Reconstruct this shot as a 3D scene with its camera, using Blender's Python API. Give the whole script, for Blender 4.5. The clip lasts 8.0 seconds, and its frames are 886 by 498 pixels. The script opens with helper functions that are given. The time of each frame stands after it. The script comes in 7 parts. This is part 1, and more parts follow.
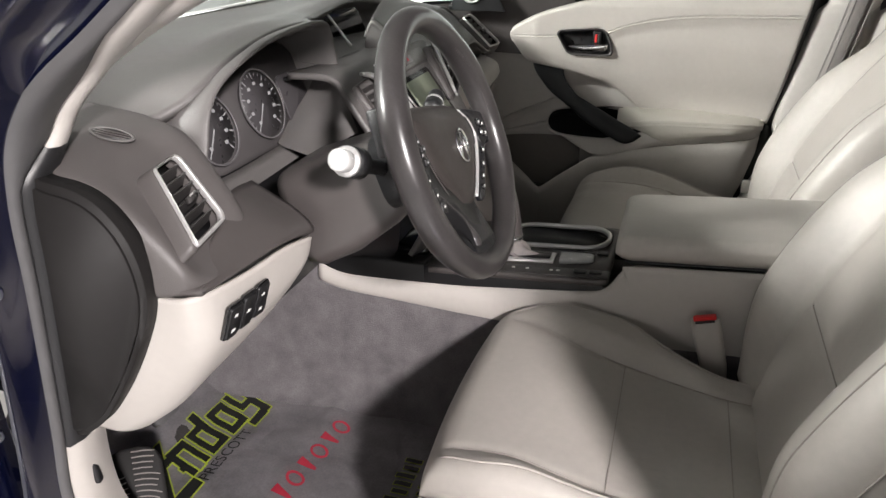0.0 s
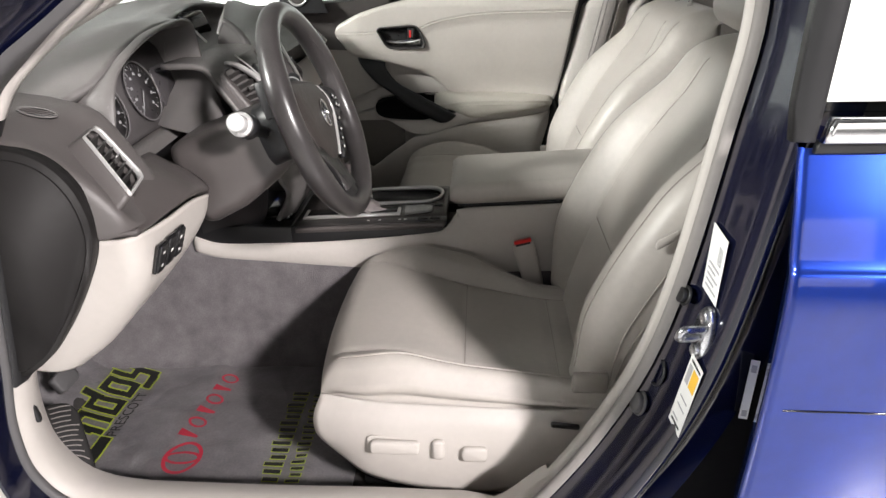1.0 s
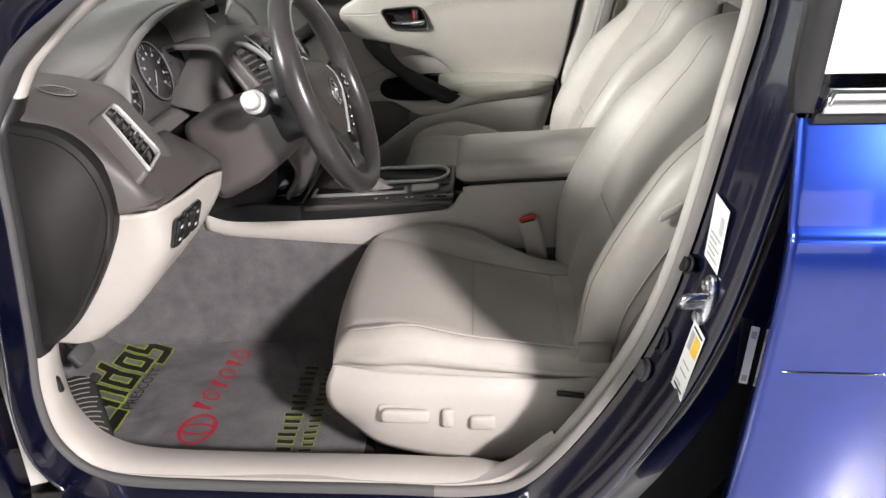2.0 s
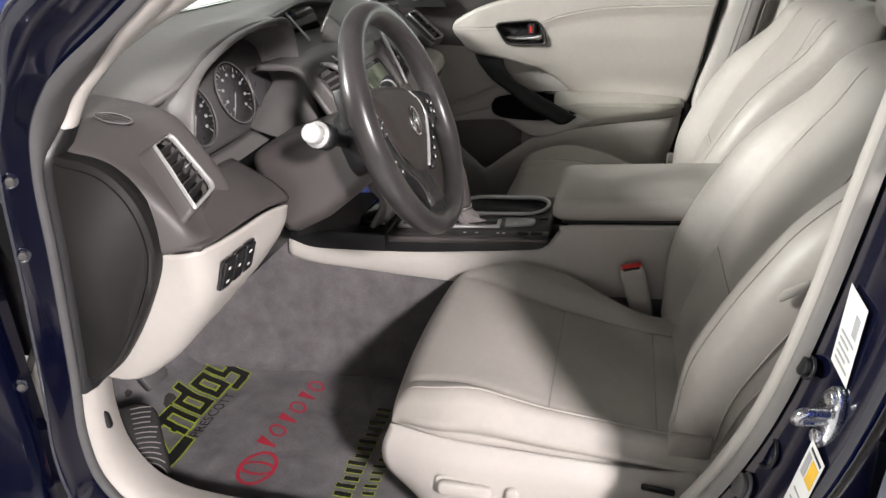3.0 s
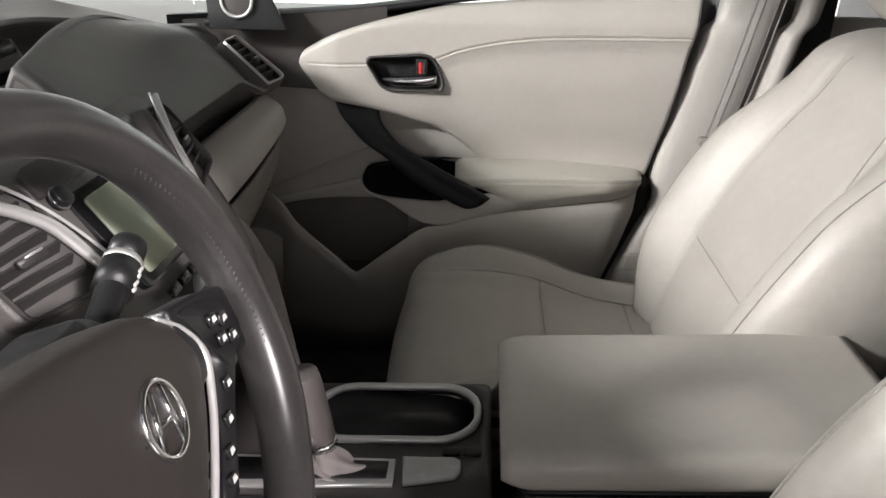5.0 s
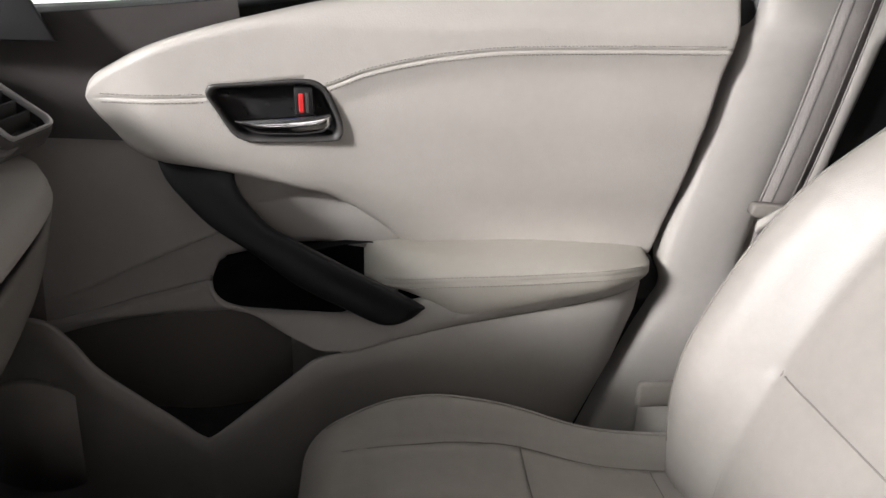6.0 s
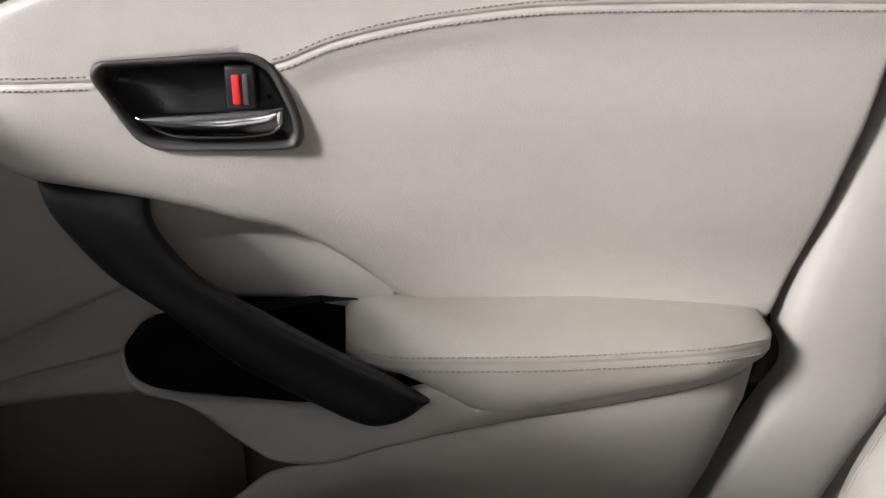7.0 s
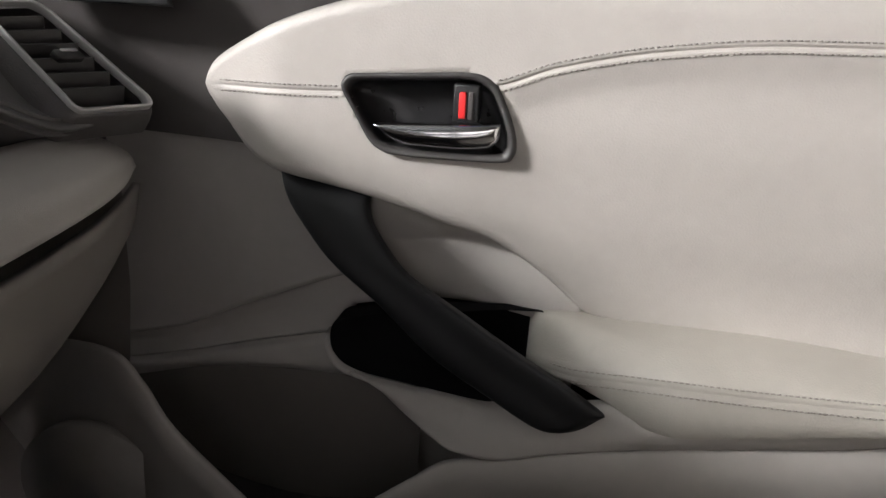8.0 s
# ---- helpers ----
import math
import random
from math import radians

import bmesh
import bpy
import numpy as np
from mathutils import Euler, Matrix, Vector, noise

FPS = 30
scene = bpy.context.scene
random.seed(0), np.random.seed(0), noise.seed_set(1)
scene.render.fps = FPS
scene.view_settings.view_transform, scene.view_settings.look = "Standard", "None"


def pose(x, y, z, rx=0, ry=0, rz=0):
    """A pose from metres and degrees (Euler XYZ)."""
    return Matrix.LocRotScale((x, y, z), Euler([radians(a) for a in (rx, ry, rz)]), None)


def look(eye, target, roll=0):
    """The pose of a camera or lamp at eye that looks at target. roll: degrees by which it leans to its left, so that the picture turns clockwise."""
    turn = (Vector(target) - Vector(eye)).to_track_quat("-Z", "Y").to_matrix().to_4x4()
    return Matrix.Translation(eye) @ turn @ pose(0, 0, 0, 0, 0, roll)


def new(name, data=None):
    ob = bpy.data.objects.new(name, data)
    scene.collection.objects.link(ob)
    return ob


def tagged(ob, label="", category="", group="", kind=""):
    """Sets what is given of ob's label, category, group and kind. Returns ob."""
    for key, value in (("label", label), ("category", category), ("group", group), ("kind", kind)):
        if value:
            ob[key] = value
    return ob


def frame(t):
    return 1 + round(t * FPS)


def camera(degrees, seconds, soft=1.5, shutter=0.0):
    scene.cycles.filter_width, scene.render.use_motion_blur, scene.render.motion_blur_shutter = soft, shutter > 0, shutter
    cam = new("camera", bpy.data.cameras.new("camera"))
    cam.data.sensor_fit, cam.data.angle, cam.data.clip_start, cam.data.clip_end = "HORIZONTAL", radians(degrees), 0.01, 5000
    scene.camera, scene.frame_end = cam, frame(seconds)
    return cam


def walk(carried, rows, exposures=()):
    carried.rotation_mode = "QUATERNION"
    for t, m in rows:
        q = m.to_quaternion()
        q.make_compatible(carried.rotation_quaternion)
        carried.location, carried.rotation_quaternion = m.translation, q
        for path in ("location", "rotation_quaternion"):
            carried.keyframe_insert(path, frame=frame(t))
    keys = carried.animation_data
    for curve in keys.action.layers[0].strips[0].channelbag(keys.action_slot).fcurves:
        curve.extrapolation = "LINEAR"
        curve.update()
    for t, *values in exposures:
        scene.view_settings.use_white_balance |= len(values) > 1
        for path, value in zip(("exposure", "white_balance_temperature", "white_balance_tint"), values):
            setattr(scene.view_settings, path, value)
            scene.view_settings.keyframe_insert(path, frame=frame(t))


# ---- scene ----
# World: x runs towards the car's rear, y towards the passenger side, z up; the shop floor is z = 0.
cam = camera(62.1, 8.0, shutter=0.0)
PATH = [
    (0, (0.266, -1.276, 1.312), (-0.294, 0.458, 0.488), -0.7),
    (0.5, (0.287, -1.445, 1.315), (0.046, 0.375, 0.522), -0.8),
    (1, (0.253, -1.571, 1.317), (0.163, 0.258, 0.512), -0.5),
    (1.2, (0.242, -1.611, 1.32), (0.179, 0.211, 0.497), -0.3),
    (2.3, (0.242, -1.6, 1.313), (0.105, 0.21, 0.471), -1.5),
    (2.5, (0.26, -1.548, 1.315), (0.042, 0.254, 0.477), -1.7),
    (3, (0.308, -1.442, 1.323), (-0.133, 0.325, 0.495), -1.8),
    (3.5, (0.298, -1.289, 1.328), (-0.233, 0.459, 0.515), -1.5),
    (4, (0.284, -1.099, 1.322), (-0.223, 0.661, 0.518), -1.4),
    (4.5, (0.246, -0.867, 1.306), (-0.083, 0.926, 0.484), -0.5),
    (4.7, (0.201, -0.776, 1.295), (-0.022, 1.033, 0.473), 0.2),
    (5.8, (0.122, -0.259, 1.254), (0.316, 1.523, 0.366), 2.6),
    (6, (0.1, -0.101, 1.197), (0.345, 1.719, 0.405), 2.3),
    (6.5, (0.128, 0.105, 1.139), (0.261, 1.966, 0.419), 1.6),
    (7, (0.165, 0.177, 1.101), (0.276, 2.044, 0.391), 1.0),
    (7.5, (0.151, 0.16, 1.088), (0.083, 2.05, 0.437), 2.8),
    (8, (0.138, 0.13, 1.091), (-0.182, 2.004, 0.47), 3.3),
]
walk(cam, [(t, look(eye, target, roll)) for t, eye, target, roll in PATH],
     exposures=[(0.0, 0.0, 6500, 10), (2.5, -0.03, 6500, 10), (3.5, -0.10, 6500, 10), (4.2, -0.06, 6500, 10), (6.0, 0.0, 6400, 15), (6.8, 0.0, 6400, 15), (8.0, 0.08, 6400, 15)])

# ---- light ----
scene.view_settings.exposure = 0.0
world = bpy.data.worlds.new("showroom_air")
scene.world = world
world.use_nodes = True
world.node_tree.nodes["Background"].inputs[0].default_value = (0.85, 0.9, 1.0, 1)
world.node_tree.nodes["Background"].inputs[1].default_value = 0.03


def area_lamp(name, eye, target, size_x, size_y, watts, color=(1, 1, 1)):
    data = bpy.data.lights.new(name, "AREA")
    data.shape, data.size, data.size_y, data.energy, data.color = "RECTANGLE", size_x, size_y, watts, color
    ob = new(name, data)
    ob.matrix_world = look(eye, target)
    return ob


area_lamp("ceiling_lamp_rear", (2.89, -4.2, 3.15), (0.0, -0.35, 0.6), 0.40, 0.40, 535, (1, 0.937, 0.927))
area_lamp("ceiling_lamp_front", (-4.8, -2.7, 3.75), (0.2, 0.74, 0.95), 0.90, 0.90, 575, (0.995, 0.995, 0.955))
area_lamp("ceiling_lamp_bonnet", (-3.4, -0.8, 3.4), (0.3, 0.70, 0.75), 0.6, 0.6, 12, (0.99, 1.0, 0.96))
area_lamp("window_daylight_driver", (0.6, -7.6, 1.9), (0.3, 0.0, 0.8), 5.0, 2.4, 50, (1.0, 0.95, 0.92))


# ---- materials ----
def material(name, color, rough=0.5, metal=0.0, vary=0.12, vary_scale=6.0, grain=0.0, grain_scale=900.0,
             coat=0.0, coat_ior=1.5, spec=0.5, cells=False, stretch=(1, 1, 1), wave=0.0, wave_scale=16.0, rough_vary=0.08):
    m = bpy.data.materials.new(name)
    m.use_nodes = True
    nt = m.node_tree
    n, l = nt.nodes, nt.links
    b = n["Principled BSDF"]
    b.inputs["Roughness"].default_value = rough
    b.inputs["Metallic"].default_value = metal
    b.inputs["Coat Weight"].default_value = coat
    b.inputs["Coat Roughness"].default_value = 0.06
    b.inputs["Coat IOR"].default_value = coat_ior
    b.inputs["Specular IOR Level"].default_value = spec
    co = n.new("ShaderNodeTexCoord")
    mp = n.new("ShaderNodeMapping")
    mp.inputs["Scale"].default_value = stretch
    l.new(co.outputs["Object"], mp.inputs["Vector"])
    big = n.new("ShaderNodeTexNoise")
    big.inputs["Scale"].default_value, big.inputs["Detail"].default_value = vary_scale, 5
    l.new(mp.outputs[0], big.inputs["Vector"])
    ramp = n.new("ShaderNodeMapRange")
    ramp.inputs["To Min"].default_value, ramp.inputs["To Max"].default_value = 1 - vary, 1 + vary
    ramp.inputs["From Min"].default_value, ramp.inputs["From Max"].default_value = 0.3, 0.7
    l.new(big.outputs["Fac"], ramp.inputs["Value"])
    fine = n.new("ShaderNodeTexNoise")
    fine.inputs["Scale"].default_value, fine.inputs["Detail"].default_value = vary_scale * 14, 3
    l.new(mp.outputs[0], fine.inputs["Vector"])
    ramp2 = n.new("ShaderNodeMapRange")
    ramp2.inputs["To Min"].default_value, ramp2.inputs["To Max"].default_value = 1 - vary * 0.5, 1 + vary * 0.5
    ramp2.inputs["From Min"].default_value, ramp2.inputs["From Max"].default_value = 0.3, 0.7
    l.new(fine.outputs["Fac"], ramp2.inputs["Value"])
    mul = n.new("ShaderNodeMath")
    mul.operation = "MULTIPLY"
    l.new(ramp.outputs[0], mul.inputs[0]), l.new(ramp2.outputs[0], mul.inputs[1])
    col = n.new("ShaderNodeMix")
    col.data_type, col.blend_type = "RGBA", "MULTIPLY"
    col.inputs["Factor"].default_value = 1.0
    col.inputs["A"].default_value = (*color, 1)
    l.new(mul.outputs[0], col.inputs["B"])
    l.new(col.outputs["Result"], b.inputs["Base Color"])
    rr = n.new("ShaderNodeMapRange")
    rr.inputs["To Min"].default_value, rr.inputs["To Max"].default_value = max(0.02, rough - rough_vary), rough + rough_vary
    l.new(fine.outputs["Fac"], rr.inputs["Value"])
    l.new(rr.outputs[0], b.inputs["Roughness"])
    if grain:
        if cells:
            g = n.new("ShaderNodeTexVoronoi")
            g.feature = "SMOOTH_F1"
            g.inputs["Scale"].default_value = grain_scale
            src = g.outputs["Distance"]
        else:
            g = n.new("ShaderNodeTexNoise")
            g.inputs["Scale"].default_value, g.inputs["Detail"].default_value = grain_scale, 4
            src = g.outputs["Fac"]
        l.new(mp.outputs[0], g.inputs["Vector"])
        bump = n.new("ShaderNodeBump")
        bump.inputs["Strength"].default_value, bump.inputs["Distance"].default_value = grain, 0.001
        l.new(src, bump.inputs["Height"])
        l.new(bump.outputs["Normal"], b.inputs["Normal"])
        if wave:
            w = n.new("ShaderNodeTexNoise")
            w.inputs["Scale"].default_value, w.inputs["Detail"].default_value, w.inputs["Distortion"].default_value = wave_scale, 2, 1.0
            l.new(mp.outputs[0], w.inputs["Vector"])
            soft = n.new("ShaderNodeBump")
            soft.inputs["Strength"].default_value, soft.inputs["Distance"].default_value = wave, 0.02
            l.new(w.outputs["Fac"], soft.inputs["Height"])
            l.new(soft.outputs["Normal"], bump.inputs["Normal"])
    return m


LEATHER = material("cream_leather", (0.415, 0.388, 0.357), 0.40, vary=0.06, grain=0.20, grain_scale=1100, cells=True, wave=0.06)
VINYL = material("cream_vinyl", (0.485, 0.455, 0.42), 0.45, vary=0.04, grain=0.22, grain_scale=650, cells=True)
CREAM = material("cream_plastic", (0.455, 0.428, 0.40), 0.5, vary=0.04, grain=0.2, grain_scale=1200)
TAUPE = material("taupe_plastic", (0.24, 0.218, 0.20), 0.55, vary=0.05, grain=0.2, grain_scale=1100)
# bin plastic with the recess's shade put into its colour
BINBACK = material("shaded_taupe_plastic", (0.13, 0.118, 0.108), 0.6, vary=0.06, grain=0.2, grain_scale=1100)
PADVINYL = material("armrest_vinyl", (0.45, 0.424, 0.376), 0.5, vary=0.04, grain=0.25, grain_scale=700, cells=True)
CUP = material("satin_black_cup", (0.014, 0.014, 0.015), 0.3, vary=0.1)
POCKET = material("matt_black", (0.006, 0.006, 0.007), 0.8, vary=0.1, spec=0.15)
DASH = material("charcoal_dash", (0.125, 0.118, 0.115), 0.42, vary=0.06, grain=0.3, grain_scale=900, cells=True)
DASHSIDE = material("brown_grey_dash_side", (0.088, 0.080, 0.078), 0.45, vary=0.06, grain=0.3, grain_scale=900, cells=True)
COLUMN = material("brown_grey_plastic", (0.074, 0.066, 0.064), 0.34, vary=0.05, grain=0.2, grain_scale=1000)
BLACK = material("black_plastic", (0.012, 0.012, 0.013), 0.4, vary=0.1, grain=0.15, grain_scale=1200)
ENDCAP = material("dark_brown_plastic", (0.011, 0.010, 0.0098), 0.6, spec=0.3, vary=0.06, grain=0.25, grain_scale=1000)
DIAL = material("dark_dial", (0.058, 0.054, 0.057), 0.3, vary=0.05)
GAUGEFACE = material("charcoal_gauge_face", (0.10, 0.093, 0.094), 0.42, vary=0.05, grain=0.15, grain_scale=1000)
GAUGERING = material("grey_gauge_ring", (0.13, 0.124, 0.128), 0.35, vary=0.04)
GLOSS = material("piano_black", (0.008, 0.008, 0.009), 0.12, vary=0.1, coat=0.5, rough_vary=0.04)
HANDLE = material("soft_black_handle", (0.010, 0.0105, 0.012), 0.48, vary=0.1, grain=0.2, grain_scale=1300)
WHEEL = material("dark_wheel_leather", (0.037, 0.034, 0.034), 0.29, vary=0.2, vary_scale=20, rough_vary=0.03)
AIRBAG = material("brown_airbag_cover", (0.031, 0.026, 0.024), 0.5, vary=0.05, grain=0.25, grain_scale=1000)
CHROME = material("chrome", (0.85, 0.85, 0.86), 0.12, metal=1.0, vary=0.03, rough_vary=0.05)
SATIN = material("satin_silver", (0.74, 0.73, 0.72), 0.34, metal=0.6, vary=0.04)
BEZEL = material("dark_grey_bezel", (0.050, 0.047, 0.046), 0.40, vary=0.05, grain=0.15, grain_scale=1200)
STEEL = material("zinc_steel", (0.6, 0.61, 0.63), 0.28, metal=1.0, vary=0.1, vary_scale=60)
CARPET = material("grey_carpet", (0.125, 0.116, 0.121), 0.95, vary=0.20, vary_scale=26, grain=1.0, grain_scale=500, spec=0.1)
# same carpet with shade put into the colour, for floor, far tunnel, bin
SHADECARPET = material("shaded_carpet", (0.05, 0.047, 0.046), 0.95, vary=0.2, vary_scale=30, grain=1.0, grain_scale=500, spec=0.1)
MATFILM = material("grey_mat_film", (0.14, 0.133, 0.138), 0.33, vary=0.24, vary_scale=18, grain=0.7, grain_scale=70, wave=0.35, wave_scale=11)
BLUE = material("blue_metallic_paint", (0.003, 0.026, 0.24), 0.34, metal=0.8, vary=0.05, vary_scale=60, coat=1.0, coat_ior=1.65, rough_vary=0.03)
# the car's blue paint with deep shade put into its colour
SHADEDBLUE = material("shaded_blue_paint", (0.0018, 0.0026, 0.013), 0.20, metal=0.0, vary=0.06, vary_scale=60, coat=1.0, rough_vary=0.03)
LITSEAL = material("lit_door_seal", (0.20, 0.187, 0.178), 0.55, vary=0.08, grain=0.2)
RUBBER = material("grey_rubber", (0.085, 0.083, 0.085), 0.6, vary=0.1, grain=0.2)
LABEL = material("white_label", (0.72, 0.72, 0.70), 0.5, vary=0.03)
INKGREY = material("grey_ink", (0.35, 0.35, 0.36), 0.6, vary=0.05)
INKBLACK = material("black_ink", (0.012, 0.013, 0.012), 0.5, vary=0.1)
INKLIME = material("lime_ink", (0.30, 0.37, 0.03), 0.5, vary=0.1)
INKRED = material("red_ink", (0.42, 0.025, 0.05), 0.5, vary=0.12)
YELLOW = material("yellow_patch", (0.75, 0.45, 0.04), 0.5)
RED = material("red_plastic", (0.75, 0.03, 0.03), 0.4)
WHITECAP = material("white_button", (0.62, 0.62, 0.61), 0.25)
# grey-green reflection put into the screen's base colour
SCREEN = material("reflecting_screen", (0.40, 0.44, 0.33), 0.16, vary=0.02)
WEBRIB = material("dark_webbing_rib", (0.13, 0.12, 0.115), 0.8, vary=0.1)
BELT = material("grey_webbing", (0.23, 0.21, 0.20), 0.7, vary=0.08, grain=0.6, grain_scale=900)
FLOOR = material("grey_epoxy_floor", (0.50, 0.50, 0.50), 0.25, vary=0.08, vary_scale=1.5, rough_vary=0.1)
WALL = material("white_wall_paint", (0.42, 0.42, 0.413), 0.7, vary=0.03, vary_scale=0.8)
CEILING = material("grey_ceiling_panels", (0.06, 0.06, 0.06), 0.8, vary=0.05, vary_scale=0.8)
THREAD = material("seam_thread", (0.30, 0.275, 0.25), 0.7)
STITCH = material("pale_stitch", (0.34, 0.315, 0.285), 0.7)
HEADLINER = material("grey_headliner", (0.18, 0.174, 0.165), 0.9, grain=0.4, grain_scale=800)


def glass_material():
    m = bpy.data.materials.new("clear_glass")
    m.use_nodes = True
    b = m.node_tree.nodes["Principled BSDF"]
    b.inputs["Base Color"].default_value = (0.93, 0.97, 0.95, 1)
    b.inputs["Roughness"].default_value = 0.02
    b.inputs["Transmission Weight"].default_value = 1.0
    b.inputs["IOR"].default_value = 1.05
    return m


def glow_material(name, color, strength):
    m = bpy.data.materials.new(name)
    m.use_nodes = True
    b = m.node_tree.nodes["Principled BSDF"]
    b.inputs["Base Color"].default_value = (0.8, 0.8, 0.8, 1)
    b.inputs["Emission Color"].default_value = (*color, 1)
    b.inputs["Emission Strength"].default_value = strength
    return m


GLASS = glass_material()
DAYLIGHT = glow_material("daylight_panel", (0.95, 1.0, 0.95), 1.2)


# ---- building helpers ----
def part(name, bm, mat, parent=None, label="", smooth=True, normals=True):
    if normals:
        bmesh.ops.recalc_face_normals(bm, faces=bm.faces)
    me = bpy.data.meshes.new(name)
    bm.to_mesh(me)
    bm.free()
    me.materials.append(mat)
    if smooth:
        me.shade_smooth()
    ob = new(name, me)
    if parent:
        ob.parent = parent
    if label:
        tagged(ob, label)
    return ob


def thing(name, label, category, group="", kind=""):
    return tagged(new(name), label, category, group, kind)


def mod(ob, kind, **values):
    m = ob.modifiers.new(kind.lower(), kind)
    if kind == "BEVEL":
        m.width, m.segments, m.limit_method, m.angle_limit = values["width"], values.get("segments", 3), "ANGLE", radians(35)
        m.harden_normals = False
    if kind == "SOLIDIFY":
        m.thickness, m.offset = values["thickness"], values.get("offset", -1)
    if kind == "SUBSURF":
        m.levels = m.render_levels = values.get("levels", 2)
    return ob


def box(lo, hi):
    bm = bmesh.new()
    bmesh.ops.create_cube(bm, size=1)
    for v in bm.verts:
        v.co = Vector([lo[i] + (v.co[i] + 0.5) * (hi[i] - lo[i]) for i in range(3)])
    return bm


def rbox(name, lo, hi, mat, parent=None, r=0.004, seg=3, label=""):
    bm = box(lo, hi)
    bmesh.ops.bevel(bm, geom=bm.edges[:], offset=r, segments=seg, affect="EDGES", profile=0.5)
    return part(name, bm, mat, parent, label)


def spline(pts, n, closed=False):
    """A Catmull-Rom curve through pts, as n points."""
    pts = [Vector(p) for p in pts]
    k = len(pts)
    out = []
    spans = k if closed else k - 1
    for i in range(n):
        s = i / n * spans if closed else i / (n - 1) * spans
        a = min(int(s), spans - 1)
        u = s - a
        if closed:
            p0, p1, p2, p3 = (pts[(a + d) % k] for d in (-1, 0, 1, 2))
        else:
            p1, p2 = pts[a], pts[a + 1]
            p0 = pts[a - 1] if a else p1 * 2 - p2
            p3 = pts[a + 2] if a + 2 < k else p2 * 2 - p1
        out.append(0.5 * (2 * p1 + (p2 - p0) * u + (2 * p0 - 5 * p1 + 4 * p2 - p3) * u * u + (3 * p1 - p0 - 3 * p2 + p3) * u ** 3))
    return out


def grid_mesh(rows, closed_u=False, caps=False):
    """Rows of points joined into a sheet; closed_u joins each row's ends; caps fills first and last row."""
    bm = bmesh.new()
    vs = [[bm.verts.new(p) for p in row] for row in rows]
    w = len(rows[0])
    for a, b in zip(vs, vs[1:]):
        for j in range(w if closed_u else w - 1):
            k = (j + 1) % w
            bm.faces.new((a[j], a[k], b[k], b[j]))
    if caps:
        bm.faces.new(vs[0]), bm.faces.new(vs[-1][::-1])
    return bm


def net(rows, nu, nv):
    """A smooth sheet through a small net of control points."""
    rows = [spline(r, nu) for r in rows]
    cols = [spline([r[i] for r in rows], nv) for i in range(nu)]
    return grid_mesh([[c[j] for c in cols] for j in range(nv)])


def tube(pts, radius, sides=10, n=None, closed=False, flat=1.0, up=(0, 0, 1)):
    """A round (or flattened) rod along a smooth curve; radius may be a function of 0..1."""
    pts = spline(pts, n, closed) if n else [Vector(p) for p in pts]
    k = len(pts)
    rings = []
    for i, p in enumerate(pts):
        a = pts[(i - 1) % k] if closed or i else pts[0]
        b = pts[(i + 1) % k] if closed or i + 1 < k else pts[-1]
        d = (b - a).normalized()
        s = d.cross(Vector(up))
        s = s.normalized() if s.length > 1e-4 else d.cross(Vector((0, 1, 0))).normalized()
        t = s.cross(d)
        r = radius(i / max(1, k - 1)) if callable(radius) else radius
        rings.append([p + r * (math.cos(6.28319 * j / sides) * s + flat * math.sin(6.28319 * j / sides) * t) for j in range(sides)])
    if closed:
        rings.append(rings[0])
        bm = grid_mesh(rings, True)
        bmesh.ops.remove_doubles(bm, verts=bm.verts[:], dist=1e-6)
        return bm
    return grid_mesh(rings, True, True)


def plate(outline, place, depth, r=0.0, seg=2):
    """A flat outline of (u, v), extruded by depth; place(u, v, d) puts it in the world."""
    bm = bmesh.new()
    bottom = [bm.verts.new((u, v, 0)) for u, v in outline]
    top = [bm.verts.new((u, v, depth)) for u, v in outline]
    k = len(outline)
    bm.faces.new(bottom[::-1])
    face = bm.faces.new(top)
    for i in range(k):
        bm.faces.new((bottom[i], bottom[(i + 1) % k], top[(i + 1) % k], top[i]))
    if r:
        bmesh.ops.bevel(bm, geom=list(face.edges), offset=r, segments=seg, affect="EDGES", profile=0.5)
    for v in bm.verts:
        v.co = Vector(place(*v.co))
    return bm


def rounded(w, h, r, n=5, cx=0.0, cy=0.0):
    """The outline of a rectangle with round corners."""
    out = []
    for sx, sy, a0 in ((1, 1, 0), (-1, 1, 90), (-1, -1, 180), (1, -1, 270)):
        for i in range(n + 1):
            a = radians(a0 + 90 * i / n)
            out.append((cx + sx * (w / 2 - r) + r * math.cos(a), cy + sy * (h / 2 - r) + r * math.sin(a)))
    return out


def frame_plate(outer, inner, place, depth, r=0.0):
    """A ring between two outlines with the same number of points."""
    rows = [[place(u, v, 0) for u, v in outer], [place(u, v, depth) for u, v in outer],
            [place(u, v, depth) for u, v in inner], [place(u, v, 0) for u, v in inner]]
    rows.append(rows[0])
    bm = grid_mesh(rows, True)
    bmesh.ops.remove_doubles(bm, verts=bm.verts[:], dist=1e-7)
    if r:
        bmesh.ops.recalc_face_normals(bm, faces=bm.faces)
        edges = [e for e in bm.edges if len(e.link_faces) == 2 and e.calc_face_angle(0) > 1.0]
        bmesh.ops.bevel(bm, geom=edges, offset=r, segments=2, affect="EDGES", profile=0.5)
    return bm


def axes_place(origin, right, up):
    """A plane at origin: place(u, v, d) with d along the normal right x up."""
    o, a, b = Vector(origin), Vector(right).normalized(), Vector(up).normalized()
    c = a.cross(b).normalized()
    return lambda u, v, d=0.0: o + a * u + b * v + c * d


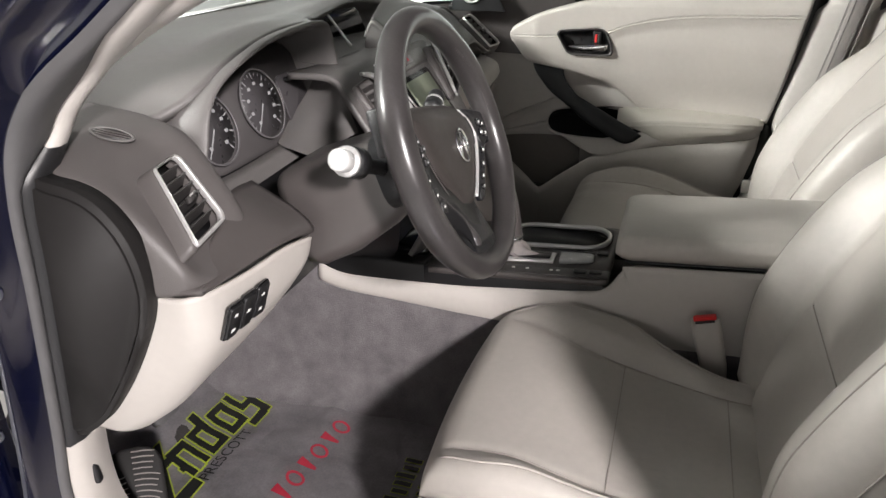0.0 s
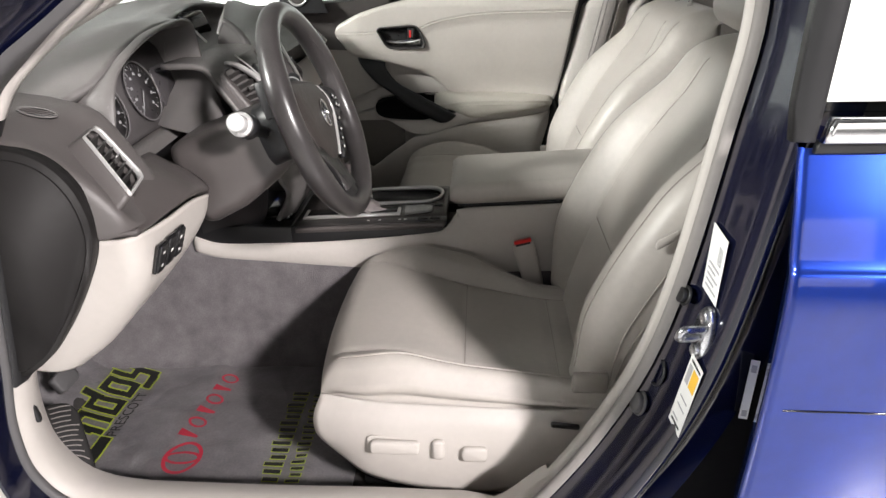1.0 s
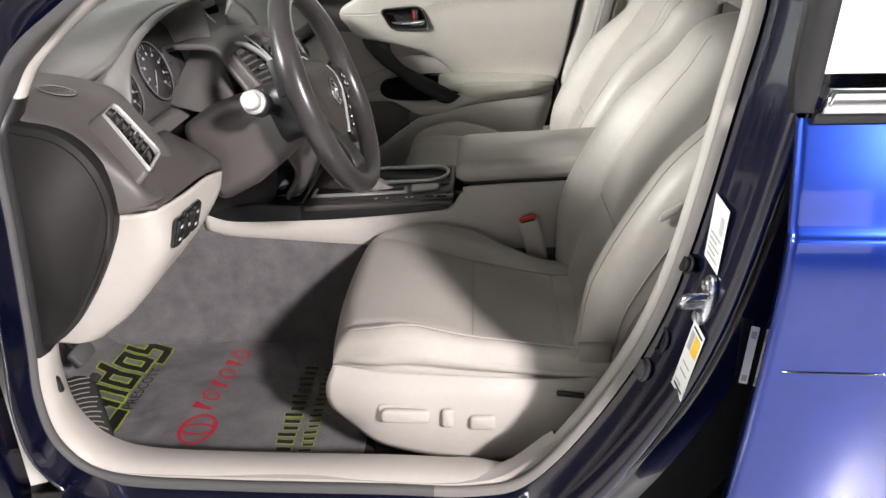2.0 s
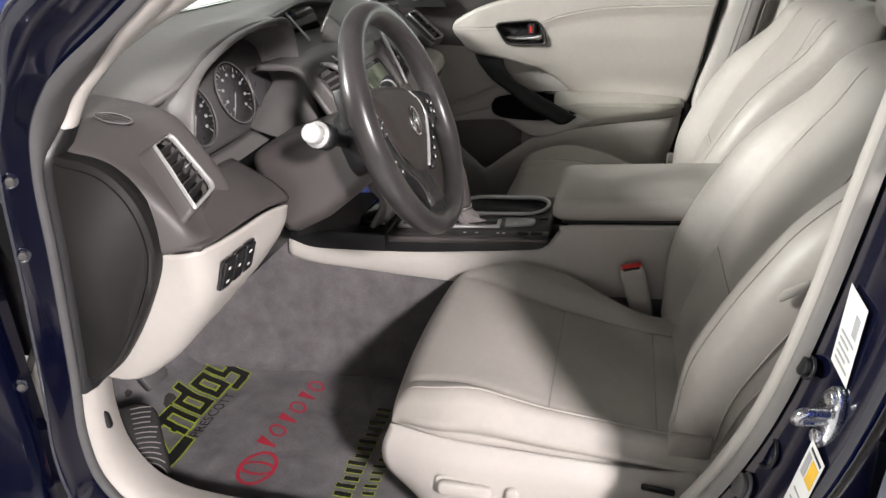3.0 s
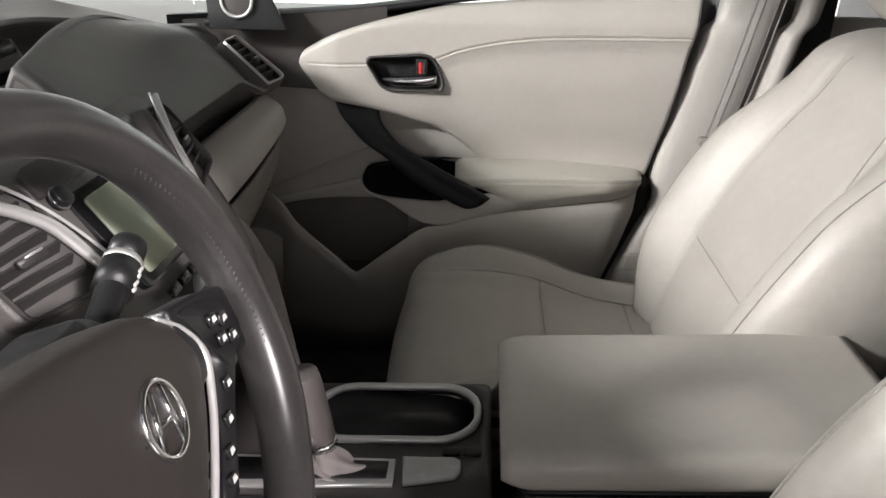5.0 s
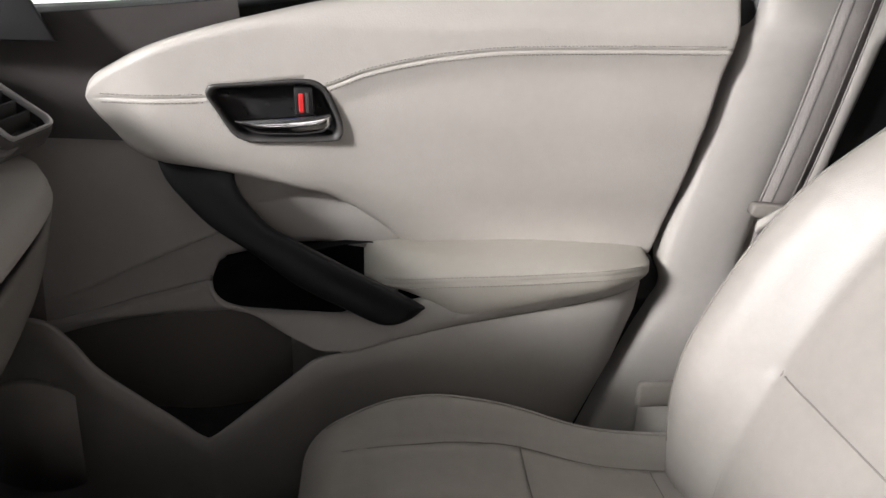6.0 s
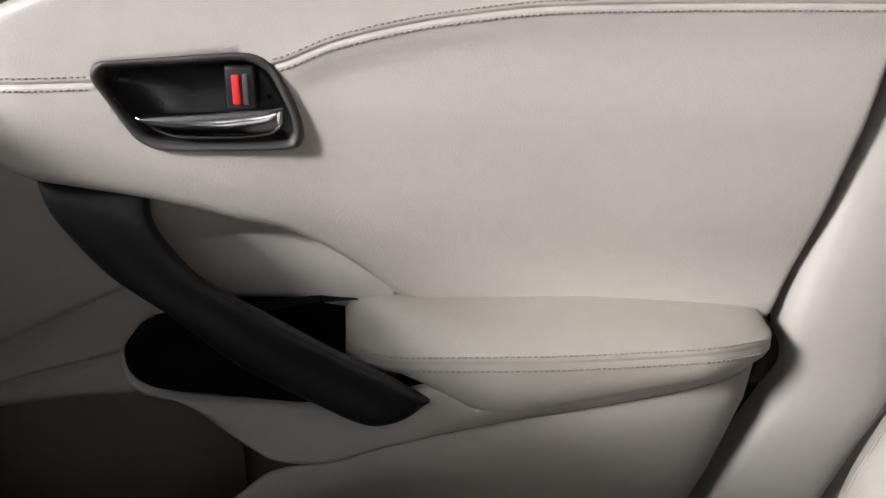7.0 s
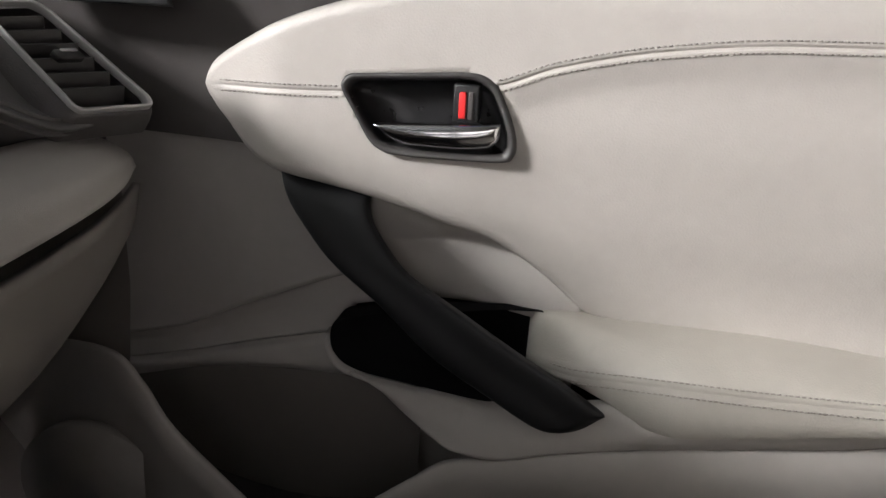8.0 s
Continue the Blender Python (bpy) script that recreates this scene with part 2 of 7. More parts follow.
def smooth01(x):
    x = min(1.0, max(0.0, x))
    return x * x * (3 - 2 * x)


def ramp(x, pts):
    """A smooth curve without overshoot through sorted (x, value) pairs, level beyond its ends."""
    if x <= pts[0][0]:
        return pts[0][1]
    if x >= pts[-1][0]:
        return pts[-1][1]
    k = len(pts)
    i = next(j for j in range(k - 1) if x <= pts[j + 1][0])
    slopes = [(pts[j + 1][1] - pts[j][1]) / (pts[j + 1][0] - pts[j][0]) for j in range(k - 1)]

    def tangent(j):
        if j == 0 or j == k - 1:
            return slopes[0 if j == 0 else -1]
        a, b = slopes[j - 1], slopes[j]
        return 0.0 if a * b <= 0 else 2 * a * b / (a + b)
    h = pts[i + 1][0] - pts[i][0]
    u = (x - pts[i][0]) / h
    return ((2 * u ** 3 - 3 * u * u + 1) * pts[i][1] + (u ** 3 - 2 * u * u + u) * h * tangent(i)
            + (3 * u * u - 2 * u ** 3) * pts[i + 1][1] + (u ** 3 - u * u) * h * tangent(i + 1))


# ---- the showroom ----
def room():
    floor = part("ground", box((-9, -8, -0.1), (9, 8, 0)), FLOOR, None, smooth=False)
    tagged(floor, "pale grey glossy showroom floor", "floor", kind="structure")
    for name, lo, hi in (("wall_front", (-5.9, -8, 0), (-5.7, 8, 5)), ("wall_rear", (9, -8, 0), (9.2, 8, 5)),
                         ("wall_driver", (-5.9, -8.2, 0), (9.2, -8, 5)), ("wall_passenger", (-5.9, 8, 0), (9.2, 8.2, 5))):
        tagged(part(name, box(lo, hi), WALL, None, smooth=False), "plain white showroom wall", "wall", kind="structure")
    tagged(part("ceiling", box((-9.2, -8.2, 5), (9.2, 8.2, 5.2)), CEILING, None, smooth=False), "plain grey showroom ceiling", "ceiling", kind="structure")
    for i, (lo, hi) in enumerate((((-5.68, -1.6, 0.03), (-5.64, 7.8, 1.75)), ((-5.5, 7.94, 0.3), (4, 7.98, 2.6)))):
        tagged(part("window_%d" % (i + 1), box(lo, hi), DAYLIGHT, None, smooth=False), "bright overexposed showroom window", "window", kind="structure")


room()


# ---- the car's shell ----
def opening(y, grow):
    """The driver's door opening as a closed loop in the plane y, pushed outwards by grow."""
    loop = [(-0.217, 1.22), (-0.291, 1.169), (-0.338, 1.12), (-0.358, 1.05), (-0.367, 0.94), (-0.385, 0.77), (-0.399, 0.66),
            (-0.385, 0.575), (-0.320, 0.522), (-0.15, 0.512), (0.10, 0.512), (0.24, 0.512), (0.325, 0.545), (0.425, 0.694),
            (0.489, 0.857), (0.53, 1.10), (0.545, 1.26), (0.50, 1.42), (0.30, 1.46), (0.02, 1.38)]
    pts = spline([(x, 0, z) for x, z in loop], 120, True)
    out = []
    k = len(pts)
    for i, p in enumerate(pts):
        d = (pts[(i + 1) % k] - pts[i - 1]).normalized()
        out.append(Vector((p.x, y, p.z)) + Vector((d.z, 0, -d.x)) * grow)
    return out


def screen_side(p):
    """1 along the opening's edge beside the windscreen, 0 elsewhere."""
    return smooth01((-0.20 - p.x) / 0.10) * smooth01((p.z - 1.06) / 0.06)


def body_shell():
    shell = thing("car_body_side", "door opening and pillar of the car, blue paint darkened for shade", "car body", kind="structure")
    def stations(specs, slim):
        """Loops round the opening whose inner edge is drawn outwards beside the middle pillar."""
        rows = []
        for y, g in specs:
            row = []
            for p in opening(y, g):
                yy = y + (-0.732 - y) * slim * smooth01((p.x - 0.22) / 0.14)
                row.append(Vector((p.x, yy + (-0.655 - yy) * 0.55 * screen_side(p), p.z)))
            rows.append(row)
        return rows
    rows = stations(((-0.655, 0.014), (-0.690, -0.004), (-0.712, -0.006), (-0.732, -0.002), (-0.737, 0.010)), 0.62)
    ahead = lambda p: p.x < -0.28 and 0.735 < p.z < 1.10
    # trim beside the dashboard end is painted black for the gap's shade
    for name, want, mat, label in (("inner_trim", False, CREAM, "cream plastic trim round the opening"), ("gap_shade", True, BLACK, "black strip for the dark gap ahead of the dashboard end")):
        bm = bmesh.new()
        vs = [[bm.verts.new(p) for p in r] for r in rows]
        k = len(rows[0])
        for a, b in zip(vs, vs[1:]):
            for j in range(k):
                if ahead((a[j].co + a[(j + 1) % k].co) / 2) == want:
                    bm.faces.new((a[j], a[(j + 1) % k], b[(j + 1) % k], b[j]))
        bmesh.ops.delete(bm, geom=[v for v in bm.verts if not v.link_faces], context="VERTS")
        part(name, bm, mat, shell, label)
    rows = []
    for y, g in ((-0.700, 0.013), (-0.696, 0.03), (-0.690, 0.14)):
        rows.append([q for p, q in zip(opening(y, 0.0), opening(y, g)) if p.x > 0.30 and 0.53 < p.z < 1.40])
    part("pillar_cover", grid_mesh(rows), CREAM, shell, "cream inner pillar cover")
    place = axes_place((-0.3945, -0.701, 0.6625), (0.30, -0.95, 0), (-0.15, 0, 1))
    part("trim_slot", plate(rounded(0.012, 0.030, 0.003), lambda u, v, d: place(u, v, d - 0.003), 0.005, 0.001), BLACK, shell, "dark clip slot in the trim")
    rows = []
    for y, g, inner in ((-0.733, 0.006, 0.042), (-0.737, 0.0, 0.040), (-0.744, -0.003, 0.012), (-0.750, 0.0, 0.0), (-0.751, 0.010, 0.0)):
        rows.append([Vector((p.x, y + inner * screen_side(p), p.z)) for p in opening(y, g)])
    # one rubber seal, coloured lighter beside the middle pillar where light falls
    behind = lambda p: p.x > 0.18
    for name, want, mat, label in (("door_seal", False, RUBBER, "dark grey rubber door seal"), ("pillar_seal", True, LITSEAL, "rubber seal beside the middle pillar, lightened where light falls")):
        bm = bmesh.new()
        vs = [[bm.verts.new(p) for p in r] for r in rows]
        k = len(rows[0])
        for a, b in zip(vs, vs[1:]):
            for j in range(k):
                if behind((a[j].co + a[(j + 1) % k].co) / 2) == want:
                    bm.faces.new((a[j], a[(j + 1) % k], b[(j + 1) % k], b[j]))
        bmesh.ops.delete(bm, geom=[v for v in bm.verts if not v.link_faces], context="VERTS")
        part(name, bm, mat, shell, label)
    rows = []
    for y, g in ((-0.740, 0.004), (-0.746, 0.012), (-0.754, 0.022), (-0.790, 0.034), (-0.812, 0.046), (-0.820, 0.053), (-0.818, 0.062), (-0.800, 0.072), (-0.790, 0.090), (-0.790, 0.12)):
        row = []
        for p, q in zip(opening(y, 0.0), opening(y, g)):
            front = smooth01((-0.24 - p.x) / 0.10)
            k = 1 - 0.78 * front
            row.append(Vector((p.x + (q.x - p.x) * k, -0.745 + (y + 0.745) * (1 - 0.35 * front), p.z + (q.z - p.z) * k)))
        rows.append(row)
    part("painted_frame", grid_mesh(rows, True), SHADEDBLUE, shell)
    for c in ((-0.374, -0.784, 0.967), (-0.365, -0.781, 1.060), (-0.442, -0.780, 0.768)):
        place = axes_place(c, (0.7, 0.7, 0), (0, 0, 1))
        bolt = part("hinge_washer", plate([(0.010 * math.cos(6.28319 * i / 18), 0.010 * math.sin(6.28319 * i / 18)) for i in range(18)], lambda u, v, d: place(u, v, d - 0.002), 0.004, 0.001), SHADEDBLUE, shell, "washer in blue paint darkened for shade")
        part("hinge_bolt", plate([(0.006 * math.cos(6.28319 * i / 6), 0.006 * math.sin(6.28319 * i / 6)) for i in range(6)], lambda u, v, d: place(u, v, d + 0.002), 0.005, 0.0012), BEZEL, bolt, "dark hexagon bolt")
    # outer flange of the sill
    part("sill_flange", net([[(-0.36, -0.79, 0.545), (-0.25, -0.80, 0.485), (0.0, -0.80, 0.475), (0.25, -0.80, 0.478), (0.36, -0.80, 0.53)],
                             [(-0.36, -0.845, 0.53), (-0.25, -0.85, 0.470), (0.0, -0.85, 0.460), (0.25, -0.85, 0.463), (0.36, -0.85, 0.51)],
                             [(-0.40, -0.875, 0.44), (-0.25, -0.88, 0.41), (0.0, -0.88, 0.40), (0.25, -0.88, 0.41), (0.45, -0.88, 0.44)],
                             [(-0.40, -0.86, 0.28), (-0.25, -0.86, 0.27), (0.0, -0.86, 0.27), (0.25, -0.86, 0.27), (0.50, -0.86, 0.28)]], 30, 16), SHADEDBLUE, shell)
    rows = []
    for y, g in ((-0.786, 0.115), (-0.770, 0.125), (-0.765, 0.22)):
        rows.append([q for p, q in zip(opening(y, 0.0), opening(y, g)) if p.x > 0.20 and 0.49 < p.z < 1.42])
    # matt black sheet standing in for the deep shade of the jamb
    part("jamb", grid_mesh(rows), POCKET, shell, "black sheet for the shade behind the pillar")
    return shell


shell = body_shell()


def rear_door():
    door = thing("rear_door", "closed metallic blue rear door beside the pillar", "car door")
    zs = [(0.45, -0.880), (0.60, -0.912), (0.72, -0.922), (0.853, -0.925), (0.95, -0.920), (0.998, -0.914), (1.012, -0.906), (1.06, -0.890), (1.118, -0.868)]
    prof = spline([(0, y, z) for z, y in zs], 40)
    lead = lambda z: ramp(z, [(0.45, 0.540), (0.68, 0.548), (0.87, 0.556), (1.01, 0.562), (1.14, 0.566)])
    rows = []
    for p in prof:
        x0 = lead(p.z)
        rows.append([Vector((x0 + 0.05, p.y + 0.09, p.z)), Vector((x0 + 0.012, p.y + 0.045, p.z)), Vector((x0 + 0.001, p.y + 0.014, p.z)), Vector((x0 - 0.002, p.y + 0.003, p.z)),
                     Vector((x0 + 0.008, p.y, p.z))] + [Vector((x0 + 0.008 + (1.62 - x0) * i / 8, p.y, p.z)) for i in range(1, 9)])
    part("door_skin", grid_mesh(rows), BLUE, door)
    # dark rod painted in for the shade of the door's crease
    part("crease_shade", tube([(0.572 + 0.1 * i, -0.9246, 0.854 - 0.0015 * i) for i in range(11)], 0.0022, 6, flat=0.6), SHADEDBLUE, door, "thin dark strip for the crease's shade")
    part("belt_moulding", plate([(0.578, 1.126), (1.6, 1.140), (1.6, 1.162), (0.584, 1.150)], lambda u, v, d: (u, -0.872 - d, v), 0.014, 0.004), CHROME, door, "bright chrome belt strip")
    part("belt_seal", plate([(0.575, 1.114), (1.6, 1.126), (1.6, 1.140), (0.578, 1.126)], lambda u, v, d: (u, -0.866 - d, v), 0.010, 0.002), BLACK, door)
    part("window_frame", plate([(0.552, 1.125), (0.574, 1.125), (0.575, 1.16), (0.581, 1.30), (0.606, 1.50), (0.572, 1.50), (0.551, 1.30), (0.548, 1.16)], lambda u, v, d: (u, -0.862 - d, v), 0.016, 0.004), BLACK, door, "black window frame")
    g = part("window_pane", plate([(0.584, 1.15), (1.6, 1.16), (1.5, 1.50), (0.60, 1.50), (0.578, 1.30)], lambda u, v, d: (u, -0.852 - d, v), 0.004), GLASS, door, smooth=False)
    g.visible_shadow = False
    # white sheet added for the window's glare; it also blocks the rear lamp
    part("white_sheet", plate([(0.582, 1.158), (1.55, 1.17), (1.50, 1.495), (0.607, 1.495), (0.586, 1.30)], lambda u, v, d: (u, -0.846 + d, v), 0.001), LABEL, door, "white sheet added for the rear window's glare", smooth=False)
    part("upper_frame", tube([(0.57 + 0.1 * i, -0.852, 1.505 - 0.004 * i) for i in range(11)], 0.022, 8), GLOSS, door, "black upper window frame")
    return door


rear_door()


def driver_door():
    d = thing("driver_door", "open driver door with pale grey lower trim", "car door")
    a, b = Vector((-0.418, -0.772, 0)), Vector((-0.78, -1.66, 0))
    t = (b - a).normalized()
    n = Vector((-t.y, t.x, 0))
    n = n if n.x < 0 else -n
    prof = [(0.46, 0.012), (0.52, 0.0), (0.70, -0.004), (0.90, 0.0), (1.05, 0.006), (1.10, 0.02)]
    rows = [[a + t * (0.13 + 0.77 * j / 12) + n * o + Vector((0, 0, z)) for j in range(13)] for z, o in prof]
    mod(part("door_trim", grid_mesh(rows), CREAM, d, "pale inner trim"), "SOLIDIFY", thickness=0.02)
    rows2 = [[a + t * (0.14 * j / 4) + n * (o + 0.004 + 0.02 * (1 - j / 4)) + Vector((0, 0, z)) for j in range(5)] for z, o in prof]
    mod(part("hinge_panel", grid_mesh(rows2), SHADEDBLUE, d, "hinge side in blue paint darkened for shade"), "SOLIDIFY", thickness=0.01)
    for z in (0.80, 0.93):
        part("hinge_bolt", plate([(0.009 * math.cos(6.28319 * i / 16), 0.009 * math.sin(6.28319 * i / 16)) for i in range(16)], lambda u, v, e, z=z: a + t * (0.06 + u) - n * (0.002 + e) + n * 0.012 + Vector((0, 0, z + v)), 0.008, 0.002), STEEL, d)
    rows = [[a + t * (0.92 * j / 12) + n * (0.11 + 0.05 * math.sin(math.pi * (z - 0.35) / 0.8)) + Vector((0, 0, z)) for j in range(13)] for z in (0.38, 0.55, 0.75, 0.95, 1.10)]
    mod(part("door_skin", grid_mesh(rows), BLUE, d), "SOLIDIFY", thickness=0.004)
    # unseen window and frame, added to shade the seat from the front lamp
    top = lambda j: 1.46 - 0.05 * (j / 12) ** 2 - 0.30 * max(0.0, 1 - j / 5) ** 1.5
    off = n * 0.07
    rows = [[a + t * (0.92 * j / 12) + off + Vector((0, 0, 1.07 + (top(j) - 1.07) * k / 6)) for j in range(13)] for k in range(7)]
    mod(part("window_pane", grid_mesh(rows), GLASS, d, "unseen raised window added to block the front lamp"), "SOLIDIFY", thickness=0.004)
    part("window_frame", tube([a + t * (0.92 * j / 12) + off + Vector((0, 0, top(j))) for j in range(13)] + [a + t * 0.93 + off + Vector((0, 0, 1.25)), a + t * 0.93 + off + Vector((0, 0, 1.08))], 0.016, 8), GLOSS, d, "black frame of the added door window")
    return d


driver_door()


def roof_and_glass():
    roof = thing("car_roof", "painted car roof with a grey headliner inside", "car roof", kind="structure")
    lo, hi = [], []
    rows_in, rows_out = [], []
    for i in range(13):
        x = -0.05 + 1.75 * i / 12
        crown = 1.50 + 0.05 * math.sin(math.pi * min(1, i / 12 + 0.15))
        rows_in.append([Vector((x, -0.62 + 1.24 * j / 12, crown - 0.10 * abs(j / 6 - 1) ** 3)) for j in range(13)])
        rows_out.append([Vector((x, -0.70 + 1.40 * j / 12, crown + 0.05 - 0.11 * abs(j / 6 - 1) ** 3)) for j in range(13)])
    mod(part("headliner", grid_mesh(rows_in), HEADLINER, roof), "SOLIDIFY", thickness=0.01)
    mod(part("roof_skin", grid_mesh(rows_out), BLUE, roof), "SOLIDIFY", thickness=0.006)
    # rail out of view, added to keep the rear lamp off the armrest
    part("roof_rail", grid_mesh([[Vector((x, y, z - 0.02 * max(0.0, x - 0.8))) for x in (0.35, 0.7, 1.0, 1.3, 1.65)] for y, z in ((-0.66, 1.475), (-0.72, 1.50), (-0.80, 1.515), (-0.85, 1.525), (-0.862, 1.50))]), BLUE, roof, "unseen rail above the doors, added to block the rear lamp")
    glass = thing("windscreen", "clear raked windscreen above the dashboard", "windscreen", kind="structure")
    g = part("windscreen_pane", grid_mesh([[Vector((-0.86 + 0.82 * u - 0.10 * (1 - abs(2 * v - 1) ** 2) * (1 - u), -0.72 + 1.44 * v + (0.5 - v) * 0.2 * u, 1.10 + 0.42 * u)) for v in [j / 10 for j in range(11)]] for u in [i / 6 for i in range(7)]]), GLASS, glass)
    mod(g, "SOLIDIFY", thickness=0.005)
    g.visible_shadow = False
    sheet = thing("white_sheet", "white sheet of paper lying on the dashboard under the windscreen", "paper")
    rows = [[Vector((-0.79 + 0.095 * i / 4 + 0.02 * j / 6, 0.03 + 0.36 * j / 6, ramp(-0.79 + 0.095 * i / 4 + 0.02 * j / 6, [(-0.80, 1.112), (-0.72, 1.130), (-0.63, 1.138)]) + 0.006)) for i in range(5)] for j in range(7)]
    mod(part("sheet", grid_mesh(rows), LABEL, sheet), "SOLIDIFY", thickness=0.001)
    # far side: windows, pillar and body behind the passenger door
    side = thing("passenger_side_body", "far side of the car body with its pillars", "car body", kind="structure")
    mod(part("side_skin", grid_mesh([[Vector((x, 0.84 + 0.04 * math.sin(math.pi * (z - 0.3) / 0.8), z)) for x in (-0.95, -0.4, 0.2, 0.9, 1.7)] for z in (0.3, 0.5, 0.7, 0.85, 0.98)]), BLUE, side), "SOLIDIFY", thickness=0.01)
    part("front_pillar_trim", tube([(-0.72, 0.70, 1.10), (-0.45, 0.685, 1.24), (-0.05, 0.63, 1.45)], 0.035, 12, 16, flat=0.7), CREAM, side, "cream front pillar trim")
    part("rear_wall", box((1.65, -0.8, 0.35), (1.7, 0.8, 1.5)), TAUPE, side, smooth=False)
    for y0, y1 in ((-0.86, -0.80),):
        part("rear_side_trim", box((0.62, -0.80, 0.42), (1.65, -0.78, 1.12)), TAUPE, side, smooth=False)
    part("far_rear_trim", box((0.80, 0.78, 0.42), (1.65, 0.80, 1.12)), TAUPE, side, smooth=False)
    bonnet = thing("bonnet", "glossy metallic blue bonnet beyond the windscreen", "bonnet")
    mod(part("bonnet_skin", grid_mesh([[Vector((-0.88 - 0.95 * u, -0.80 + 1.6 * v, 0.93 - 0.14 * u * u - 0.06 * abs(2 * v - 1) ** 3)) for v in [j / 12 for j in range(13)]] for u in [i / 8 for i in range(9)]]), BLUE, bonnet), "SOLIDIFY", thickness=0.008)
    rbox("cowl", (-0.92, -0.74, 0.94), (-0.80, 0.74, 1.055), BLACK, bonnet, 0.01)
    cap = thing("driver_pillar", "navy painted front pillar with grey trim edge", "car pillar", kind="structure")
    part("pillar_skin", tube([(-0.80, -0.80, 1.05), (-0.45, -0.775, 1.20), (-0.22, -0.76, 1.30), (-0.05, -0.745, 1.375), (0.14, -0.72, 1.45)], 0.045, 14, 20, flat=0.8), BLUE, cap)
    part("pillar_trim", tube([(-0.70, -0.695, 0.99), (-0.55, -0.69, 1.045), (-0.40, -0.672, 1.122), (-0.285, -0.663, 1.202), (-0.177, -0.658, 1.260), (-0.056, -0.652, 1.308), (0.06, -0.64, 1.355), (0.22, -0.62, 1.41)], 0.030, 14, 20, flat=0.7), CREAM, cap, "cream inner pillar trim")
    part("pillar_seal", tube([(-0.72, -0.750, 1.050), (-0.45, -0.735, 1.160), (-0.20, -0.712, 1.290), (-0.05, -0.700, 1.350), (0.16, -0.68, 1.44)], 0.034, 14, 20, flat=0.7), BEZEL, cap, "dark seal strip of the pillar")
    return roof


roof_and_glass()


def cabin_floor():
    floor = thing("cabin_floor", "grey carpeted car floor", "car floor", kind="structure")
    rows = []
    for x, z in ((-0.90, 0.86), (-0.78, 0.70), (-0.68, 0.52), (-0.60, 0.435), (-0.50, 0.41), (0.2, 0.408), (0.9, 0.40), (1.65, 0.40)):
        rows.append([Vector((x, -0.72 + 1.44 * j / 24, z)) for j in range(25)])
    mod(part("carpet", grid_mesh(rows), SHADECARPET, floor), "SOLIDIFY", thickness=0.02)
    # tunnel walls; the passenger side gets the carpet colour darkened for shade
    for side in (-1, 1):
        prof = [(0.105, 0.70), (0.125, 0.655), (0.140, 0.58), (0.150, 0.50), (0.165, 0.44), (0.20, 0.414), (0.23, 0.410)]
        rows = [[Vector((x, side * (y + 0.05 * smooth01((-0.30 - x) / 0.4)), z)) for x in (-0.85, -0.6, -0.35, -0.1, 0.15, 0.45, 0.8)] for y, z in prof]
        part("tunnel_carpet", grid_mesh(rows), CARPET if side < 0 else SHADECARPET, floor)
    part("kick_panel", net([[(-0.405, -0.70, 0.74), (-0.405, -0.68, 0.64), (-0.405, -0.69, 0.54), (-0.36, -0.70, 0.50)],
                            [(-0.46, -0.685, 0.74), (-0.46, -0.672, 0.64), (-0.45, -0.68, 0.54), (-0.42, -0.69, 0.47)],
                            [(-0.62, -0.67, 0.74), (-0.62, -0.66, 0.64), (-0.60, -0.66, 0.54), (-0.56, -0.68, 0.42)]], 12, 12), CREAM, floor, "cream kick panel")
    part("sill_cover", net([[(-0.46, -0.735, 0.60), (-0.40, -0.735, 0.54), (-0.30, -0.735, 0.517), (0.0, -0.735, 0.515), (0.25, -0.735, 0.517), (0.36, -0.735, 0.60)],
                            [(-0.46, -0.70, 0.58), (-0.40, -0.70, 0.525), (-0.30, -0.70, 0.512), (0.0, -0.70, 0.511), (0.25, -0.70, 0.513), (0.36, -0.70, 0.59)],
                            [(-0.47, -0.665, 0.52), (-0.40, -0.665, 0.48), (-0.30, -0.67, 0.475), (0.0, -0.67, 0.475), (0.25, -0.67, 0.475), (0.38, -0.67, 0.54)],
                            [(-0.48, -0.64, 0.42), (-0.40, -0.645, 0.42), (-0.30, -0.65, 0.41), (0.0, -0.65, 0.41), (0.25, -0.65, 0.41), (0.38, -0.65, 0.45)]], 40, 16), CREAM, floor, "cream sill cover")
    rbox("kick_panel_slot", (-0.418, -0.684, 0.630), (-0.406, -0.672, 0.652), BLACK, floor, 0.002)
    return floor


cabin_floor()


# ---- dashboard ----
dash = thing("dashboard", "charcoal grey moulded dashboard with silver vents", "dashboard")


def brow(y):
    """Height of the dashboard's rear top edge across the car."""
    return ramp(y, [(-0.72, 1.085), (-0.54, 1.09), (-0.47, 1.125), (-0.36, 1.152), (-0.25, 1.163), (-0.10, 1.157), (0.0, 1.150), (0.25, 1.150), (0.36, 1.142), (0.48, 1.118), (0.72, 1.085)])


def dash_edge(y):
    """How far back the dashboard's top reaches; it is cut away round the display in the middle."""
    return ramp(y, [(-0.72, -0.36), (-0.55, -0.35), (-0.48, -0.305), (-0.165, -0.305), (-0.140, -0.330), (-0.058, -0.367), (0.044, -0.397), (0.118, -0.413), (0.233, -0.437), (0.33, -0.443), (0.39, -0.425), (0.43, -0.345), (0.72, -0.33)])


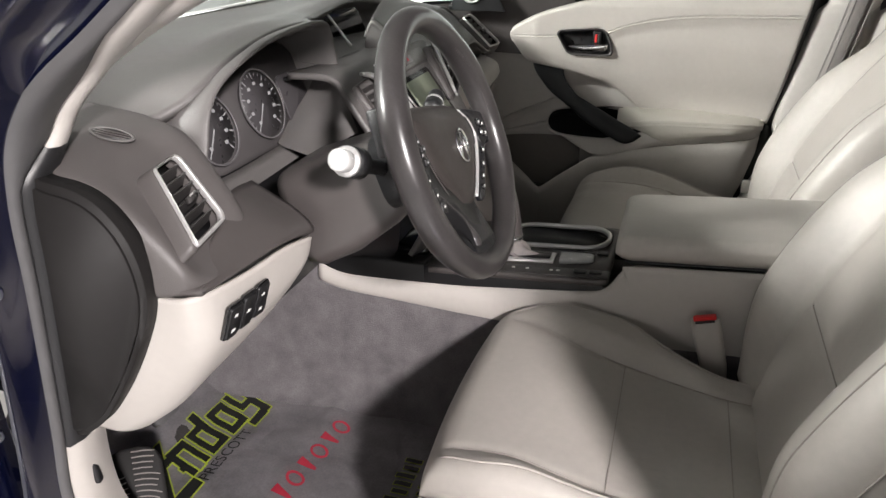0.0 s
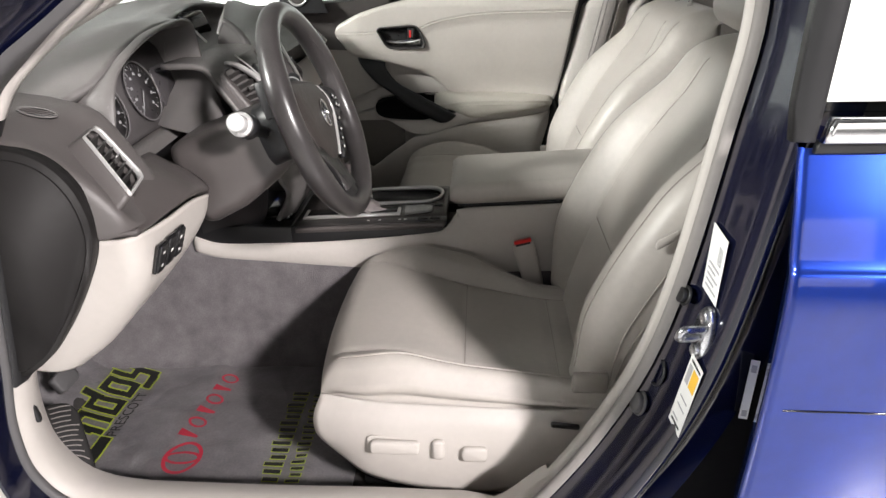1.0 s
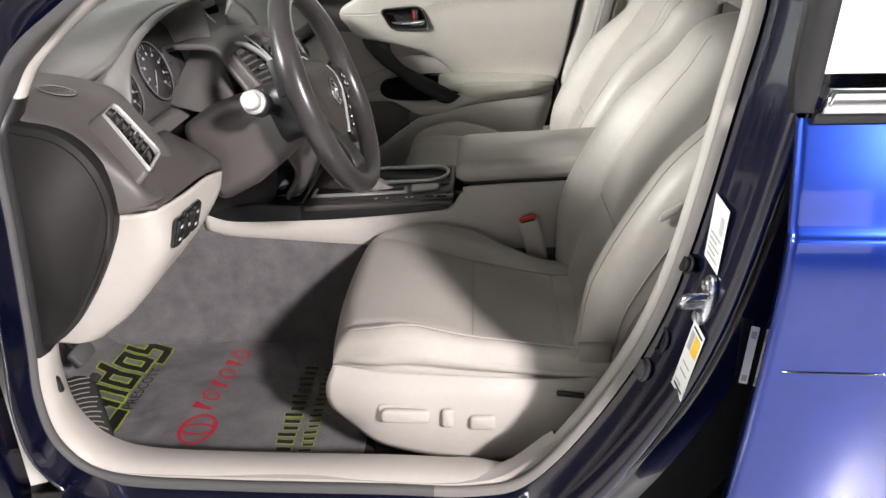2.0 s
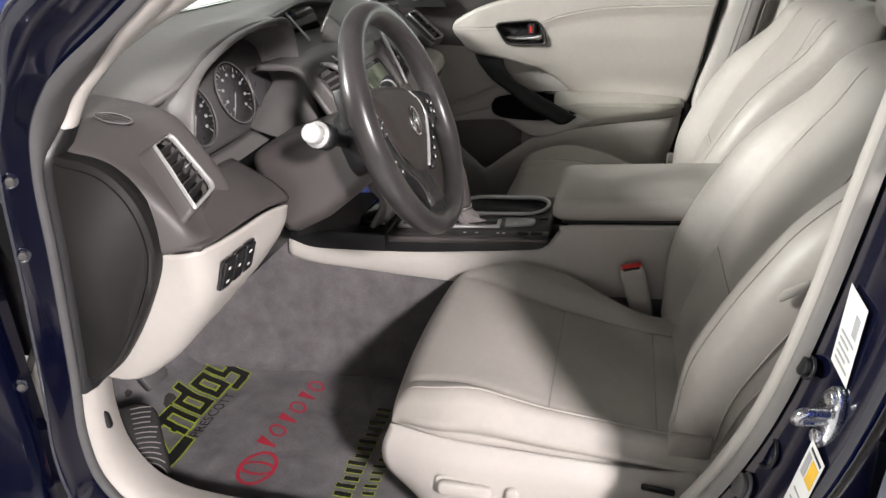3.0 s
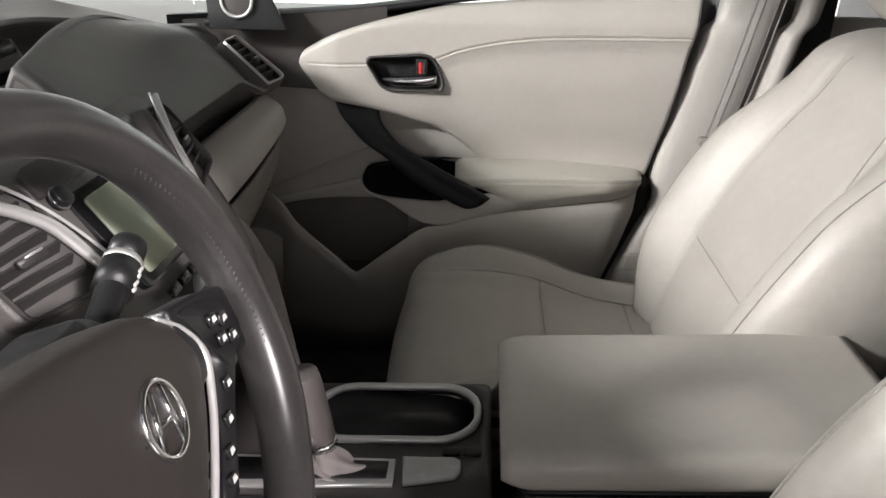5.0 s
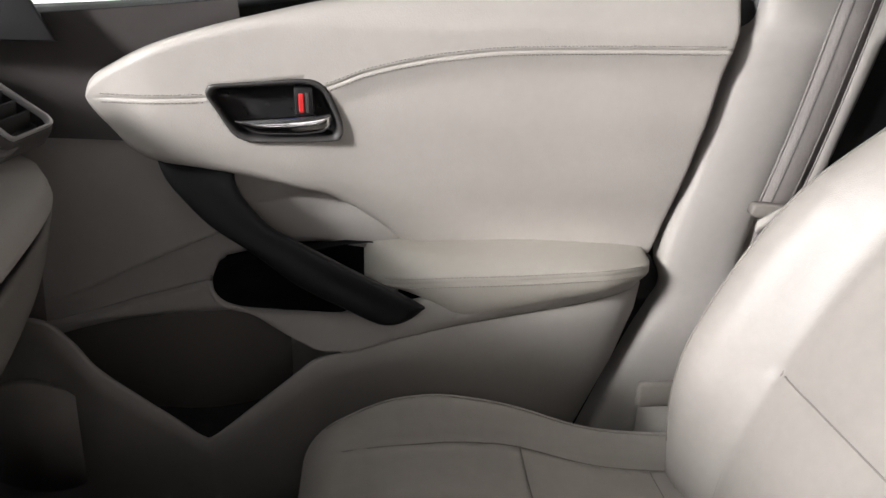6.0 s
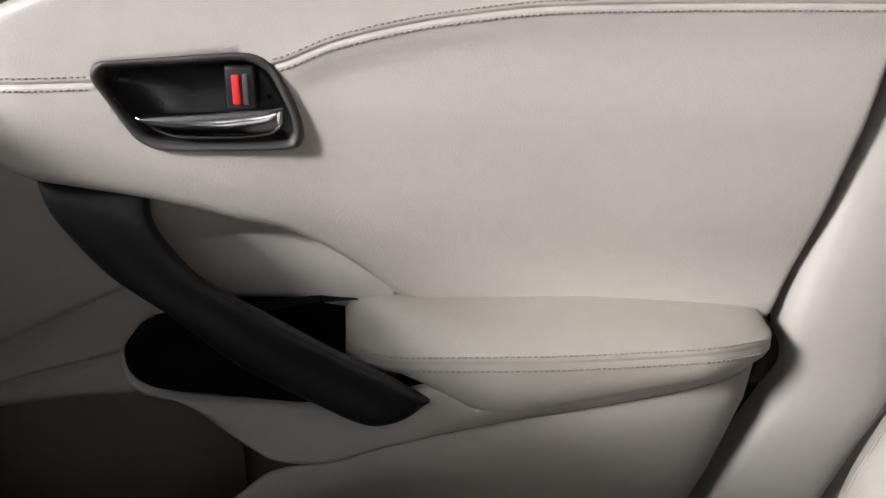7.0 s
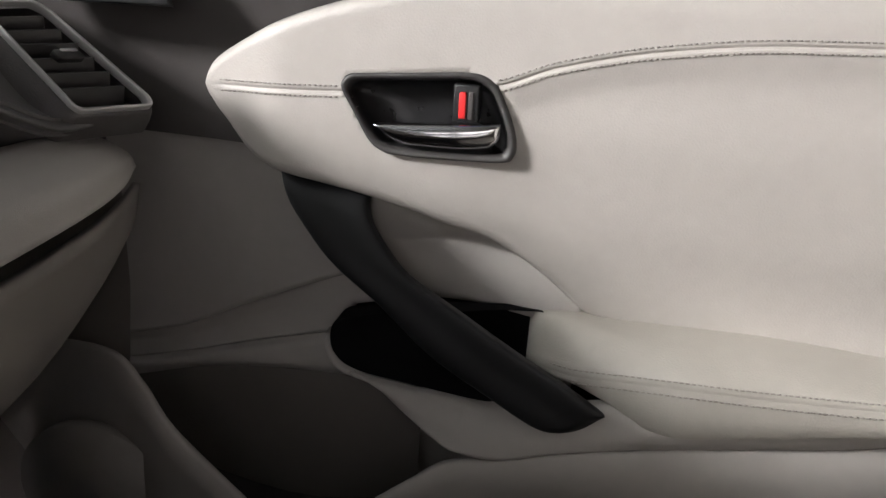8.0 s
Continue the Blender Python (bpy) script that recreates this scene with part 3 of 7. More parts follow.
def dash_upper():
    rows = []
    for j in range(61):
        y = -0.715 + 1.43 * j / 60
        b = brow(y)
        side = smooth01((abs(y) - 0.62) / 0.1)
        edge = dash_edge(y)
        prof = [(-0.80, 1.112), (-0.72, 1.130), (-0.63, 1.138), (0.55 * edge - 0.283, 0.6 * b + 0.4 * 1.131 + 0.003), (0.8 * edge - 0.126, b + 0.003), (edge, b)]
        rows.append([p + Vector((0, y, -0.02 * side)) for p in spline([(x, 0, z) for x, z in prof], 26)])
    mod(part("dash_top", grid_mesh(rows), DASH, dash, "grey soft dashboard top"), "SOLIDIFY", thickness=0.012)


dash_upper()


def gauge_hood():
    arch = [(-0.545, 0.985), (-0.528, 1.045), (-0.503, 1.095), (-0.455, 1.126), (-0.36, 1.150), (-0.26, 1.161), (-0.165, 1.160), (-0.140, 1.135), (-0.138, 1.06), (-0.150, 1.01)]
    cx, cz = -0.335, 1.06
    rows = []
    flare = lambda s, y: s if y < cx or s < 1 else 1 + (s - 1) * (1 - 0.75 * smooth01((y - cx) / 0.12))
    for x, s, lift in ((-0.350, 1.13, -0.030), (-0.318, 1.075, -0.010), (-0.294, 1.030, 0.000), (-0.283, 1.008, 0.002), (-0.280, 0.997, 0.001), (-0.284, 0.984, -0.003), (-0.30, 0.968, -0.005), (-0.33, 0.95, -0.006), (-0.40, 0.91, -0.008), (-0.44, 0.86, -0.01)):
        rows.append([Vector((x - 0.10 * max(0, p.z - 1.06) * (1 if s > 0.9 else 0.6), cx + (p.x - cx) * flare(s, p.x), cz + (p.z - cz) * flare(s, p.x) + lift)) for p in spline([(a, 0, b) for a, b in arch], 48)])
    part("gauge_hood", grid_mesh(rows), DASH, dash, "dark hood over the gauges")
    # gauge face and its lower ledge
    o = Vector((-0.349, -0.335, 1.050))
    up = Vector((-0.316, 0, 0.949))
    place = axes_place(o, (0, 1, 0), up)
    part("gauge_face", plate(rounded(0.340, 0.150, 0.05, 5, 0.022, 0.006), place, 0.004), GAUGEFACE, dash)
    part("gauge_ledge", net([[(-0.296, -0.55, 0.975), (-0.298, -0.44, 0.962), (-0.300, -0.33, 0.962), (-0.290, -0.14, 0.975)],
                             [(-0.31, -0.54, 0.993), (-0.312, -0.44, 0.981), (-0.310, -0.33, 0.981), (-0.31, -0.14, 0.99)],
                             [(-0.345, -0.53, 0.99), (-0.335, -0.44, 0.98), (-0.335, -0.33, 0.98), (-0.335, -0.14, 0.99)]], 14, 8), DASH, dash)
    for u, v, r in ((0.041, 0.0, 0.0534), (-0.094, -0.006, 0.050)):
        ring = part("gauge_ring", tube([place(u + r * math.cos(a), v + r * math.sin(a), 0.012) for a in [6.28319 * i / 48 for i in range(48)]], 0.0015, 8, None, True, up=place(0, 0, 1) - place(0, 0, 0)), GAUGERING, dash, "thin grey gauge ring")
        part("gauge_dial", plate([(u + (r - 0.003) * math.cos(6.28319 * i / 40), v + (r - 0.003) * math.sin(6.28319 * i / 40)) for i in range(40)], lambda a, b, d: place(a, b, 0.005 + d), 0.003), DIAL, dash)
        for i in range(25):
            a = radians(-50 + 280 * i / 24)
            major = i % 3 == 0
            r0, r1 = r - (0.014 if major else 0.009), r - 0.005
            w = 0.0008 if major else 0.0004
            c, s = math.cos(a), math.sin(a)
            if major:
                q = r - 0.021
                part("gauge_numeral", plate(rounded(0.0070, 0.0050, 0.001, 2, u + c * q, v + s * q), lambda a_, b_, d: place(a_, b_, 0.009 + d), 0.0006), INKGREY, dash, smooth=False)
            part("gauge_mark", plate([(u + c * r0 - s * w, v + s * r0 + c * w), (u + c * r0 + s * w, v + s * r0 - c * w), (u + c * r1 + s * w, v + s * r1 - c * w), (u + c * r1 - s * w, v + s * r1 + c * w)], lambda a_, b_, d: place(a_, b_, 0.009 + d), 0.0006), INKGREY, dash, smooth=False)
        a = radians(228)
        c, s = math.cos(a), math.sin(a)
        part("needle", plate([(u - s * 0.0012, v + c * 0.0012), (u + s * 0.0012, v - c * 0.0012), (u + c * (r - 0.012) + s * 0.0006, v + s * (r - 0.012) - c * 0.0006), (u + c * (r - 0.012) - s * 0.0006, v + s * (r - 0.012) + c * 0.0006)], lambda a_, b_, d: place(a_, b_, 0.011 + d), 0.001), INKGREY, dash, smooth=False)
    part("info_display", plate(rounded(0.078, 0.085, 0.012, 5, 0.145, -0.012), lambda a, b, d: place(a, b, 0.004 + d), 0.004, 0.002), DIAL, dash, "dark information display")
    part("trip_knob", tube([(-0.345, -0.212, 1.074), (-0.318, -0.172, 1.082), (-0.312, -0.164, 1.083)], 0.0035, 10), BLACK, dash, "thin black trip knob")


gauge_hood()


def quad_place(tl, tr, bl, br, bulge=0.004):
    """Maps (u, v) in -0.5..0.5 onto four corners, slightly bulged; d lifts along the normal."""
    tl, tr, bl, br = (Vector(c) for c in (tl, tr, bl, br))
    n = ((tr + br - tl - bl).cross(tl + tr - bl - br)).normalized()
    if n.x < 0:
        n = -n

    def place(u, v, d=0.0):
        a, b = u + 0.5, v + 0.5
        low, top = bl.lerp(br, a), tl.lerp(tr, a)
        return low.lerp(top, b) + n * (d + bulge * (1 - 4 * v * v))
    return place


def vent(tl, tr, bl, br, bright=1, slats=6, thin=0.90, rim=None):
    """An air vent between four corners: silver frame, dark recess, tilted slats and a thumb tab. bright: which side carries the broad strip."""
    spot = quad_place(tl, tr, bl, br)
    place = lambda u, v, d=0.0: spot(u, v, d - 0.004)
    outer = [(u + 0.045 * bright * (1 - 4 * v * v) * (1 if u * bright > 0 else 0), v) for u, v in rounded(1.0, 1.0, 0.10, 5)]
    inner = [(u * thin - 0.030 * bright * (1 - thin) * 10, v * (thin + 0.025) + 0.15 * (1 - thin)) for u, v in outer]
    part("vent_frame", frame_plate(outer, inner, lambda u, v, d: place(u, v, d - 0.003), 0.008, 0.0014), rim or SATIN, dash, "dark vent frame" if rim else "satin silver vent frame")
    skirt = [[place(u * k, v * h, d) for u, v in outer] for k, h, d in ((1.24, 1.09, -0.024), (1.18, 1.07, -0.013), (1.10, 1.04, -0.004), (1.03, 1.02, 0.0), (0.98, 0.98, 0.0))]
    part("vent_surround", grid_mesh(skirt, True), DASHSIDE, dash)
    part("vent_recess", plate(inner, lambda u, v, d: place(u, v, d - 0.016), 0.002), BLACK, dash)
    c = -0.035 * bright
    for i in range(slats):
        v = -0.40 + 0.80 * (i + 0.5) / slats
        rows = [[place(c + s * 0.425, v - 0.045, -0.014) for s in (-1, -0.33, 0.33, 1)], [place(c + s * 0.425, v + 0.045, 0.0) for s in (-1, -0.33, 0.33, 1)],
                [place(c + s * 0.425, v + 0.065, -0.0015) for s in (-1, -0.33, 0.33, 1)], [place(c + s * 0.425, v - 0.020, -0.015) for s in (-1, -0.33, 0.33, 1)]]
        part("vent_slat", grid_mesh(rows), BEZEL, dash, smooth=False)
    part("vent_tab", plate(rounded(0.34, 0.085, 0.03, 3), lambda u, v, d: place(u + c, v - 0.03, d + 0.001), 0.005, 0.001), BEZEL, dash)
    part("vent_tab_grip", plate(rounded(0.22, 0.022, 0.01, 3), lambda u, v, d: place(u + c + 0.03, v + 0.0, d + 0.006), 0.001), SATIN, dash)


def driver_outer():
    rows = [[(-0.44, -0.714, 1.078), (-0.39, -0.714, 1.066), (-0.325, -0.714, 1.035), (-0.275, -0.712, 0.998), (-0.250, -0.710, 0.968), (-0.245, -0.708, 0.945), (-0.265, -0.70, 0.935)],
            [(-0.44, -0.698, 1.085), (-0.372, -0.698, 1.078), (-0.300, -0.698, 1.056), (-0.242, -0.695, 1.010), (-0.212, -0.693, 0.972), (-0.212, -0.692, 0.946), (-0.24, -0.69, 0.935)],
            [(-0.44, -0.66, 1.093), (-0.362, -0.66, 1.087), (-0.300, -0.66, 1.060), (-0.244, -0.66, 1.008), (-0.214, -0.66, 0.966), (-0.195, -0.66, 0.948), (-0.23, -0.66, 0.936)],
            [(-0.44, -0.60, 1.100), (-0.352, -0.60, 1.092), (-0.297, -0.60, 1.064), (-0.250, -0.60, 1.012), (-0.222, -0.60, 0.972), (-0.198, -0.60, 0.950), (-0.23, -0.60, 0.936)],
            [(-0.44, -0.55, 1.103), (-0.345, -0.55, 1.093), (-0.290, -0.555, 1.078), (-0.250, -0.555, 1.030), (-0.225, -0.555, 0.99), (-0.212, -0.56, 0.955), (-0.23, -0.56, 0.94)],
            [(-0.44, -0.535, 1.104), (-0.345, -0.535, 1.090), (-0.300, -0.53, 1.06), (-0.275, -0.53, 1.02), (-0.255, -0.53, 0.985), (-0.235, -0.53, 0.96), (-0.25, -0.53, 0.94)]]
    mod(part("side_dash_panel", net(rows, 40, 30), DASHSIDE, dash), "SOLIDIFY", thickness=0.01)
    vent((-0.267, -0.644, 1.066), (-0.273, -0.596, 1.069), (-0.199, -0.679, 0.995), (-0.217, -0.597, 0.995))
    # small demister vent on top
    place = axes_place((-0.340, -0.615, 1.0905), (0.040, 0.012, -0.010), (-0.012, 0.040, 0.014))
    part("demister_frame", frame_plate([(0.026 * math.cos(6.28319 * i / 24), 0.012 * math.sin(6.28319 * i / 24)) for i in range(24)], [(0.022 * math.cos(6.28319 * i / 24), 0.009 * math.sin(6.28319 * i / 24)) for i in range(24)], place, 0.002), DASH, dash)
    part("demister_recess", plate([(0.022 * math.cos(6.28319 * i / 24), 0.009 * math.sin(6.28319 * i / 24)) for i in range(24)], place, 0.001), BLACK, dash)
    for v in (-0.004, 0.0, 0.004):
        part("demister_slat", plate(rounded(0.036 if v else 0.042, 0.0018, 0.0008, 2, 0, v), lambda a, b, d: place(a, b, 0.0005 + d), 0.0015), COLUMN, dash)
    # panel on the dashboard's end
    loop = spline([(-0.385, 0, 1.060), (-0.335, 0, 1.068), (-0.285, 0, 1.053), (-0.250, 0, 1.010), (-0.241, 0, 0.945), (-0.268, 0, 0.875), (-0.315, 0, 0.800), (-0.355, 0, 0.755), (-0.40, 0, 0.745), (-0.405, 0, 0.90)], 60, True)
    part("end_panel_border", plate([(p.x, p.z) for p in loop], lambda u, v, d: (u, -0.700 - d, v), 0.022, 0.008, 4), ENDCAP, dash)
    c = Vector((-0.325, 0, 0.915))
    part("end_panel", plate([(c.x + (p.x - c.x) * 0.90, c.z + (p.z - c.z) * 0.93) for p in loop], lambda u, v, d: (u, -0.716 - d, v), 0.010, 0.005, 3), ENDCAP, dash, "dark oval end cover")


driver_outer()


def knee_panel():
    # grey band under the vents, running in towards the column
    rows = [[(-0.225, -0.70, 0.948), (-0.196, -0.69, 0.950), (-0.196, -0.69, 0.944), (-0.245, -0.69, 0.938)],
            [(-0.228, -0.60, 0.985), (-0.192, -0.60, 0.955), (-0.188, -0.60, 0.944), (-0.24, -0.60, 0.936)],
            [(-0.255, -0.53, 1.000), (-0.195, -0.53, 0.965), (-0.180, -0.53, 0.942), (-0.235, -0.53, 0.93)],
            [(-0.270, -0.455, 0.990), (-0.205, -0.455, 0.955), (-0.183, -0.455, 0.925), (-0.235, -0.455, 0.91)]]
    mod(part("lower_band", net(rows, 20, 24), COLUMN, dash), "SOLIDIFY", thickness=0.008)
    knee = part("knee_panel", net([[(-0.345, -0.712, 0.945), (-0.355, -0.712, 0.85), (-0.375, -0.70, 0.775), (-0.395, -0.685, 0.725)],
                                   [(-0.245, -0.704, 0.940), (-0.262, -0.700, 0.86), (-0.320, -0.69, 0.765), (-0.355, -0.682, 0.722)],
                                   [(-0.200, -0.692, 0.942), (-0.207, -0.685, 0.865), (-0.275, -0.665, 0.770), (-0.330, -0.66, 0.722)],
                                   [(-0.182, -0.62, 0.940), (-0.195, -0.62, 0.865), (-0.262, -0.62, 0.782), (-0.335, -0.62, 0.722)],
                                   [(-0.176, -0.54, 0.938), (-0.190, -0.54, 0.870), (-0.258, -0.54, 0.795), (-0.335, -0.54, 0.74)],
                                   [(-0.176, -0.475, 0.925), (-0.190, -0.475, 0.885), (-0.25, -0.475, 0.815), (-0.32, -0.48, 0.76)],
                                   [(-0.195, -0.462, 0.915), (-0.215, -0.462, 0.885), (-0.27, -0.462, 0.82), (-0.33, -0.465, 0.77)]], 36, 40), CREAM, dash, "cream knee panel")
    mod(knee, "SOLIDIFY", thickness=0.006)
    # three switches in a row
    up = Vector((0.020, 0.012, 0.075)).normalized()
    for i, y in enumerate((-0.660, -0.635, -0.610)):
        place = axes_place((-0.1865 + 0.0027 * i, y, 0.900 + 0.0015 * i), (0.11, 1, 0.03), up)
        part("switch_bezel", plate(rounded(0.0245, 0.044, 0.004), lambda u, v, d: place(u, v, d), 0.004, 0.001), GLOSS, dash)
        sw = part("switch_button", plate(rounded(0.0215, 0.040, 0.003), lambda u, v, d: place(u, v, 0.003 + d), 0.004, 0.0015), BLACK, dash, "black switch with white symbol")
        for v in ((0.008, -0.011) if i != 1 else (0.0,)):
            part("switch_symbol", plate([(-0.0035, v - 0.001), (0.002, v - 0.002), (0.0035, v + 0.0012), (-0.0015, v + 0.0025)], lambda a, b, d: place(a, b, 0.0068 + d), 0.0005), LABEL, sw, smooth=False)
    # lower inboard cream ledge that meets the console
    part("knee_return", net([[(-0.20, -0.462, 0.915), (-0.24, -0.44, 0.86), (-0.30, -0.40, 0.80)], [(-0.27, -0.462, 0.83), (-0.30, -0.43, 0.79), (-0.34, -0.38, 0.74)], [(-0.33, -0.465, 0.77), (-0.36, -0.42, 0.74), (-0.38, -0.36, 0.70)]], 10, 10), CREAM, dash)


knee_panel()


def centre_stack():
    # deep display recess under the lip of the dashboard's top
    rows = []
    for j in range(31):
        y = -0.150 + 0.575 * j / 30
        e, b = dash_edge(y), brow(y)
        rows.append([(e + 0.001, y, b - 0.006), (e - 0.012, y, b - 0.020), (e - 0.030, y, 1.110), (e - 0.030, y, 1.092), (e + 0.01, y, 1.087), (-0.31, y, 1.086)])
    part("display_recess", grid_mesh([[Vector(p) for p in r] for r in rows]), DASH, dash, "dark display recess")
    place = axes_place((-0.420, 0.115, 1.115), (0.30, 0.95, 0), (-0.45, 0, 1))
    part("upper_display", plate(rounded(0.19, 0.052, 0.006), place, 0.006, 0.002), GLOSS, dash, "glossy black upper display")
    part("display_edge", tube([(-0.414, 0.098, 1.140), (-0.366, 0.046, 1.120), (-0.318, -0.004, 1.097)], 0.0024, 8, 12), SATIN, dash, "thin bright display edge")
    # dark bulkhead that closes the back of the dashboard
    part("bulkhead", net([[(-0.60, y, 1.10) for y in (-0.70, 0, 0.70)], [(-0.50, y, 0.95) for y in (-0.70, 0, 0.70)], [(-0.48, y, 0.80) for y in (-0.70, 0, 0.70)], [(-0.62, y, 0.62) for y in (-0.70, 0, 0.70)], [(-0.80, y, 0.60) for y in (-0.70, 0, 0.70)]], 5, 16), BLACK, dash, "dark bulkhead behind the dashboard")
    # black sheet added for the shade in the gap round the column
    part("column_shade", net([[(-0.33, y, 0.99) for y in (-0.48, -0.35, -0.20, -0.10)], [(-0.345, y, 0.85) for y in (-0.48, -0.35, -0.19, -0.10)], [(-0.36, y, 0.70) for y in (-0.42, -0.30, -0.17, -0.10)]], 8, 8), BLACK, dash, "black sheet for the shade round the steering column")
    part("gauge_cheek", net([[(-0.262, -0.30, 0.978), (-0.250, -0.215, 0.978), (-0.236, -0.175, 0.985)], [(-0.300, -0.30, 0.988), (-0.290, -0.205, 1.02), (-0.258, -0.190, 1.062)], [(-0.335, -0.28, 0.990), (-0.330, -0.165, 1.045), (-0.315, -0.150, 1.090)]], 10, 10), DASH, dash)
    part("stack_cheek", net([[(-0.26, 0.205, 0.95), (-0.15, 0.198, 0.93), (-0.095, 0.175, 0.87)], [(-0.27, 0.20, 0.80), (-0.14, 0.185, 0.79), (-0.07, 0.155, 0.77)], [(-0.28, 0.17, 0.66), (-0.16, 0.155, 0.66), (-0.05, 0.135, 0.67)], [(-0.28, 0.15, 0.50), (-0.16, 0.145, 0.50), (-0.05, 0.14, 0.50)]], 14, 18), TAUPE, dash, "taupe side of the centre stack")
    # flank of the stack coloured black for the shade under the column
    part("stack_flank", net([[(-0.30, -0.205, 0.95), (-0.22, -0.19, 0.93), (-0.17, -0.165, 0.87)], [(-0.33, -0.16, 0.80), (-0.26, -0.145, 0.79), (-0.19, -0.125, 0.77)], [(-0.34, -0.118, 0.705), (-0.28, -0.112, 0.715), (-0.21, -0.105, 0.728)]], 14, 14), BLACK, dash)
    # sloping face
    rows = []
    for y in (-0.225, -0.20, -0.12, 0.0, 0.12, 0.20):
        k = 0.02 * smooth01((abs(y) - 0.12) / 0.1)
        rows.append([(-0.31 - k, y, 1.088), (-0.235 - k, y, 1.085), (-0.205 - k, y, 1.050), (-0.143 - k, y, 0.955), (-0.105 - k, y, 0.87), (-0.115 - k, y * (0.85 if y > 0 else 0.62), 0.80), (-0.15 - k, y * (0.7 if y > 0 else 0.50), 0.735)])
    mod(part("stack_face", net(rows, 40, 24), DASH, dash), "SOLIDIFY", thickness=0.01)
    n = Vector((0.083, 0, 0.060)).normalized()
    up = Vector((-0.060, 0, 0.083)).normalized()
    face = axes_place((-0.172, 0.0, 1.004), (0, 1, 0), up)
    part("screen_bezel", plate(rounded(0.150, 0.108, 0.008), lambda u, v, d: face(u, v, d - 0.002), 0.008, 0.002), GLOSS, dash)
    part("touch_screen", plate(rounded(0.120, 0.088, 0.004), lambda u, v, d: face(u, v, 0.006 + d), 0.002), SCREEN, dash, "blank touch screen, its reflection put into a grey-green colour")
    part("button_strip", plate(rounded(0.20, 0.030, 0.006), lambda u, v, d: face(u, v + 0.078, d + 0.001), 0.006, 0.002), COLUMN, dash)
    part("hazard_button", plate(rounded(0.036, 0.017, 0.003), lambda u, v, d: face(u + 0.005, v + 0.080, d + 0.007), 0.003, 0.001), DASH, dash)
    part("hazard_symbol", plate([(-0.005, 0.077), (0.005, 0.077), (0.0, 0.084)], lambda u, v, d: face(u + 0.005, v, d + 0.0101), 0.0005), INKRED, dash, smooth=False)
    part("small_knob", plate([(0.010 * math.cos(6.28319 * i / 20), 0.010 * math.sin(6.28319 * i / 20)) for i in range(20)], lambda u, v, d: face(u - 0.085, v + 0.056, d + 0.004), 0.012, 0.002), BLACK, dash, "small black knob")
    part("knob_ring", tube([face(-0.085 + 0.0102 * math.cos(6.28319 * i / 24), 0.056 + 0.0102 * math.sin(6.28319 * i / 24), 0.009) for i in range(24)], 0.0014, 8, None, True, up=n), CHROME, dash, "chrome knob ring")
    for u in (-0.045, -0.02, 0.005, 0.03, 0.055):
        part("climate_button", plate(rounded(0.020, 0.010, 0.002, 3, u, -0.072), lambda a, b, d: face(a, b, d + 0.002), 0.004, 0.001), GLOSS, dash)
    dial = part("selector_dial", plate([(0.026 * math.cos(6.28319 * i / 32), 0.026 * math.sin(6.28319 * i / 32)) for i in range(32)], lambda u, v, d: face(u, v - 0.105, d + 0.002), 0.020, 0.003), SATIN, dash, "silver selector dial")
    for s in (-1, 1):
        cs = [(-0.222, -0.200, 1.068), (-0.208, -0.122, 1.082), (-0.168, -0.200, 0.998), (-0.150, -0.108, 0.988)]
        if s > 0:
            cs = [(x, -y, z) for x, y, z in (cs[1], cs[0], cs[3], cs[2])]
        vent(*cs, bright=-s, thin=0.95, rim=COLUMN)
        # bright curved strip beside the vent
        part("vent_strip", tube([(-0.221, s * 0.182, 1.083), (-0.209, s * 0.158, 1.075), (-0.186, s * 0.128, 1.049), (-0.165, s * 0.116, 1.019), (-0.148, s * 0.108, 0.990)], lambda u: (0.0030 + 0.0065 * math.sin(math.pi * min(1, 0.12 + 0.8 * u))) * (1.0 if s < 0 else 0.6), 10, 30, flat=0.6), SATIN, dash, "bright silver strip")
        part("stack_line", tube([(-0.213, s * 0.149, 1.092), (-0.195, s * 0.129, 1.069), (-0.177, s * 0.114, 1.044), (-0.156, s * 0.100, 1.012)], 0.0016, 8, 20), SATIN, dash, "thin silver line")


centre_stack()


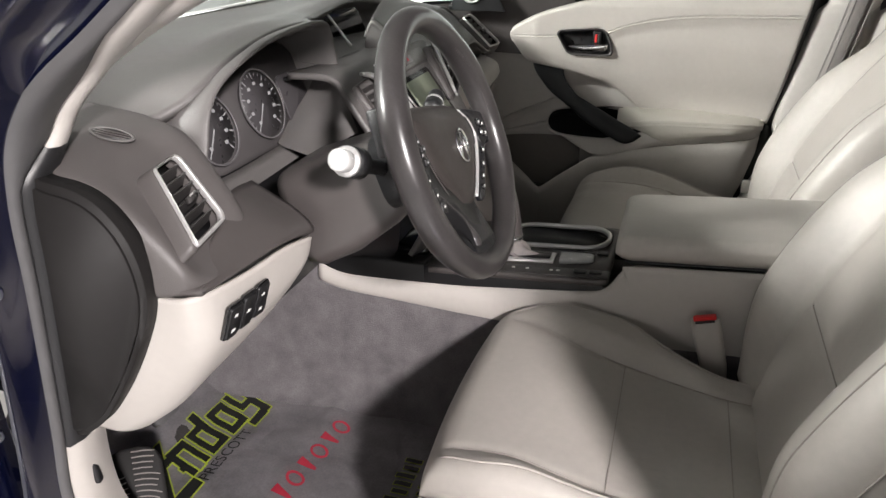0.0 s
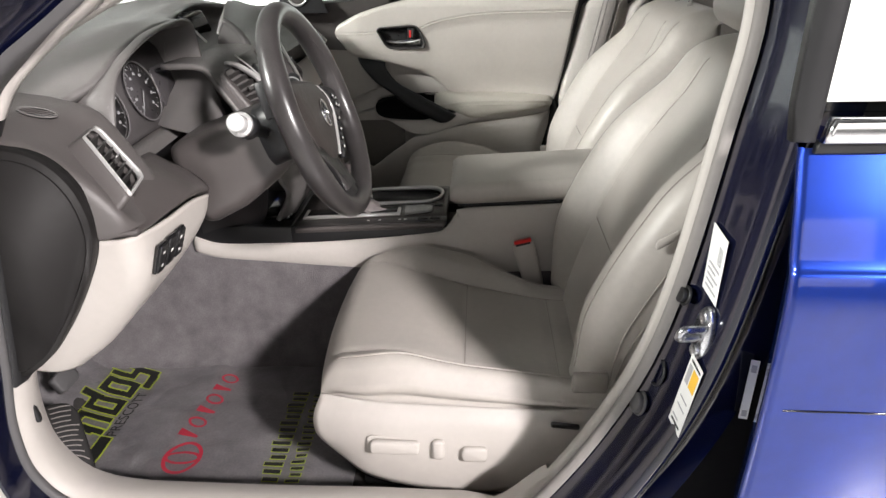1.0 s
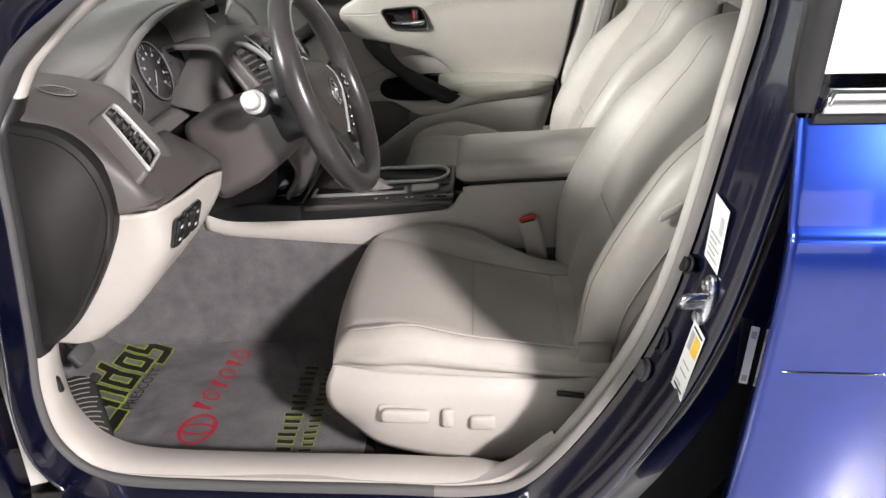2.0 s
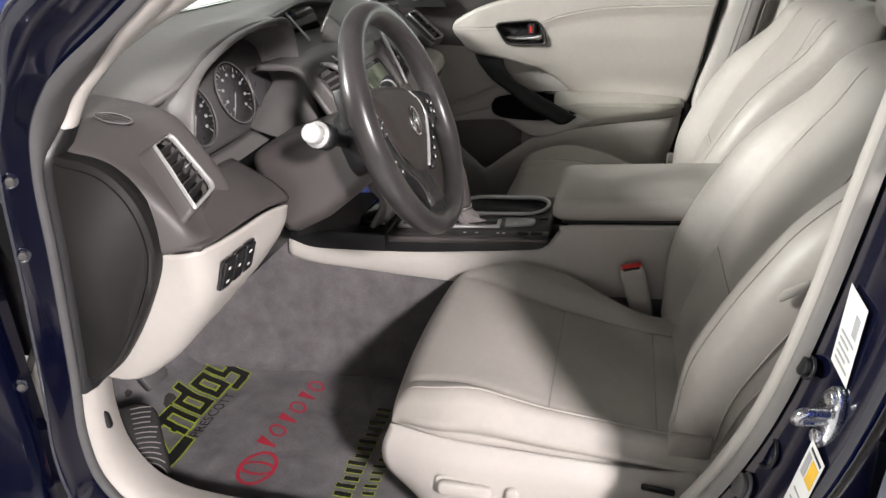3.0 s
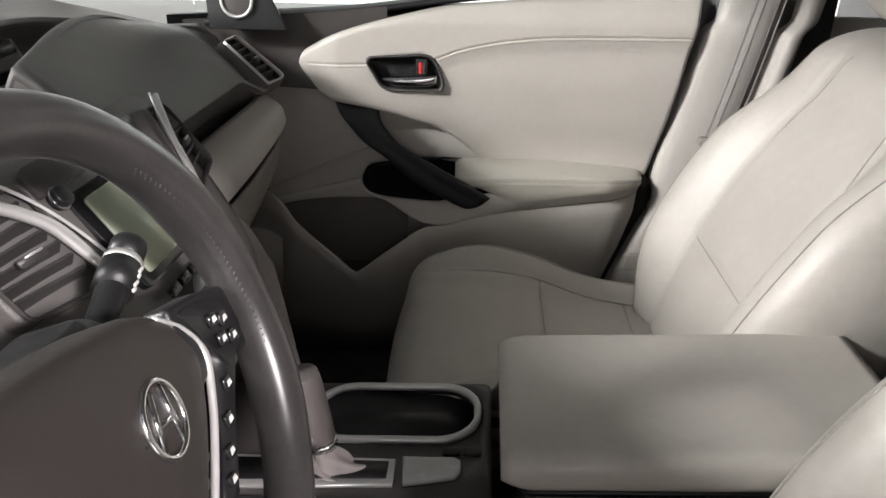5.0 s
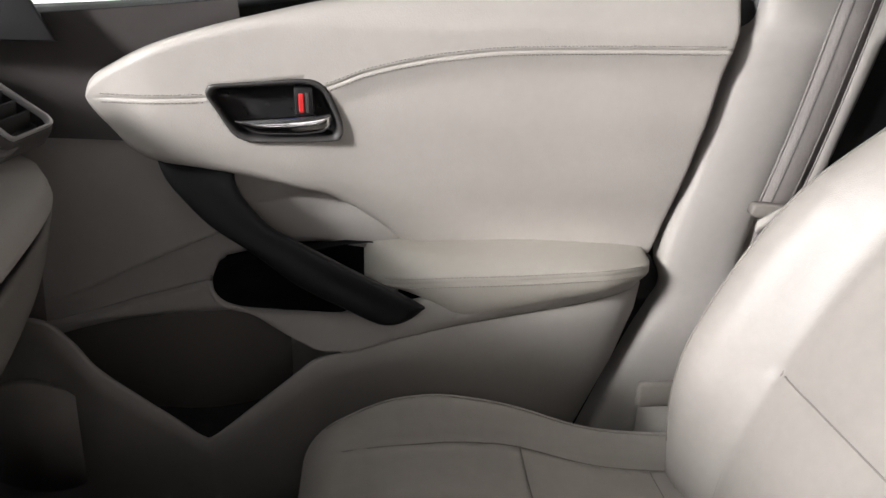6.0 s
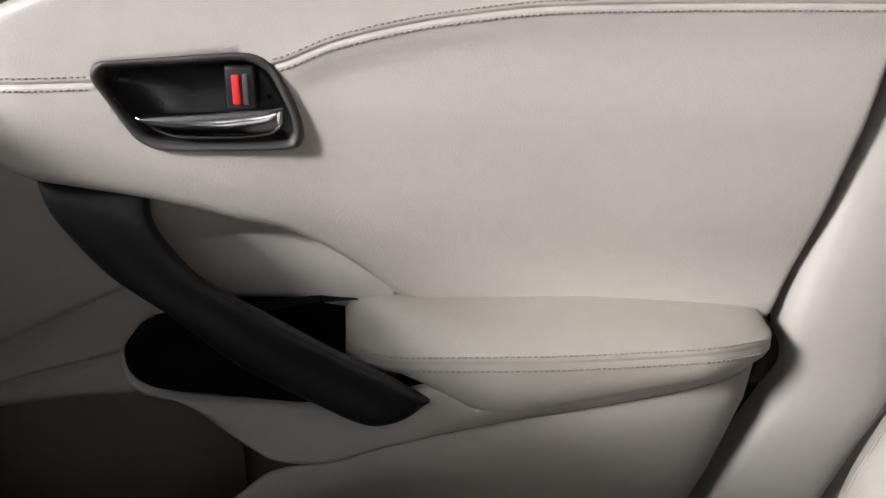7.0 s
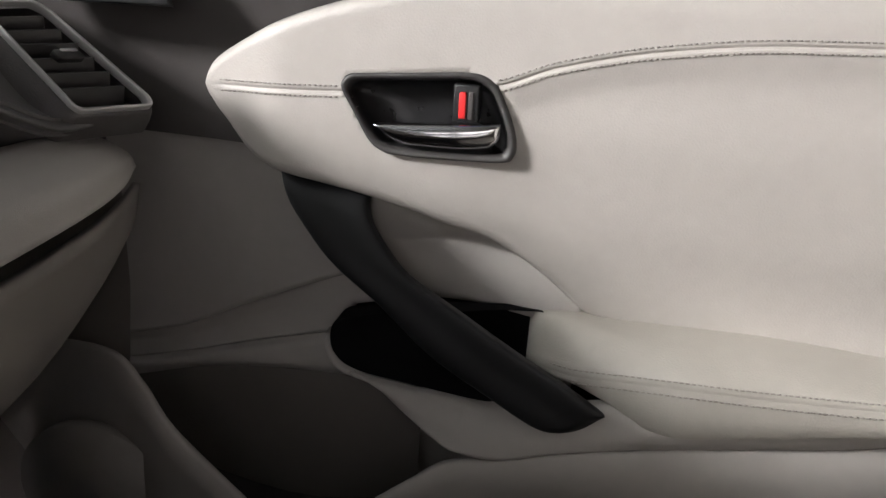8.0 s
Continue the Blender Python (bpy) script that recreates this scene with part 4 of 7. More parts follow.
def passenger_side():
    rows = []
    for y in (0.03, 0.10, 0.16, 0.23, 0.30, 0.37, 0.45, 0.52, 0.58, 0.67, 0.715):
        b = brow(y)
        k = 0.02 * smooth01((y - 0.6) / 0.12)
        e = 0.014 * smooth01((y - 0.50) / 0.06)
        low = smooth01((y - 0.46) / 0.12)
        cx = ramp(y, [(0.03, -0.285), (0.23, -0.337), (0.36, -0.360), (0.45, -0.34), (0.72, -0.34)]) - k
        cz = ramp(y, [(0.03, 1.139), (0.23, 1.153), (0.36, b + 0.001), (0.72, b + 0.001)])
        mx = ramp(y, [(0.03, -0.252), (0.30, -0.282), (0.72, -0.285)])
        mz = ramp(y, [(0.03, 1.112), (0.30, 1.118), (0.48, b - 0.012), (0.60, b - 0.018), (0.72, b - 0.018)])
        near = [(-0.226 - e, 1.066 - e), (-0.206, 1.046), (-0.208, 1.038), (-0.226, 1.030), (-0.250, 0.984)]
        far = [(-0.268, 1.046), (-0.236, 1.014), (-0.206, 0.998), (-0.226, 0.990), (-0.252, 0.964)]
        rows.append([(cx - 0.022, y, cz - 0.030), (cx - 0.008, y, cz - 0.004), (cx, y, cz), (mx - k - e, y, mz - e)] + [(a[0] + (b_[0] - a[0]) * low - k, y, a[1] + (b_[1] - a[1]) * low) for a, b_ in zip(near, far)])
    mod(part("passenger_pad", net(rows, 60, 44), DASH, dash, "dark padded passenger dashboard"), "SOLIDIFY", thickness=0.01)
    vent((-0.277, 0.592, 1.078), (-0.272, 0.648, 1.080), (-0.204, 0.590, 1.009), (-0.199, 0.683, 1.003), 1, thin=0.94)
    bm = bmesh.new()
    bm.faces.new([bm.verts.new((x, 0.031, z)) for x, z in ((-0.305, 1.10), (-0.285, 1.138), (-0.252, 1.111), (-0.228, 1.066), (-0.207, 1.040), (-0.250, 0.99), (-0.31, 0.99))])
    part("pad_end", bm, DASH, dash, smooth=False)
    part("glovebox_recess", net([[(-0.25, y, 0.985) for y in (0.16, 0.3, 0.5, 0.68)], [(-0.24, y, 0.94) for y in (0.16, 0.3, 0.5, 0.68)], [(-0.28, y, 0.90) for y in (0.16, 0.3, 0.5, 0.68)]], 10, 6), BLACK, dash)
    box_ = [[(-0.252, 0.20, 0.965), (-0.232, 0.26, 0.981), (-0.220, 0.38, 0.990), (-0.218, 0.52, 0.992), (-0.232, 0.60, 0.989), (-0.256, 0.676, 0.978)],
            [(-0.215, 0.19, 0.932), (-0.190, 0.26, 0.955), (-0.178, 0.38, 0.968), (-0.176, 0.52, 0.972), (-0.190, 0.60, 0.970), (-0.230, 0.684, 0.962)],
            [(-0.200, 0.185, 0.895), (-0.178, 0.26, 0.917), (-0.166, 0.38, 0.934), (-0.166, 0.52, 0.948), (-0.182, 0.60, 0.952), (-0.224, 0.686, 0.950)]]
    mod(part("glovebox_lid", net(box_, 30, 14), CREAM, dash, "pale glovebox lid"), "SOLIDIFY", thickness=0.006)
    low = [[(-0.208, 0.185, 0.880), (-0.188, 0.26, 0.902), (-0.176, 0.38, 0.919), (-0.177, 0.52, 0.933), (-0.192, 0.60, 0.937), (-0.228, 0.686, 0.936)],
           [(-0.200, 0.185, 0.835), (-0.188, 0.26, 0.845), (-0.186, 0.38, 0.855), (-0.198, 0.52, 0.862), (-0.212, 0.60, 0.876), (-0.238, 0.680, 0.892)],
           [(-0.235, 0.185, 0.785), (-0.230, 0.26, 0.79), (-0.230, 0.38, 0.795), (-0.243, 0.52, 0.808), (-0.262, 0.60, 0.825), (-0.285, 0.672, 0.845)],
           [(-0.33, 0.185, 0.74), (-0.33, 0.26, 0.745), (-0.33, 0.38, 0.75), (-0.34, 0.52, 0.765), (-0.35, 0.59, 0.785), (-0.36, 0.66, 0.81)]]
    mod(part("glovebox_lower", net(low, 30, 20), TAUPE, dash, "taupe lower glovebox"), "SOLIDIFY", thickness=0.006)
    # taupe sheet added for the shadow between glovebox and door
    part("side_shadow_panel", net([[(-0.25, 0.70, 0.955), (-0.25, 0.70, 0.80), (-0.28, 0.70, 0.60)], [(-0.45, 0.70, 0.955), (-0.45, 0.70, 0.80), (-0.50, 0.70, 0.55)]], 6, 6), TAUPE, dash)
    # tweeter on its black corner piece
    place = axes_place((-0.285, 0.712, 1.130), (1, 0, 0.0), (0, 0.1, 1))
    part("corner_cover", plate([(-0.055, -0.05), (0.09, -0.05), (0.05, 0.03), (0.0, 0.11), (-0.03, 0.11), (-0.06, 0.04)], lambda u, v, d: place(u, v, d - 0.004), 0.006, 0.002), BLACK, dash)
    part("tweeter_ring", tube([place(0.028 * math.cos(a), 0.028 * math.sin(a), 0.006) for a in [6.28319 * i / 32 for i in range(32)]], 0.0035, 8, None, True, up=(0, 1, 0)), SATIN, dash, "silver tweeter ring")
    part("tweeter_grille", plate([(0.026 * math.cos(6.28319 * i / 32), 0.026 * math.sin(6.28319 * i / 32)) for i in range(32)], lambda u, v, d: place(u, v, d), 0.005, 0.002), COLUMN, dash)


passenger_side()


# ---- steering wheel and column ----
WHEEL_TILT = radians(20.5)
WN = Vector((math.cos(WHEEL_TILT), 0, math.sin(WHEEL_TILT)))
WU = Vector((-math.sin(WHEEL_TILT), 0, math.cos(WHEEL_TILT)))
WC = Vector((-0.0124, -0.357, 1.033))


def steering():
    col = thing("steering_column", "brown-grey steering column shroud with stalks", "steering column")
    secs = []
    for s, hw, top, bot in ((-0.240, 0.077, 0.040, -0.101), (-0.225, 0.079, 0.045, -0.104), (-0.17, 0.074, 0.045, -0.098), (-0.10, 0.066, 0.045, -0.075), (-0.06, 0.058, 0.040, -0.055), (-0.045, 0.050, 0.034, -0.045)):
        ring = rounded(2 * hw, top - bot, 0.028, 5, 0, (top + bot) / 2)
        secs.append([WC + WN * s + Vector((0, u, 0)) + WU * v for u, v in ring])
    part("column_shroud", grid_mesh(secs, True, True), COLUMN, col)
    for s, tip in ((-1, (-0.097, -0.543, 1.060)), (1, (-0.100, -0.165, 1.052))):
        base = WC + WN * -0.075 + Vector((0, s * 0.055, 0.0))
        tip = Vector(tip)
        d = (tip - base).normalized()
        part("stalk", tube([base, base.lerp(tip, 0.5), tip - d * 0.045], lambda u: 0.009 + 0.003 * u, 14, 10), BLACK, col)
        part("stalk_collar", tube([tip - d * 0.050, tip - d * 0.026], 0.0195 if s < 0 else 0.0150, 20), BLACK, col)
        part("stalk_ring", tube([tip - d * 0.026, tip - d * 0.020], 0.0185 if s < 0 else 0.0145, 20), SATIN, col, "silver ring")
        bm = tube([tip - d * 0.020, tip - d * 0.004, tip - d * 0.001, tip], lambda u: 0.0135 if u < 0.4 else (0.0128 if u < 0.9 else 0.008), 20)
        part("stalk_cap", bm, WHITECAP if s < 0 else BLACK, col, "white end cap" if s < 0 else "")
        if s > 0:
            for k in range(4):
                q = tip - d * (0.028 + 0.007 * k)
                rbox("stalk_symbol", (q.x + 0.0140, q.y - 0.004 + 0.003 * (k % 2), q.z - 0.0015), (q.x + 0.0160, q.y + 0.004, q.z + 0.0015), LABEL, col, 0.0005, 1)
    part("column_housing", plate(rounded(0.17, 0.10, 0.03), axes_place(WC + WN * -0.085, (0, 1, 0), WU), 0.045, 0.012, 3), BLACK, col)

    w = thing("steering_wheel", "worn dark leather steering wheel with silver inlays", "steering wheel")
    R, r = 0.1686, 0.0172
    rows = []
    for i in range(96):
        a = 6.28319 * i / 96
        radial = Vector((0, 1, 0)) * math.cos(a) + WU * math.sin(a)
        thick = r * (1 + 0.10 * math.exp(-((abs(math.cos(a)) - 0.9) / 0.12) ** 2))
        rows.append([WC + radial * (R + thick * math.cos(b)) + WN * (thick * 1.08 * math.sin(b)) for b in [6.28319 * j / 20 for j in range(20)]])
    rows.append(rows[0])
    bm = grid_mesh(rows, True)
    bmesh.ops.remove_doubles(bm, verts=bm.verts[:], dist=1e-6)
    rim = part("rim", bm, WHEEL, w, "worn dark grey leather rim")
    for a in (28, 152, 208, 332):
        a = radians(a)
        radial = Vector((0, 1, 0)) * math.cos(a) + WU * math.sin(a)
        part("rim_seam", tube([WC + radial * (R + 0.0175 * math.cos(b)) + WN * 0.0188 * math.sin(b) for b in [6.28319 * j / 24 for j in range(24)]], 0.0007, 6, None, True, up=WU.cross(radial)), BLACK, rim)
    for i in range(44):
        a = radians(-28 + 75 * i / 43)
        radial = Vector((0, 1, 0)) * math.cos(a) + WU * math.sin(a)
        tan = WU * math.cos(a) - Vector((0, 1, 0)) * math.sin(a)
        b = radians(150)
        p = WC + radial * (R + 0.0176 * math.cos(b)) + WN * 0.0187 * math.sin(b)
        part("rim_stitch", tube([p - tan * 0.0018 - WN * 0.002, p + tan * 0.0018 + WN * 0.002], 0.0006, 5), COLUMN, rim)
    turn = radians(14)
    face = axes_place(WC, Vector((0, 1, 0)) * math.cos(turn) - WU * math.sin(turn), WU * math.cos(turn) + Vector((0, 1, 0)) * math.sin(turn))
    # hub: broad airbag cover, wide at the top and narrowing downwards
    hub = [(-0.128, 0.044), (-0.10, 0.050), (-0.054, 0.055), (0.0, 0.057), (0.04, 0.056), (0.071, 0.046), (0.088, 0.031), (0.095, 0.014), (0.080, -0.020), (0.053, -0.058), (0.034, -0.079), (0.010, -0.090), (-0.018, -0.091), (-0.034, -0.080), (-0.068, -0.046), (-0.091, -0.013), (-0.111, 0.021), (-0.125, 0.036)]
    loop = [(p.x, p.y) for p in spline([(u, v, 0) for u, v in hub], 90, True)]
    rows = []
    for s, d in ((0.99, -0.040), (1.0, -0.016), (0.985, -0.010), (0.95, -0.005), (0.85, -0.001), (0.65, 0.001), (0.4, 0.0015), (0.15, 0.0015), (0.01, 0.0015)):
        rows.append([face(u * s, v * s - 0.010 * (1 - s), d) for u, v in loop])
    part("airbag_cover", grid_mesh(rows, True), AIRBAG, w, "brown-grey airbag cover")
    # side spokes running out to the rim
    for s, spk in ((-1, ((0.080, 0.046, -0.020), (0.118, 0.046, -0.005), (0.150, 0.052, 0.0), (0.166, 0.055, -0.004))), (1, ((0.070, 0.050, -0.010), (0.110, 0.050, 0.004), (0.145, 0.046, 0.000), (0.164, 0.050, -0.008)))):
        back = 0.012 if s < 0 else 0.0
        sp = [[face(s * u, hi_, -0.022 - back), face(s * u, hi_, -0.002 - back), face(s * u, lo_, -0.002 - back), face(s * u, lo_, -0.022 - back)] for u, hi_, lo_ in spk]
        mod(part("side_spoke", grid_mesh(sp, True, True), BLACK, w, "black side spoke"), "BEVEL", width=0.004)
    # arm that sweeps from the hub's side down to the rim, leaving a gap above the rim
    arm = [(-0.150, 0.034), (-0.138, -0.008), (-0.132, -0.044), (-0.128, -0.068), (-0.116, -0.076), (-0.096, -0.086), (-0.072, -0.100), (-0.050, -0.116), (-0.036, -0.130), (-0.032, -0.148), (-0.026, -0.160), (0.0, -0.165), (0.052, -0.158), (0.054, -0.134), (0.046, -0.105), (0.034, -0.080), (0.0, -0.066), (-0.050, -0.030), (-0.090, 0.02), (-0.105, 0.036)]
    part("lower_arm", plate(arm, lambda u, v, d: face(u, v, d - 0.024 + 0.010 * smooth01((-v - 0.09) / 0.05)), 0.018, 0.004, 3), BLACK, w, "black arm sweeping down to the rim")
    part("arm_ridge", tube([face(-0.090, -0.058, -0.006), face(-0.058, -0.080, -0.005), (face(-0.032, -0.100, -0.003)), face(-0.020, -0.122, 0.001), face(-0.021, -0.140, 0.002)], lambda u: 0.003 + 0.004 * u, 10, 30, flat=0.5), WHEEL, w, "glossy dark ridge")
    part("spoke_inlay", plate([(-0.008, -0.096), (0.030, -0.088), (0.046, -0.132), (-0.014, -0.138)], lambda u, v, d: face(u, v, d - 0.006 + 0.010 * smooth01((-v - 0.09) / 0.05)), 0.002, 0.001), BLACK, w)
    # silver blade on the hub's edge, and its twin coloured for a dark reflection
    part("spoke_blade", tube([face(0.060, 0.048, -0.006), face(0.080, 0.034, -0.003), face(0.093, 0.013, -0.002), face(0.079, -0.020, -0.002), face(0.058, -0.052, -0.003), face(0.040, -0.076, -0.004)], 0.0028, 8, 40, flat=0.6), SATIN, w, "silver blade")
    part("spoke_blade", tube([face(-0.118, 0.028, -0.008), face(-0.094, -0.012, -0.006), face(-0.070, -0.046, -0.006), (face(-0.036, -0.081, -0.007))], 0.0022, 8, 30, flat=0.6), COLUMN, w, "silver blade coloured for its dark reflection")
    part("button_panel", plate([(p.x, p.y) for p in spline([(0.078, 0.044, 0), (0.108, 0.045, 0), (0.140, 0.036, 0), (0.150, 0.012, 0), (0.128, -0.002, 0), (0.108, -0.024, 0), (0.086, -0.054, 0), (0.066, -0.080, 0), (0.050, -0.078, 0), (0.082, -0.022, 0), (0.097, 0.012, 0), (0.088, 0.032, 0)], 60, True)], lambda a_, b_, d: face(a_, b_, d - 0.009), 0.008, 0.002), BLACK, w)
    for u, v, bw, bh in ((0.112, 0.029, 0.012, 0.010), (0.126, 0.026, 0.012, 0.010), (0.116, 0.014, 0.012, 0.010), (0.131, 0.012, 0.012, 0.010), (0.101, -0.013, 0.011, 0.010), (0.087, -0.033, 0.011, 0.010), (0.075, -0.050, 0.010, 0.009), (0.066, -0.065, 0.009, 0.008),
                         (-0.110, 0.007, 0.011, 0.010), (-0.098, -0.002, 0.011, 0.010), (-0.107, -0.010, 0.011, 0.010), (-0.096, -0.019, 0.011, 0.010), (-0.107, -0.042, 0.017, 0.018), (-0.094, -0.061, 0.017, 0.018), (-0.081, -0.077, 0.016, 0.016)):
        lift = -0.002 if u > 0 else -0.007
        b = part("wheel_button", plate(rounded(bw, bh, 0.002, 3, u, v), lambda a_, b_, d: face(a_, b_, lift + d), 0.004, 0.0012), GLOSS if u > 0 else BLACK, w)
        k = 1.0 if u > 0 else 0.8
        part("button_symbol", plate([(u - 0.003 * k, v - 0.0022 * k), (u + 0.003 * k, v - 0.001 * k), (u + 0.002 * k, v + 0.0025 * k), (u - 0.002 * k, v + 0.0018 * k)], lambda a_, b_, d: face(a_, b_, lift + 0.0041 + d), 0.0005), LABEL if u > 0 or v < -0.03 else INKGREY, b, smooth=False)
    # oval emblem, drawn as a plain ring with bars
    e = lambda u, v, d: face(0.0215 + u * 1.12, v - 0.0035, 0.0008 + d)
    part("emblem_ring", tube([e(0.0165 * math.cos(a), 0.0225 * math.sin(a), 0.002) for a in [6.28319 * i / 40 for i in range(40)]], 0.0022, 8, None, True, up=WN), CHROME, w, "chrome oval emblem ring")
    for s in (-1, 1):
        part("emblem_bar", tube([e(s * 0.0095, -0.017, 0.0015), e(s * 0.0045, 0.018, 0.0015)], 0.0024, 8), CHROME, w)
    part("emblem_bridge", tube([e(-0.007, -0.002, 0.0015), e(0.007, -0.002, 0.0015)], 0.0018, 8), CHROME, w)


steering()


# ---- centre console ----
def console():
    c = thing("centre_console", "cream centre console with a charcoal shift panel", "console")
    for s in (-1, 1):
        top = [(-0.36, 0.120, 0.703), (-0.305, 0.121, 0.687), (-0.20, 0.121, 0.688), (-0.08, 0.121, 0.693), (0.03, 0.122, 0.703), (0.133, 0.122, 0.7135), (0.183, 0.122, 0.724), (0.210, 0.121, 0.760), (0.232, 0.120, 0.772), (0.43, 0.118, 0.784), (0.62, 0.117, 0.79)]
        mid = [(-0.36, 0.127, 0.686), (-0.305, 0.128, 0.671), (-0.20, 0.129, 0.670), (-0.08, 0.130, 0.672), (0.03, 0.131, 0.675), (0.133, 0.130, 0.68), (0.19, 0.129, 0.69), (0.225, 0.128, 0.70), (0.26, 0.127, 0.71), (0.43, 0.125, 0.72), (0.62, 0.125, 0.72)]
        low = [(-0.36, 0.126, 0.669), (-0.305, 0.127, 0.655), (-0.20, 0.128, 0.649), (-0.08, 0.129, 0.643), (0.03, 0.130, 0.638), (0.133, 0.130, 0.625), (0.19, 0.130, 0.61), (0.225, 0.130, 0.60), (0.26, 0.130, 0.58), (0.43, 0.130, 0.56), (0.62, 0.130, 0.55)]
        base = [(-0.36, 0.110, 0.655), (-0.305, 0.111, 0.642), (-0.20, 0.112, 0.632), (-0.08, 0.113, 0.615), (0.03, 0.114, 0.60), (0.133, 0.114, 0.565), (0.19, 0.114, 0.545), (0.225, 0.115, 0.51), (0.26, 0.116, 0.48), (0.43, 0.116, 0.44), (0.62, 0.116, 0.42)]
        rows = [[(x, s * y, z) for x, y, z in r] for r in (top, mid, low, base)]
        # cream by the driver; far side in taupe, its shade put into colour
        mod(part("side_panel", net(rows, 48, 16), CREAM if s < 0 else TAUPE, c, "console side panel, darkened to taupe on the shaded passenger side"), "SOLIDIFY", thickness=0.004)
    rbox("box_front", (0.225, -0.112, 0.50), (0.62, 0.112, 0.772), TAUPE, c, 0.01)
    # black top panel, with a real hole for the cup holder
    cup_o = [(0.075 + u, 0.058 + v) for u, v in rounded(0.205, 0.112, 0.050, 8)]
    cup_i = [(0.075 + u, 0.058 + v) for u, v in rounded(0.188, 0.095, 0.043, 8)]
    slope = lambda x: 0.712 + 0.05 * (x + 0.13)
    outer = rounded(0.335, 0.240, 0.012, 8, 0.022, 0.0)
    part("top_panel", frame_plate(outer, cup_o, lambda u, v, d: (u, v, slope(u) + d), 0.012), COLUMN, c, "charcoal shift panel")
    part("cup_ring", frame_plate(cup_o, cup_i, lambda u, v, d: (u, v, slope(u) + 0.010 + d), 0.009, 0.003), SATIN, c, "satin silver cup holder ring")
    wall_ = [[(0.075 + (u - 0.075) * k, 0.058 + (v - 0.058) * k, z) for u, v in cup_i] for k, z in ((1.0, 0.73), (0.97, 0.68), (0.93, 0.645))]
    part("cup_well", grid_mesh(wall_, True, True), BLACK, c)
    part("cup_divider", plate(rounded(0.012, 0.05, 0.004), lambda u, v, d: (0.045 + u, 0.058 + v, 0.65 + d), 0.045, 0.003), BLACK, c)
    # shift gate
    part("shift_gate", plate([(-0.13, -0.075), (0.085, -0.068), (0.085, -0.028), (-0.13, -0.022)], lambda u, v, d: (u, v, slope(u) + 0.0125 + d), 0.005, 0.002), SATIN, c, "silver shift gate")
    part("gate_slot", plate([(-0.12, -0.066), (0.078, -0.061), (0.078, -0.035), (-0.12, -0.030)], lambda u, v, d: (u, v, slope(u) + 0.0185 + d), 0.001), BLACK, c)
    part("gate_tail", plate([(0.096, -0.067), (0.150, -0.056), (0.156, -0.048), (0.156, -0.032), (0.148, -0.027), (0.092, -0.026)], lambda u, v, d: (u, v, slope(u) + 0.0125 + d), 0.008, 0.003), WHITECAP, c, "pale shift gate tail")
    part("side_rail", plate([(-0.14, -0.118), (0.19, -0.118), (0.19, -0.088), (-0.14, -0.086)], lambda u, v, d: (u, v, slope(u) + 0.012 + d), 0.004, 0.002), BEZEL, c)
    for x, y in ((0.165, -0.1), (0.138, -0.1), (0.168, -0.004), (0.145, -0.004)):
        if y < -0.05:
            part("heater_button", plate(rounded(0.022, 0.014, 0.002, 3, x, y), lambda u, v, d: (u, v, slope(u) + 0.0155 + d), 0.003, 0.001), BLACK, c)
        else:
            part("heater_button", plate(rounded(0.020, 0.011, 0.002, 3, x, y - 0.008), lambda u, v, d: (u, v, slope(u) + 0.0122 + d), 0.003, 0.001), BLACK, c)
    for x in (0.02, 0.045, 0.088, 0.10):
        part("gate_mark", plate(rounded(0.006, 0.005, 0.001, 2, x, -0.103), lambda u, v, d: (u, v, slope(u) + 0.0165 + d), 0.0006), LABEL, c, smooth=False)
    # dark bin in front of the shifter
    rbox("front_bin", (-0.36, -0.119, 0.66), (-0.142, 0.119, 0.727), BLACK, c, 0.006)
    rbox("bin_lip", (-0.215, -0.085, 0.725), (-0.15, 0.06, 0.744), GLOSS, c, 0.008)
    rbox("bin_latch", (-0.222, -0.09, 0.728), (-0.214, -0.074, 0.746), SATIN, c, 0.003, label="small bright bin latch")
    rbox("panel_edge", (-0.146, -0.1195, 0.69), (0.182, -0.116, 0.727), BLACK, c, 0.0015)
    return c


console()


